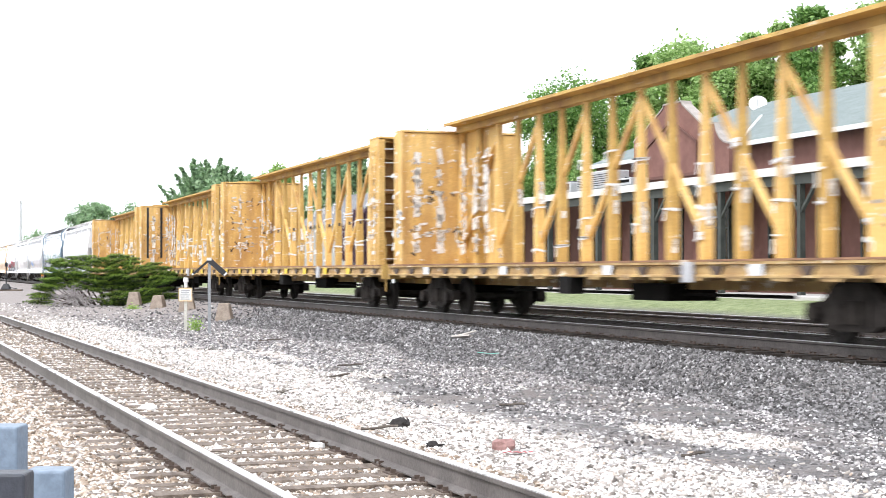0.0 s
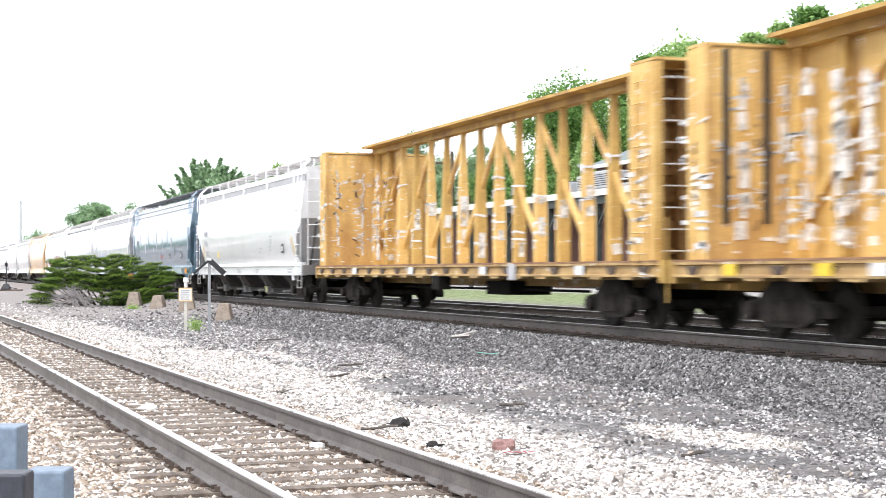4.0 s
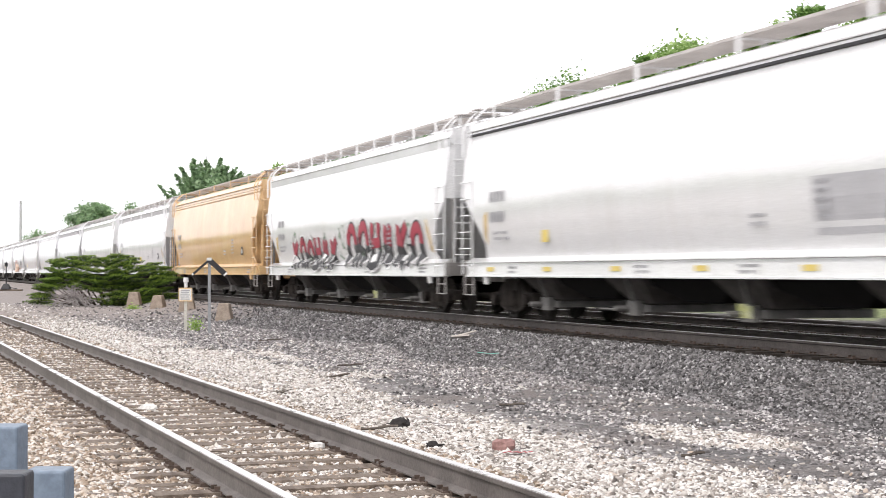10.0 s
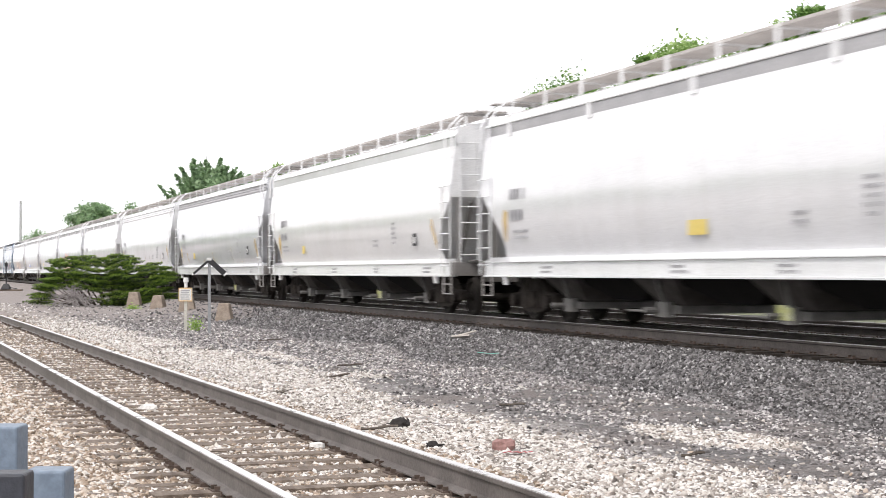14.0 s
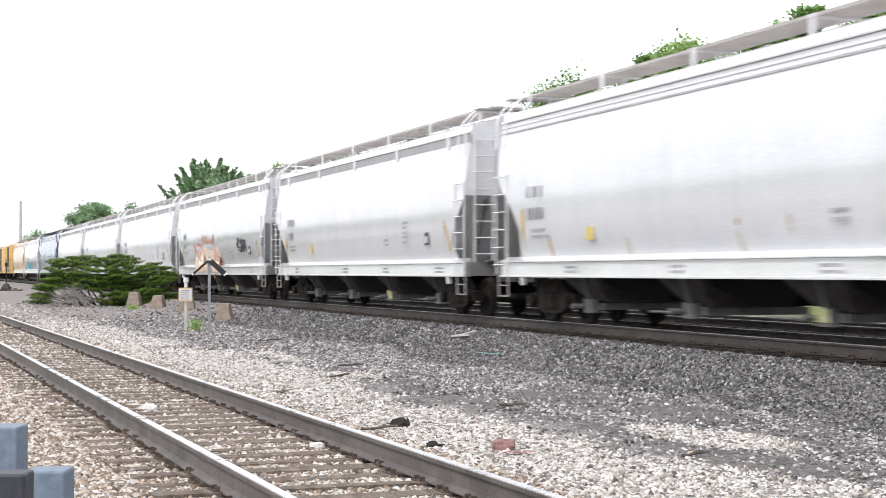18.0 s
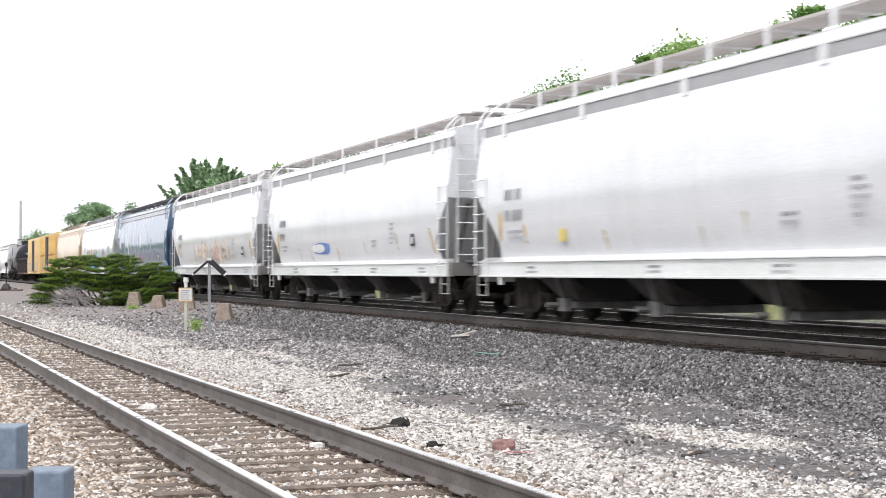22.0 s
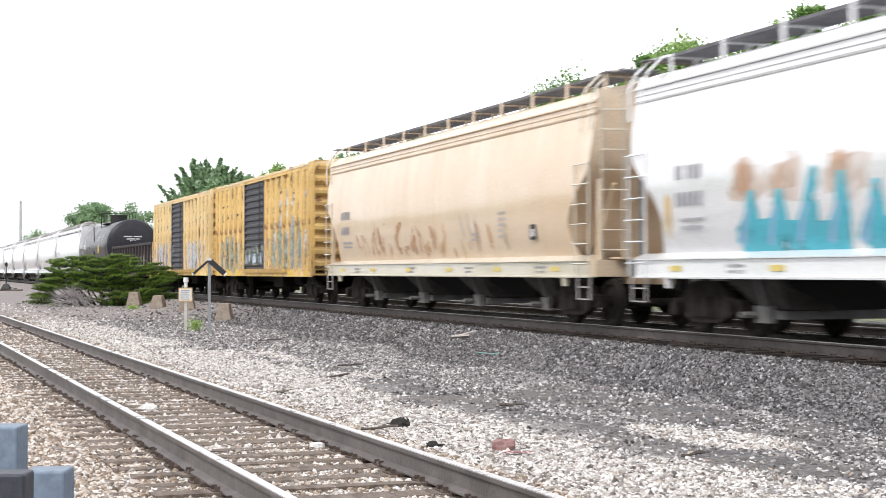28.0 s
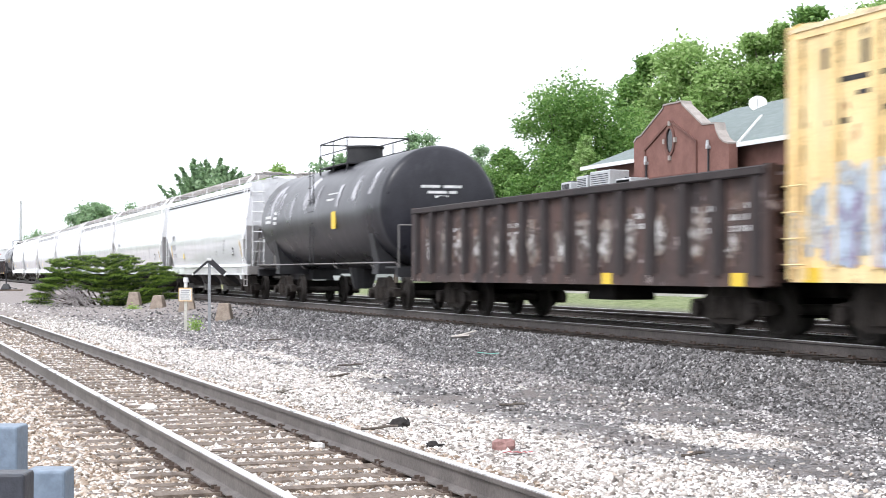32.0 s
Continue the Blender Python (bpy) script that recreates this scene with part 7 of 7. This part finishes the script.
    box(bm, -40.5, -39.2, Y0 + 3.6, Y0 + 4.6, 7.3, 9.7)
    box(bm, -40.6, -39.1, Y0 + 3.5, Y0 + 4.7, 9.6, 9.8)
    part("chimney", bm, BRICK, roof, "brick chimney")
    # low wing behind the long canopy
    bm = bmesh.new()
    box(bm, -86, -62.85, Y0 + 0.4, Y0 + 5, 0, 4.75)
    w = part("wing", bm, BRICK_DARK, t, "low dark brick wing")
    bm = bmesh.new()
    box(bm, -86.2, -62.82, Y0 + 0.2, Y0 + 5.2, 4.75, 4.9)
    part("wing_roof", bm, SLATE, w)
    for k in range(8):
        bm = bmesh.new()
        box(bm, -85 + 2.8 * k, -83.4 + 2.8 * k, Y0 + 0.34, Y0 + 0.38, 0.7 if k % 3 else 1.5, 3.5)
        part("wing_window", bm, DARK_GLASS, w, "dark tall window")
    # openings under the canopy
    rnd = random.Random(2)
    x = -61.5
    while x < -18:
        w = rnd.choice((1.3, 1.6, 2.2))
        z0 = rnd.choice((0.9, 1.7))
        bm = bmesh.new()
        for q in (x, x + w - 0.1):
            box(bm, q, q + 0.1, Y0 - 0.1 - 0.8 * (-57.3 < x + w and x < -49.4), Y0 + 0.02, z0, 3.75)
        box(bm, x, x + w, Y0 - 0.1 - 0.8 * (-57.3 < x + w and x < -49.4), Y0 + 0.02, 3.65, 3.8)
        box(bm, x, x + w, Y0 - 0.09 - 0.8 * (-57.3 < x + w and x < -49.4), Y0 + 0.02, 2.95, 3.02)
        f = part("window" if z0 else "door", bm, GREEN_TRIM, t, "tall dark opening with painted frame")
        bm = bmesh.new()
        yy = Y0 - 0.04 - 0.83 * (-57.3 < x + w and x < -49.4)
        box(bm, x + 0.1, x + w - 0.1, yy, yy + 0.02, z0, 3.65)
        part("pane", bm, DARK_GLASS, f)
        x += w + rnd.uniform(0.9, 1.6)
    # canopy along the platform
    bm = bmesh.new()
    loft(bm, [[(x, 12.6, 4.45), (x, 12.6, 4.6), (x, Y0, 5.0), (x, Y0, 4.85)] for x in (-84, -15)])
    c = part("canopy", bm, SLATE, t, "long platform canopy")
    bm = bmesh.new()
    box(bm, -84.1, -14.9, 12.5, 12.58, 4.42, 4.68)
    part("fascia", bm, WHITE_TRIM, c, "white canopy edge")
    bm = bmesh.new()
    box(bm, -84, -15, 12.65, 12.8, 4.1, 4.42)
    part("beam", bm, GREEN_TRIM, c, "dark green beam")
    for x in range(-82, -15, 5):
        bm = bmesh.new()
        box(bm, x - 0.1, x + 0.1, 12.68, 12.86, 0.0, 4.15)
        slab(bm, (x, 12.76, 3.2), (x + 0.9, 12.76, 4.1), 0.1, 0.1)
        slab(bm, (x, 12.76, 3.2), (x - 0.9, 12.76, 4.1), 0.1, 0.1)
        part("canopy_post", bm, GREEN_TRIM, c)


depot()


def platform():
    bm = bmesh.new()
    box(bm, -130, -5, 10.7, 15.0, 0.3, 0.80)
    box(bm, -130, -5, 10.55, 10.72, 0.3, 0.805)
    tagged(put("platform", finish(bm), surface("pale_concrete", (0.5, 0.48, 0.46), (0.66, 0.64, 0.62), 0.8, 0.85, 0, 0.1)), "pale concrete station platform along the grass bank", "platform", kind="structure")
    # air-conditioning units on the canopy
    for x, w, h, d in ((-62.0, 1.0, 0.45, 0.8), (-60.3, 1.1, 0.62, 0.8), (-58.4, 1.9, 0.72, 0.9), (-56.3, 1.4, 0.3, 0.8)):
        t = thing("air_conditioner", "grey boxed air-conditioning unit on the canopy roof", "air conditioner", "units on the canopy", pose(x, 13.9, 4.93))
        bm = bmesh.new()
        box(bm, -w / 2, w / 2, -d / 2, d / 2, 0, h)
        bevel(bm, 0.03)
        part("case", bm, GALV_PALE, t)
        bm = bmesh.new()
        for k in range(6):
            box(bm, -w / 2 + 0.12, w / 2 - 0.12, -d / 2 - 0.012, -d / 2 + 0.01, 0.12 + k * (h - 0.2) / 6, 0.15 + k * (h - 0.2) / 6)
        part("grille", bm, DULL_BLACK, t)
        bm = bmesh.new()
        rod(bm, (0, 0, h), (0, 0, h + 0.05), min(w, d) * 0.36, 16)
        part("fan_cover", bm, DULL_BLACK, t)
    t = thing("satellite_dish", "pale grey satellite dish on the slate roof", "satellite dish", "", pose(-56.0, 19.4, 8.0))
    bm = bmesh.new()
    prof = [(0.02, 0.0), (0.3, 0.04), (0.55, 0.12), (0.75, 0.24)]
    m = pose(0, 0, 0.3, 62, 0, 60) @ Matrix.Scale(0.5, 4)
    loft(bm, [[m @ Vector((r * math.cos(a * math.tau / 20), r * math.sin(a * math.tau / 20), z)) for a in range(20)] for r, z in prof + [(r, z + 0.03) for r, z in prof[::-1]]])
    part("dish", bm, WHITE_TRIM, t, "", True)
    bm = bmesh.new()
    rod(bm, (0, 0, -0.35), (0, 0, 0.3), 0.04, 8)
    rod(bm, m @ Vector((0, -0.7, 0.2)), m @ Vector((0, 0, 0.85)), 0.02, 5)
    part("mount", bm, GALV_PALE, t)

platform()

# ---- by the siding ----
CONCRETE = surface("brown_concrete", (0.24, 0.19, 0.15), (0.36, 0.3, 0.25), 5, 0.9, 0, 0.4)
GALV = surface("galvanised_post", (0.26, 0.27, 0.28), (0.36, 0.37, 0.38), 6, 0.55, 0.5)


def pillar(x, y, h, w, turn):
    bm = bmesh.new()
    loft(bm, [[(sx * q, sy * q, z) for sx, sy in ((-1, -1), (1, -1), (1, 1), (-1, 1))] for q, z in ((w, -0.1), (w * 0.97, 0.05), (w * 0.66, h - 0.04), (w * 0.6, h))])
    bevel(bm, 0.02)
    ob = put("concrete_pillar", finish(bm), CONCRETE, None, "", pose(x, y, float(lie(x, y)), 0, 0, turn))
    tagged(ob, "stubby tapered brown concrete pillar standing in gravel", "pillar", "concrete pillars beside the track")


for x, y, h, w, r in ((-70.5, -3.73, 0.62, 0.31, 70), (-64.7, -3.52, 0.52, 0.28, 62), (-58.9, -3.3, 0.6, 0.31, 75), (-48.8, -3.81, 0.54, 0.26, 68)):
    pillar(x, y, h, w, r)


def small_sign():
    t = thing("warning_sign", "small white sign with orange border on a weathered post", "sign", "", pose(-41.4, -6.25, -0.03, 0, 0, 71))
    bm = bmesh.new()
    box(bm, -0.035, 0.035, -0.035, 0.035, 0, 1.15)
    part("post", bm, surface("pale_wood", (0.46, 0.44, 0.4), (0.62, 0.6, 0.55), 6, 0.9), t, "pale wooden post")
    bm = bmesh.new()
    box(bm, -0.18, 0.18, -0.07, -0.045, 0.77, 1.13)
    b = part("board", bm, WHITE_TRIM, t, "white board")
    bm = bmesh.new()
    for x0, x1, z0, z1 in ((-0.18, 0.18, 1.1, 1.13), (-0.18, 0.18, 0.77, 0.795), (-0.18, -0.16, 0.795, 1.1), (0.16, 0.18, 0.795, 1.1)):
        box(bm, x0, x1, -0.074, -0.07, z0, z1)
    part("border", bm, surface("sign_orange", (0.72, 0.47, 0.2), (0.8, 0.58, 0.3), 5, 0.6), b, "thin orange border")
    bm = bmesh.new()
    for k in range(5):
        box(bm, -0.12, 0.12 - 0.03 * (k % 2), -0.074, -0.07, 1.04 - 0.055 * k, 1.06 - 0.055 * k)
    part("lettering", bm, SPRAY_GREY, b, "worn grey lines")
    bm = bmesh.new()
    rod(bm, (0, 0, 1.15), (0, 0, 1.28), 0.045, 8)
    rod(bm, (0, 0, 1.28), (0, 0, 1.4), 0.075, 12, 0.06)
    part("cap", bm, WHITE_TRIM, t, "white rounded cap")


small_sign()


def chevron_post():
    t = thing("chevron_marker", "dark inverted-V marker boards on a thin grey metal post", "marker post", "", pose(-38.6, -6.13, -0.03, 0, 0, 71))
    bm = bmesh.new()
    box(bm, -0.035, 0.035, -0.02, 0.02, 0, 1.87)
    part("post", bm, GALV, t, "grey steel post")
    for s, wide in ((-1, 0.055), (1, 0.13)):
        bm = bmesh.new()
        slab(bm, (-0.02 * s, -0.04, 1.86), (s * 0.4, -0.04, 1.49), wide, 0.03)
        b = part("board", bm, DULL_BLACK, t, "black slanting board")
        bm = bmesh.new()
        slab(bm, (s * 0.39, -0.06, 1.505), (s * 0.42, -0.06, 1.475), wide * 0.8, 0.012)
        part("tip", bm, WHITE_TRIM, b, "white tip")
    bm = bmesh.new()
    box(bm, -0.06, 0.06, -0.06, -0.02, 1.83, 1.9)
    part("cap", bm, WHITE_TRIM, t, "pale metal cap")


chevron_post()

# posts of a fence close by
POST_PAINT = surface("blue_grey_post_paint", (0.14, 0.19, 0.26), (0.21, 0.265, 0.335), 4, 0.5)
POST_DARK = surface("dark_slate_post_paint", (0.03, 0.033, 0.045), (0.05, 0.055, 0.07), 4, 0.5)


def fence_post(x, y, h, w, material, label):
    bm = bmesh.new()
    box(bm, -w / 2, w / 2, -w / 2, w / 2, -0.1, h)
    bevel(bm, 0.006, 2)
    tagged(put("fence_post", finish(bm), material, None, "", pose(x, y, 0, 0, 0, 71)), label, "post", "square posts close to the siding")


fence_post(-4.36, -12.87, 1.10, 0.11, POST_PAINT, "blue-grey painted square metal post by the gravel")
fence_post(-3.5, -12.9, 1.08, 0.085, POST_DARK, "dark slate square metal post by the gravel")
fence_post(-3.9, -12.785, 1.035, 0.1, POST_PAINT, "short blue-grey painted square metal post by the gravel")

# poles
def utility_pole(x, y, top, arms):
    z0 = float(lie(x, y))
    t = thing("utility_pole", "tall weathered utility pole" if arms else "tall pale grey metal mast", "utility pole", "poles along the line", pose(x, y, z0))
    bm = bmesh.new()
    rod(bm, (0, 0, -0.3), (0, 0, top - z0), 0.17 if arms else 0.32, 8, 0.11 if arms else 0.22)
    part("pole", bm, BARK if arms else GALV_PALE, t)
    for k in range(arms):
        bm = bmesh.new()
        box(bm, -0.06, 0.06, -1.2, 1.2, top - z0 - 0.9 - 0.7 * k, top - z0 - 0.78 - 0.7 * k)
        part("cross_arm", bm, BARK, t)


utility_pole(-320.3, 7.1, 15.7, 0)
utility_pole(-103.9, 22.8, 10.0, 1)


# ---- scraps on the ground ----
def scrap(name, label, category, x, y, bm, material, turn=0.0, lift=0.0):
    tagged(put(name, finish(bm), material, None, "", pose(x, y, float(lie(x, y)) + lift, 0, 0, turn)), label, category)


def lump(bm, w, d, h, seed, flat=0.9):
    r = random.Random(seed)
    rings = []
    for f, z in ((0.9, -0.02), (1.0, h * 0.35), (flat, h * 0.8), (flat * 0.55, h)):
        rings.append([(f * w / 2 * math.cos(k * math.tau / 9) * r.uniform(0.8, 1.1), f * d / 2 * math.sin(k * math.tau / 9) * r.uniform(0.8, 1.1), z + r.uniform(-0.1, 0.1) * h) for k in range(9)])
    loft(bm, rings)


RED_STONE = surface("dusty_red_stone", (0.26, 0.14, 0.13), (0.36, 0.22, 0.2), 8, 0.9, 0, 0.4)
RED_PAINT = surface("faded_red_plastic", (0.5, 0.1, 0.12), (0.6, 0.2, 0.2), 8, 0.6)
BLACK_RAG = surface("black_rubber", (0.015, 0.013, 0.013), (0.04, 0.035, 0.033), 8, 0.85, 0, 0.4)
TEAL = surface("teal_strap", (0.15, 0.5, 0.42), (0.25, 0.6, 0.5), 8, 0.6)
WHITE_STONE = surface("white_stone", (0.66, 0.64, 0.62), (0.8, 0.79, 0.77), 8, 0.9, 0, 0.4)
BLEACHED_BOARD = surface("bleached_board", (0.42, 0.38, 0.35), (0.6, 0.56, 0.52), 8, 0.9, 0, 0.4)
OLD_STICK = surface("old_stick", (0.07, 0.055, 0.045), (0.14, 0.12, 0.1), 8, 0.95, 0, 0.4)

bm = bmesh.new()
lump(bm, 0.22, 0.16, 0.09, 3)
scrap("red_stone", "broken dusty red paving stone lying on pale gravel", "stone", -12.62, -8.27, bm, RED_STONE, 70, 0.01)
bm = bmesh.new()
for k in range(4):
    a = (-0.12 + 0.06 * k, 0.02 * math.sin(k * 2.2), 0.012)
    b = (-0.06 + 0.06 * k, 0.02 * math.sin((k + 1) * 2.2), 0.02)
    slab(bm, a, b, 0.035, 0.006, (0, 0.2, 1))
scrap("red_strip", "torn faded red plastic strip on pale gravel", "litter", -12.25, -8.28, bm, RED_PAINT, 70, 0.015)
for x, y, w, s in ((-14.85, -8.52, 0.2, 5), (-13.05, -8.77, 0.12, 6)):
    bm = bmesh.new()
    lump(bm, w, w * 0.6, w * 0.42, s, 0.7)
    for k in range(5):
        r = random.Random(s * 10 + k)
        slab(bm, (r.uniform(-0.5, 0.5) * w, r.uniform(-0.3, 0.3) * w, 0.02), (r.uniform(-0.9, 0.9) * w, r.uniform(-0.6, 0.6) * w, r.uniform(0.02, 0.4) * w), 0.03, 0.01, (0.2, 0.3, 1))
    scrap("rubber_scrap", "crumpled black rubber scrap on pale gravel", "litter", x, y, bm, BLACK_RAG, 70, 0.012)
bm = bmesh.new()
pts = [(-0.24, 0.0, 0.03), (-0.1, 0.03, 0.02), (0.04, 0.01, 0.015), (0.1, -0.05, 0.02), (0.2, -0.02, 0.03)]
for a, b in zip(pts, pts[1:]):
    slab(bm, a, b, 0.03, 0.008, (0, 0.3, 1))
scrap("teal_strap", "twisted teal plastic strap on dark ballast", "litter", -25.5, -3.6, bm, TEAL, 40, 0.05)
bm = bmesh.new()
slab(bm, (-0.24, 0.0, 0.03), (0.2, 0.02, 0.06), 0.11, 0.03, (0, 0.3, 1))
rod(bm, (-0.1, 0.0, 0.05), (0.3, 0.06, 0.16), 0.03, 5, 0.015)
scrap("pale_debris", "bleached splintered board fragment on dark ballast", "litter", -28.9, -2.9, bm, BLEACHED_BOARD, 30, 0.05)
bm = bmesh.new()
lump(bm, 0.2, 0.15, 0.11, 13)
scrap("white_rock", "single white rock on dark ballast by the rail", "stone", -49.40, -0.53, bm, WHITE_STONE, 30, 0.0)
for x, y, w, s in ((-17.6, -10.6, 0.22, 21), (-13.4, -9.73, 0.16, 22), (-26.0, -11.3, 0.16, 23), (-11.0, -9.62, 0.1, 24), (-15.6, -9.45, 0.1, 25)):
    bm = bmesh.new()
    lump(bm, w, w * 0.6, w * 0.35, s)
    scrap("white_rock", "flat white limestone rock between the siding's rails", "stone", x, y, bm, WHITE_STONE, 70, 0.0)
for x, y, l, a, s in ((-19.4, -8.65, 0.32, 20, 31), (-14.6, -8.8, 0.35, 75, 32), (-24.5, -6.4, 0.4, 60, 33), (-34.0, -5.6, 0.5, 80, 34), (-21.8, -7.3, 0.36, 50, 35), (-43.3, -10.5, 0.5, 60, 36), (-11.6, -6.98, 0.2, 70, 37), (-30.5, -7.6, 0.45, 75, 38), (-16.7, -6.6, 0.3, 66, 39)):
    r = random.Random(s)
    bm = bmesh.new()
    p = Vector((-l / 2, 0, 0.015))
    for k in range(4):
        q = p + Vector((l / 4, r.uniform(-0.04, 0.04), r.uniform(-0.008, 0.02)))
        rod(bm, p, q, 0.016, 5, 0.012)
        p = q
    rod(bm, (0, 0, 0.02), (l * 0.2, 0.09, 0.05), 0.01, 4, 0.005)
    scrap("stick", "dark broken stick lying in the gravel", "stick", x, y, bm, OLD_STICK, a, 0.012)

# weeds at the sign's foot
g = np.random.default_rng(77)
t = thing("weed", "small tuft of light green weeds at the sign post", "plant", "", pose(-41.1, -6.05, -0.03))
n = 260
q = g.normal(0, 1, (n, 3)) * [0.09, 0.09, 0.1] + [0, 0, 0.12]
q[:, 2] = np.abs(q[:, 2])
put("foliage", leaf_mesh("weed_foliage", q, 0.035, g), LEAVES[3], t)
for x, y, w in ((-66.0, -4.4, 0.3), (-75.0, -7.0, 0.35), (-33.0, -12.0, 0.2)):
    t = thing("weed", "low tuft of green weeds in gravel", "plant", "", pose(x, y, -0.03))
    q = g.normal(0, 1, (260, 3)) * [w * 0.5, w * 0.5, 0.05] + [0, 0, 0.06]
    put("foliage", leaf_mesh("weed_foliage", q, 0.035, g), LEAVES[3], t)

# switch stand beside the siding's far end
t = thing("switch_stand", "dark iron switch stand with a tall target mast", "switch stand", "", pose(-132.7, -5.85, -0.03, 0, 0, 70))
bm = bmesh.new()
box(bm, -1.3, 1.3, -0.25, 0.25, 0.0, 0.14)
box(bm, -1.3, -0.9, -0.5, 0.5, 0.0, 0.18)
part("tie_base", bm, TIE_WOOD, t, "dark timber base")
bm = bmesh.new()
loft(bm, [[(sx * w, sy * w, z) for sx, sy in ((-1, -1), (1, -1), (1, 1), (-1, 1))] for w, z in ((0.35, 0.14), (0.28, 0.35), (0.15, 0.6))])
part("stand", bm, DULL_BLACK, t)
bm = bmesh.new()
rod(bm, (0, 0, 0.6), (0, 0, 2.4), 0.045, 8)
part("mast", bm, DULL_BLACK, t)
bm = bmesh.new()
box(bm, -0.12, 0.12, -0.02, 0.02, 2.0, 2.3)
part("target", bm, DULL_BLACK, t)
bm = bmesh.new()
rod(bm, (0.2, -0.1, 0.3), (1.0, -0.3, 0.2), 0.03, 6)
part("lever", bm, DULL_BLACK, t)

# ---- houses beyond the trees ----
def house(x, y, w, d, eave, ridge, wall, label, turn):
    z0 = float(lie(x, y))
    t = thing("house", label, "house", "houses beyond the line", pose(x, y, z0, 0, 0, turn))
    bm = bmesh.new()
    loft(bm, [[(sx * w / 2, sy * d / 2, z) for sx, sy in ((-1, -1), (1, -1), (1, 1), (-1, 1))] for z in (-0.2, eave)])
    for s in (-1, 1):
        bm.faces.new([bm.verts.new(p) for p in ((s * w / 2, -d / 2, eave), (s * w / 2, d / 2, eave), (s * w / 2, 0, ridge))])
    part("wall", bm, wall, t)
    bm = bmesh.new()
    for s in (-1, 1):
        v = [(-w / 2 - 0.4, s * (d / 2 + 0.4), eave - 0.25), (w / 2 + 0.4, s * (d / 2 + 0.4), eave - 0.25), (w / 2 + 0.4, 0, ridge), (-w / 2 - 0.4, 0, ridge)]
        loft(bm, [v, [(a, b, c + 0.14) for a, b, c in v]])
    part("roof", bm, SHINGLE, t, "grey shingled roof")
    for k in range(3):
        bm = bmesh.new()
        box(bm, w / 2 + 0.005, w / 2 + 0.05, -d / 2 + d * (k + 0.5) / 3 - 0.5, -d / 2 + d * (k + 0.5) / 3 + 0.5, eave * 0.45, eave * 0.85)
        f = part("window", bm, WHITE_TRIM, t, "white framed window")
        bm = bmesh.new()
        box(bm, w / 2 + 0.05, w / 2 + 0.056, -d / 2 + d * (k + 0.5) / 3 - 0.4, -d / 2 + d * (k + 0.5) / 3 + 0.4, eave * 0.49, eave * 0.81)
        part("pane", bm, DARK_GLASS, f)


SHINGLE = surface("grey_shingle", (0.16, 0.16, 0.17), (0.24, 0.24, 0.25), 2, 0.85, 0, 0.3, 12)
SIDING_WHITE = surface("white_siding", (0.6, 0.6, 0.6), (0.74, 0.74, 0.73), 1.5, 0.7)
SIDING_GREY = surface("grey_siding", (0.34, 0.35, 0.37), (0.44, 0.45, 0.47), 1.5, 0.7)
house(-140, 26.5, 9, 8, 5.2, 7.9, SIDING_GREY, "grey house with shingled gable roof among the trees", 15)
house(-150, 19.5, 8, 6, 5.0, 7.2, SIDING_WHITE, "small white gabled house among the trees", 0)

# unseen trees behind the camera, added for the dark reflection low on the cars
def tree_line():
    g = np.random.default_rng(31)
    pts = []
    for k in range(90):
        x, top = 70 - 9.5 * k + g.uniform(-3, 3), g.uniform(5, 8.5)
        d = g.normal(0, 1, (260, 3))
        d /= np.linalg.norm(d, axis=1)[:, None]
        pts.append(d * g.uniform(0.6, 1.0, (260, 1)) * [6.5, 4.0, top * 0.5] + [x, -62 + g.uniform(-5, 5), top * 0.5])
    tagged(put("tree_line", leaf_mesh("tree_line", np.concatenate(pts), 1.3, g), LEAVES[0]), "long unseen row of leafy trees, added for reflections", "trees", kind="stuff")


tree_line()

# purple-leaved shrub
LEAVES.append(leaf_material("leaf_purple", (0.08, 0.045, 0.07), (0.15, 0.09, 0.14), (0.24, 0.16, 0.22)))
tree(-95.0, 13.6, 5.4, 1.3, 1.0, 4, 91)

motions()
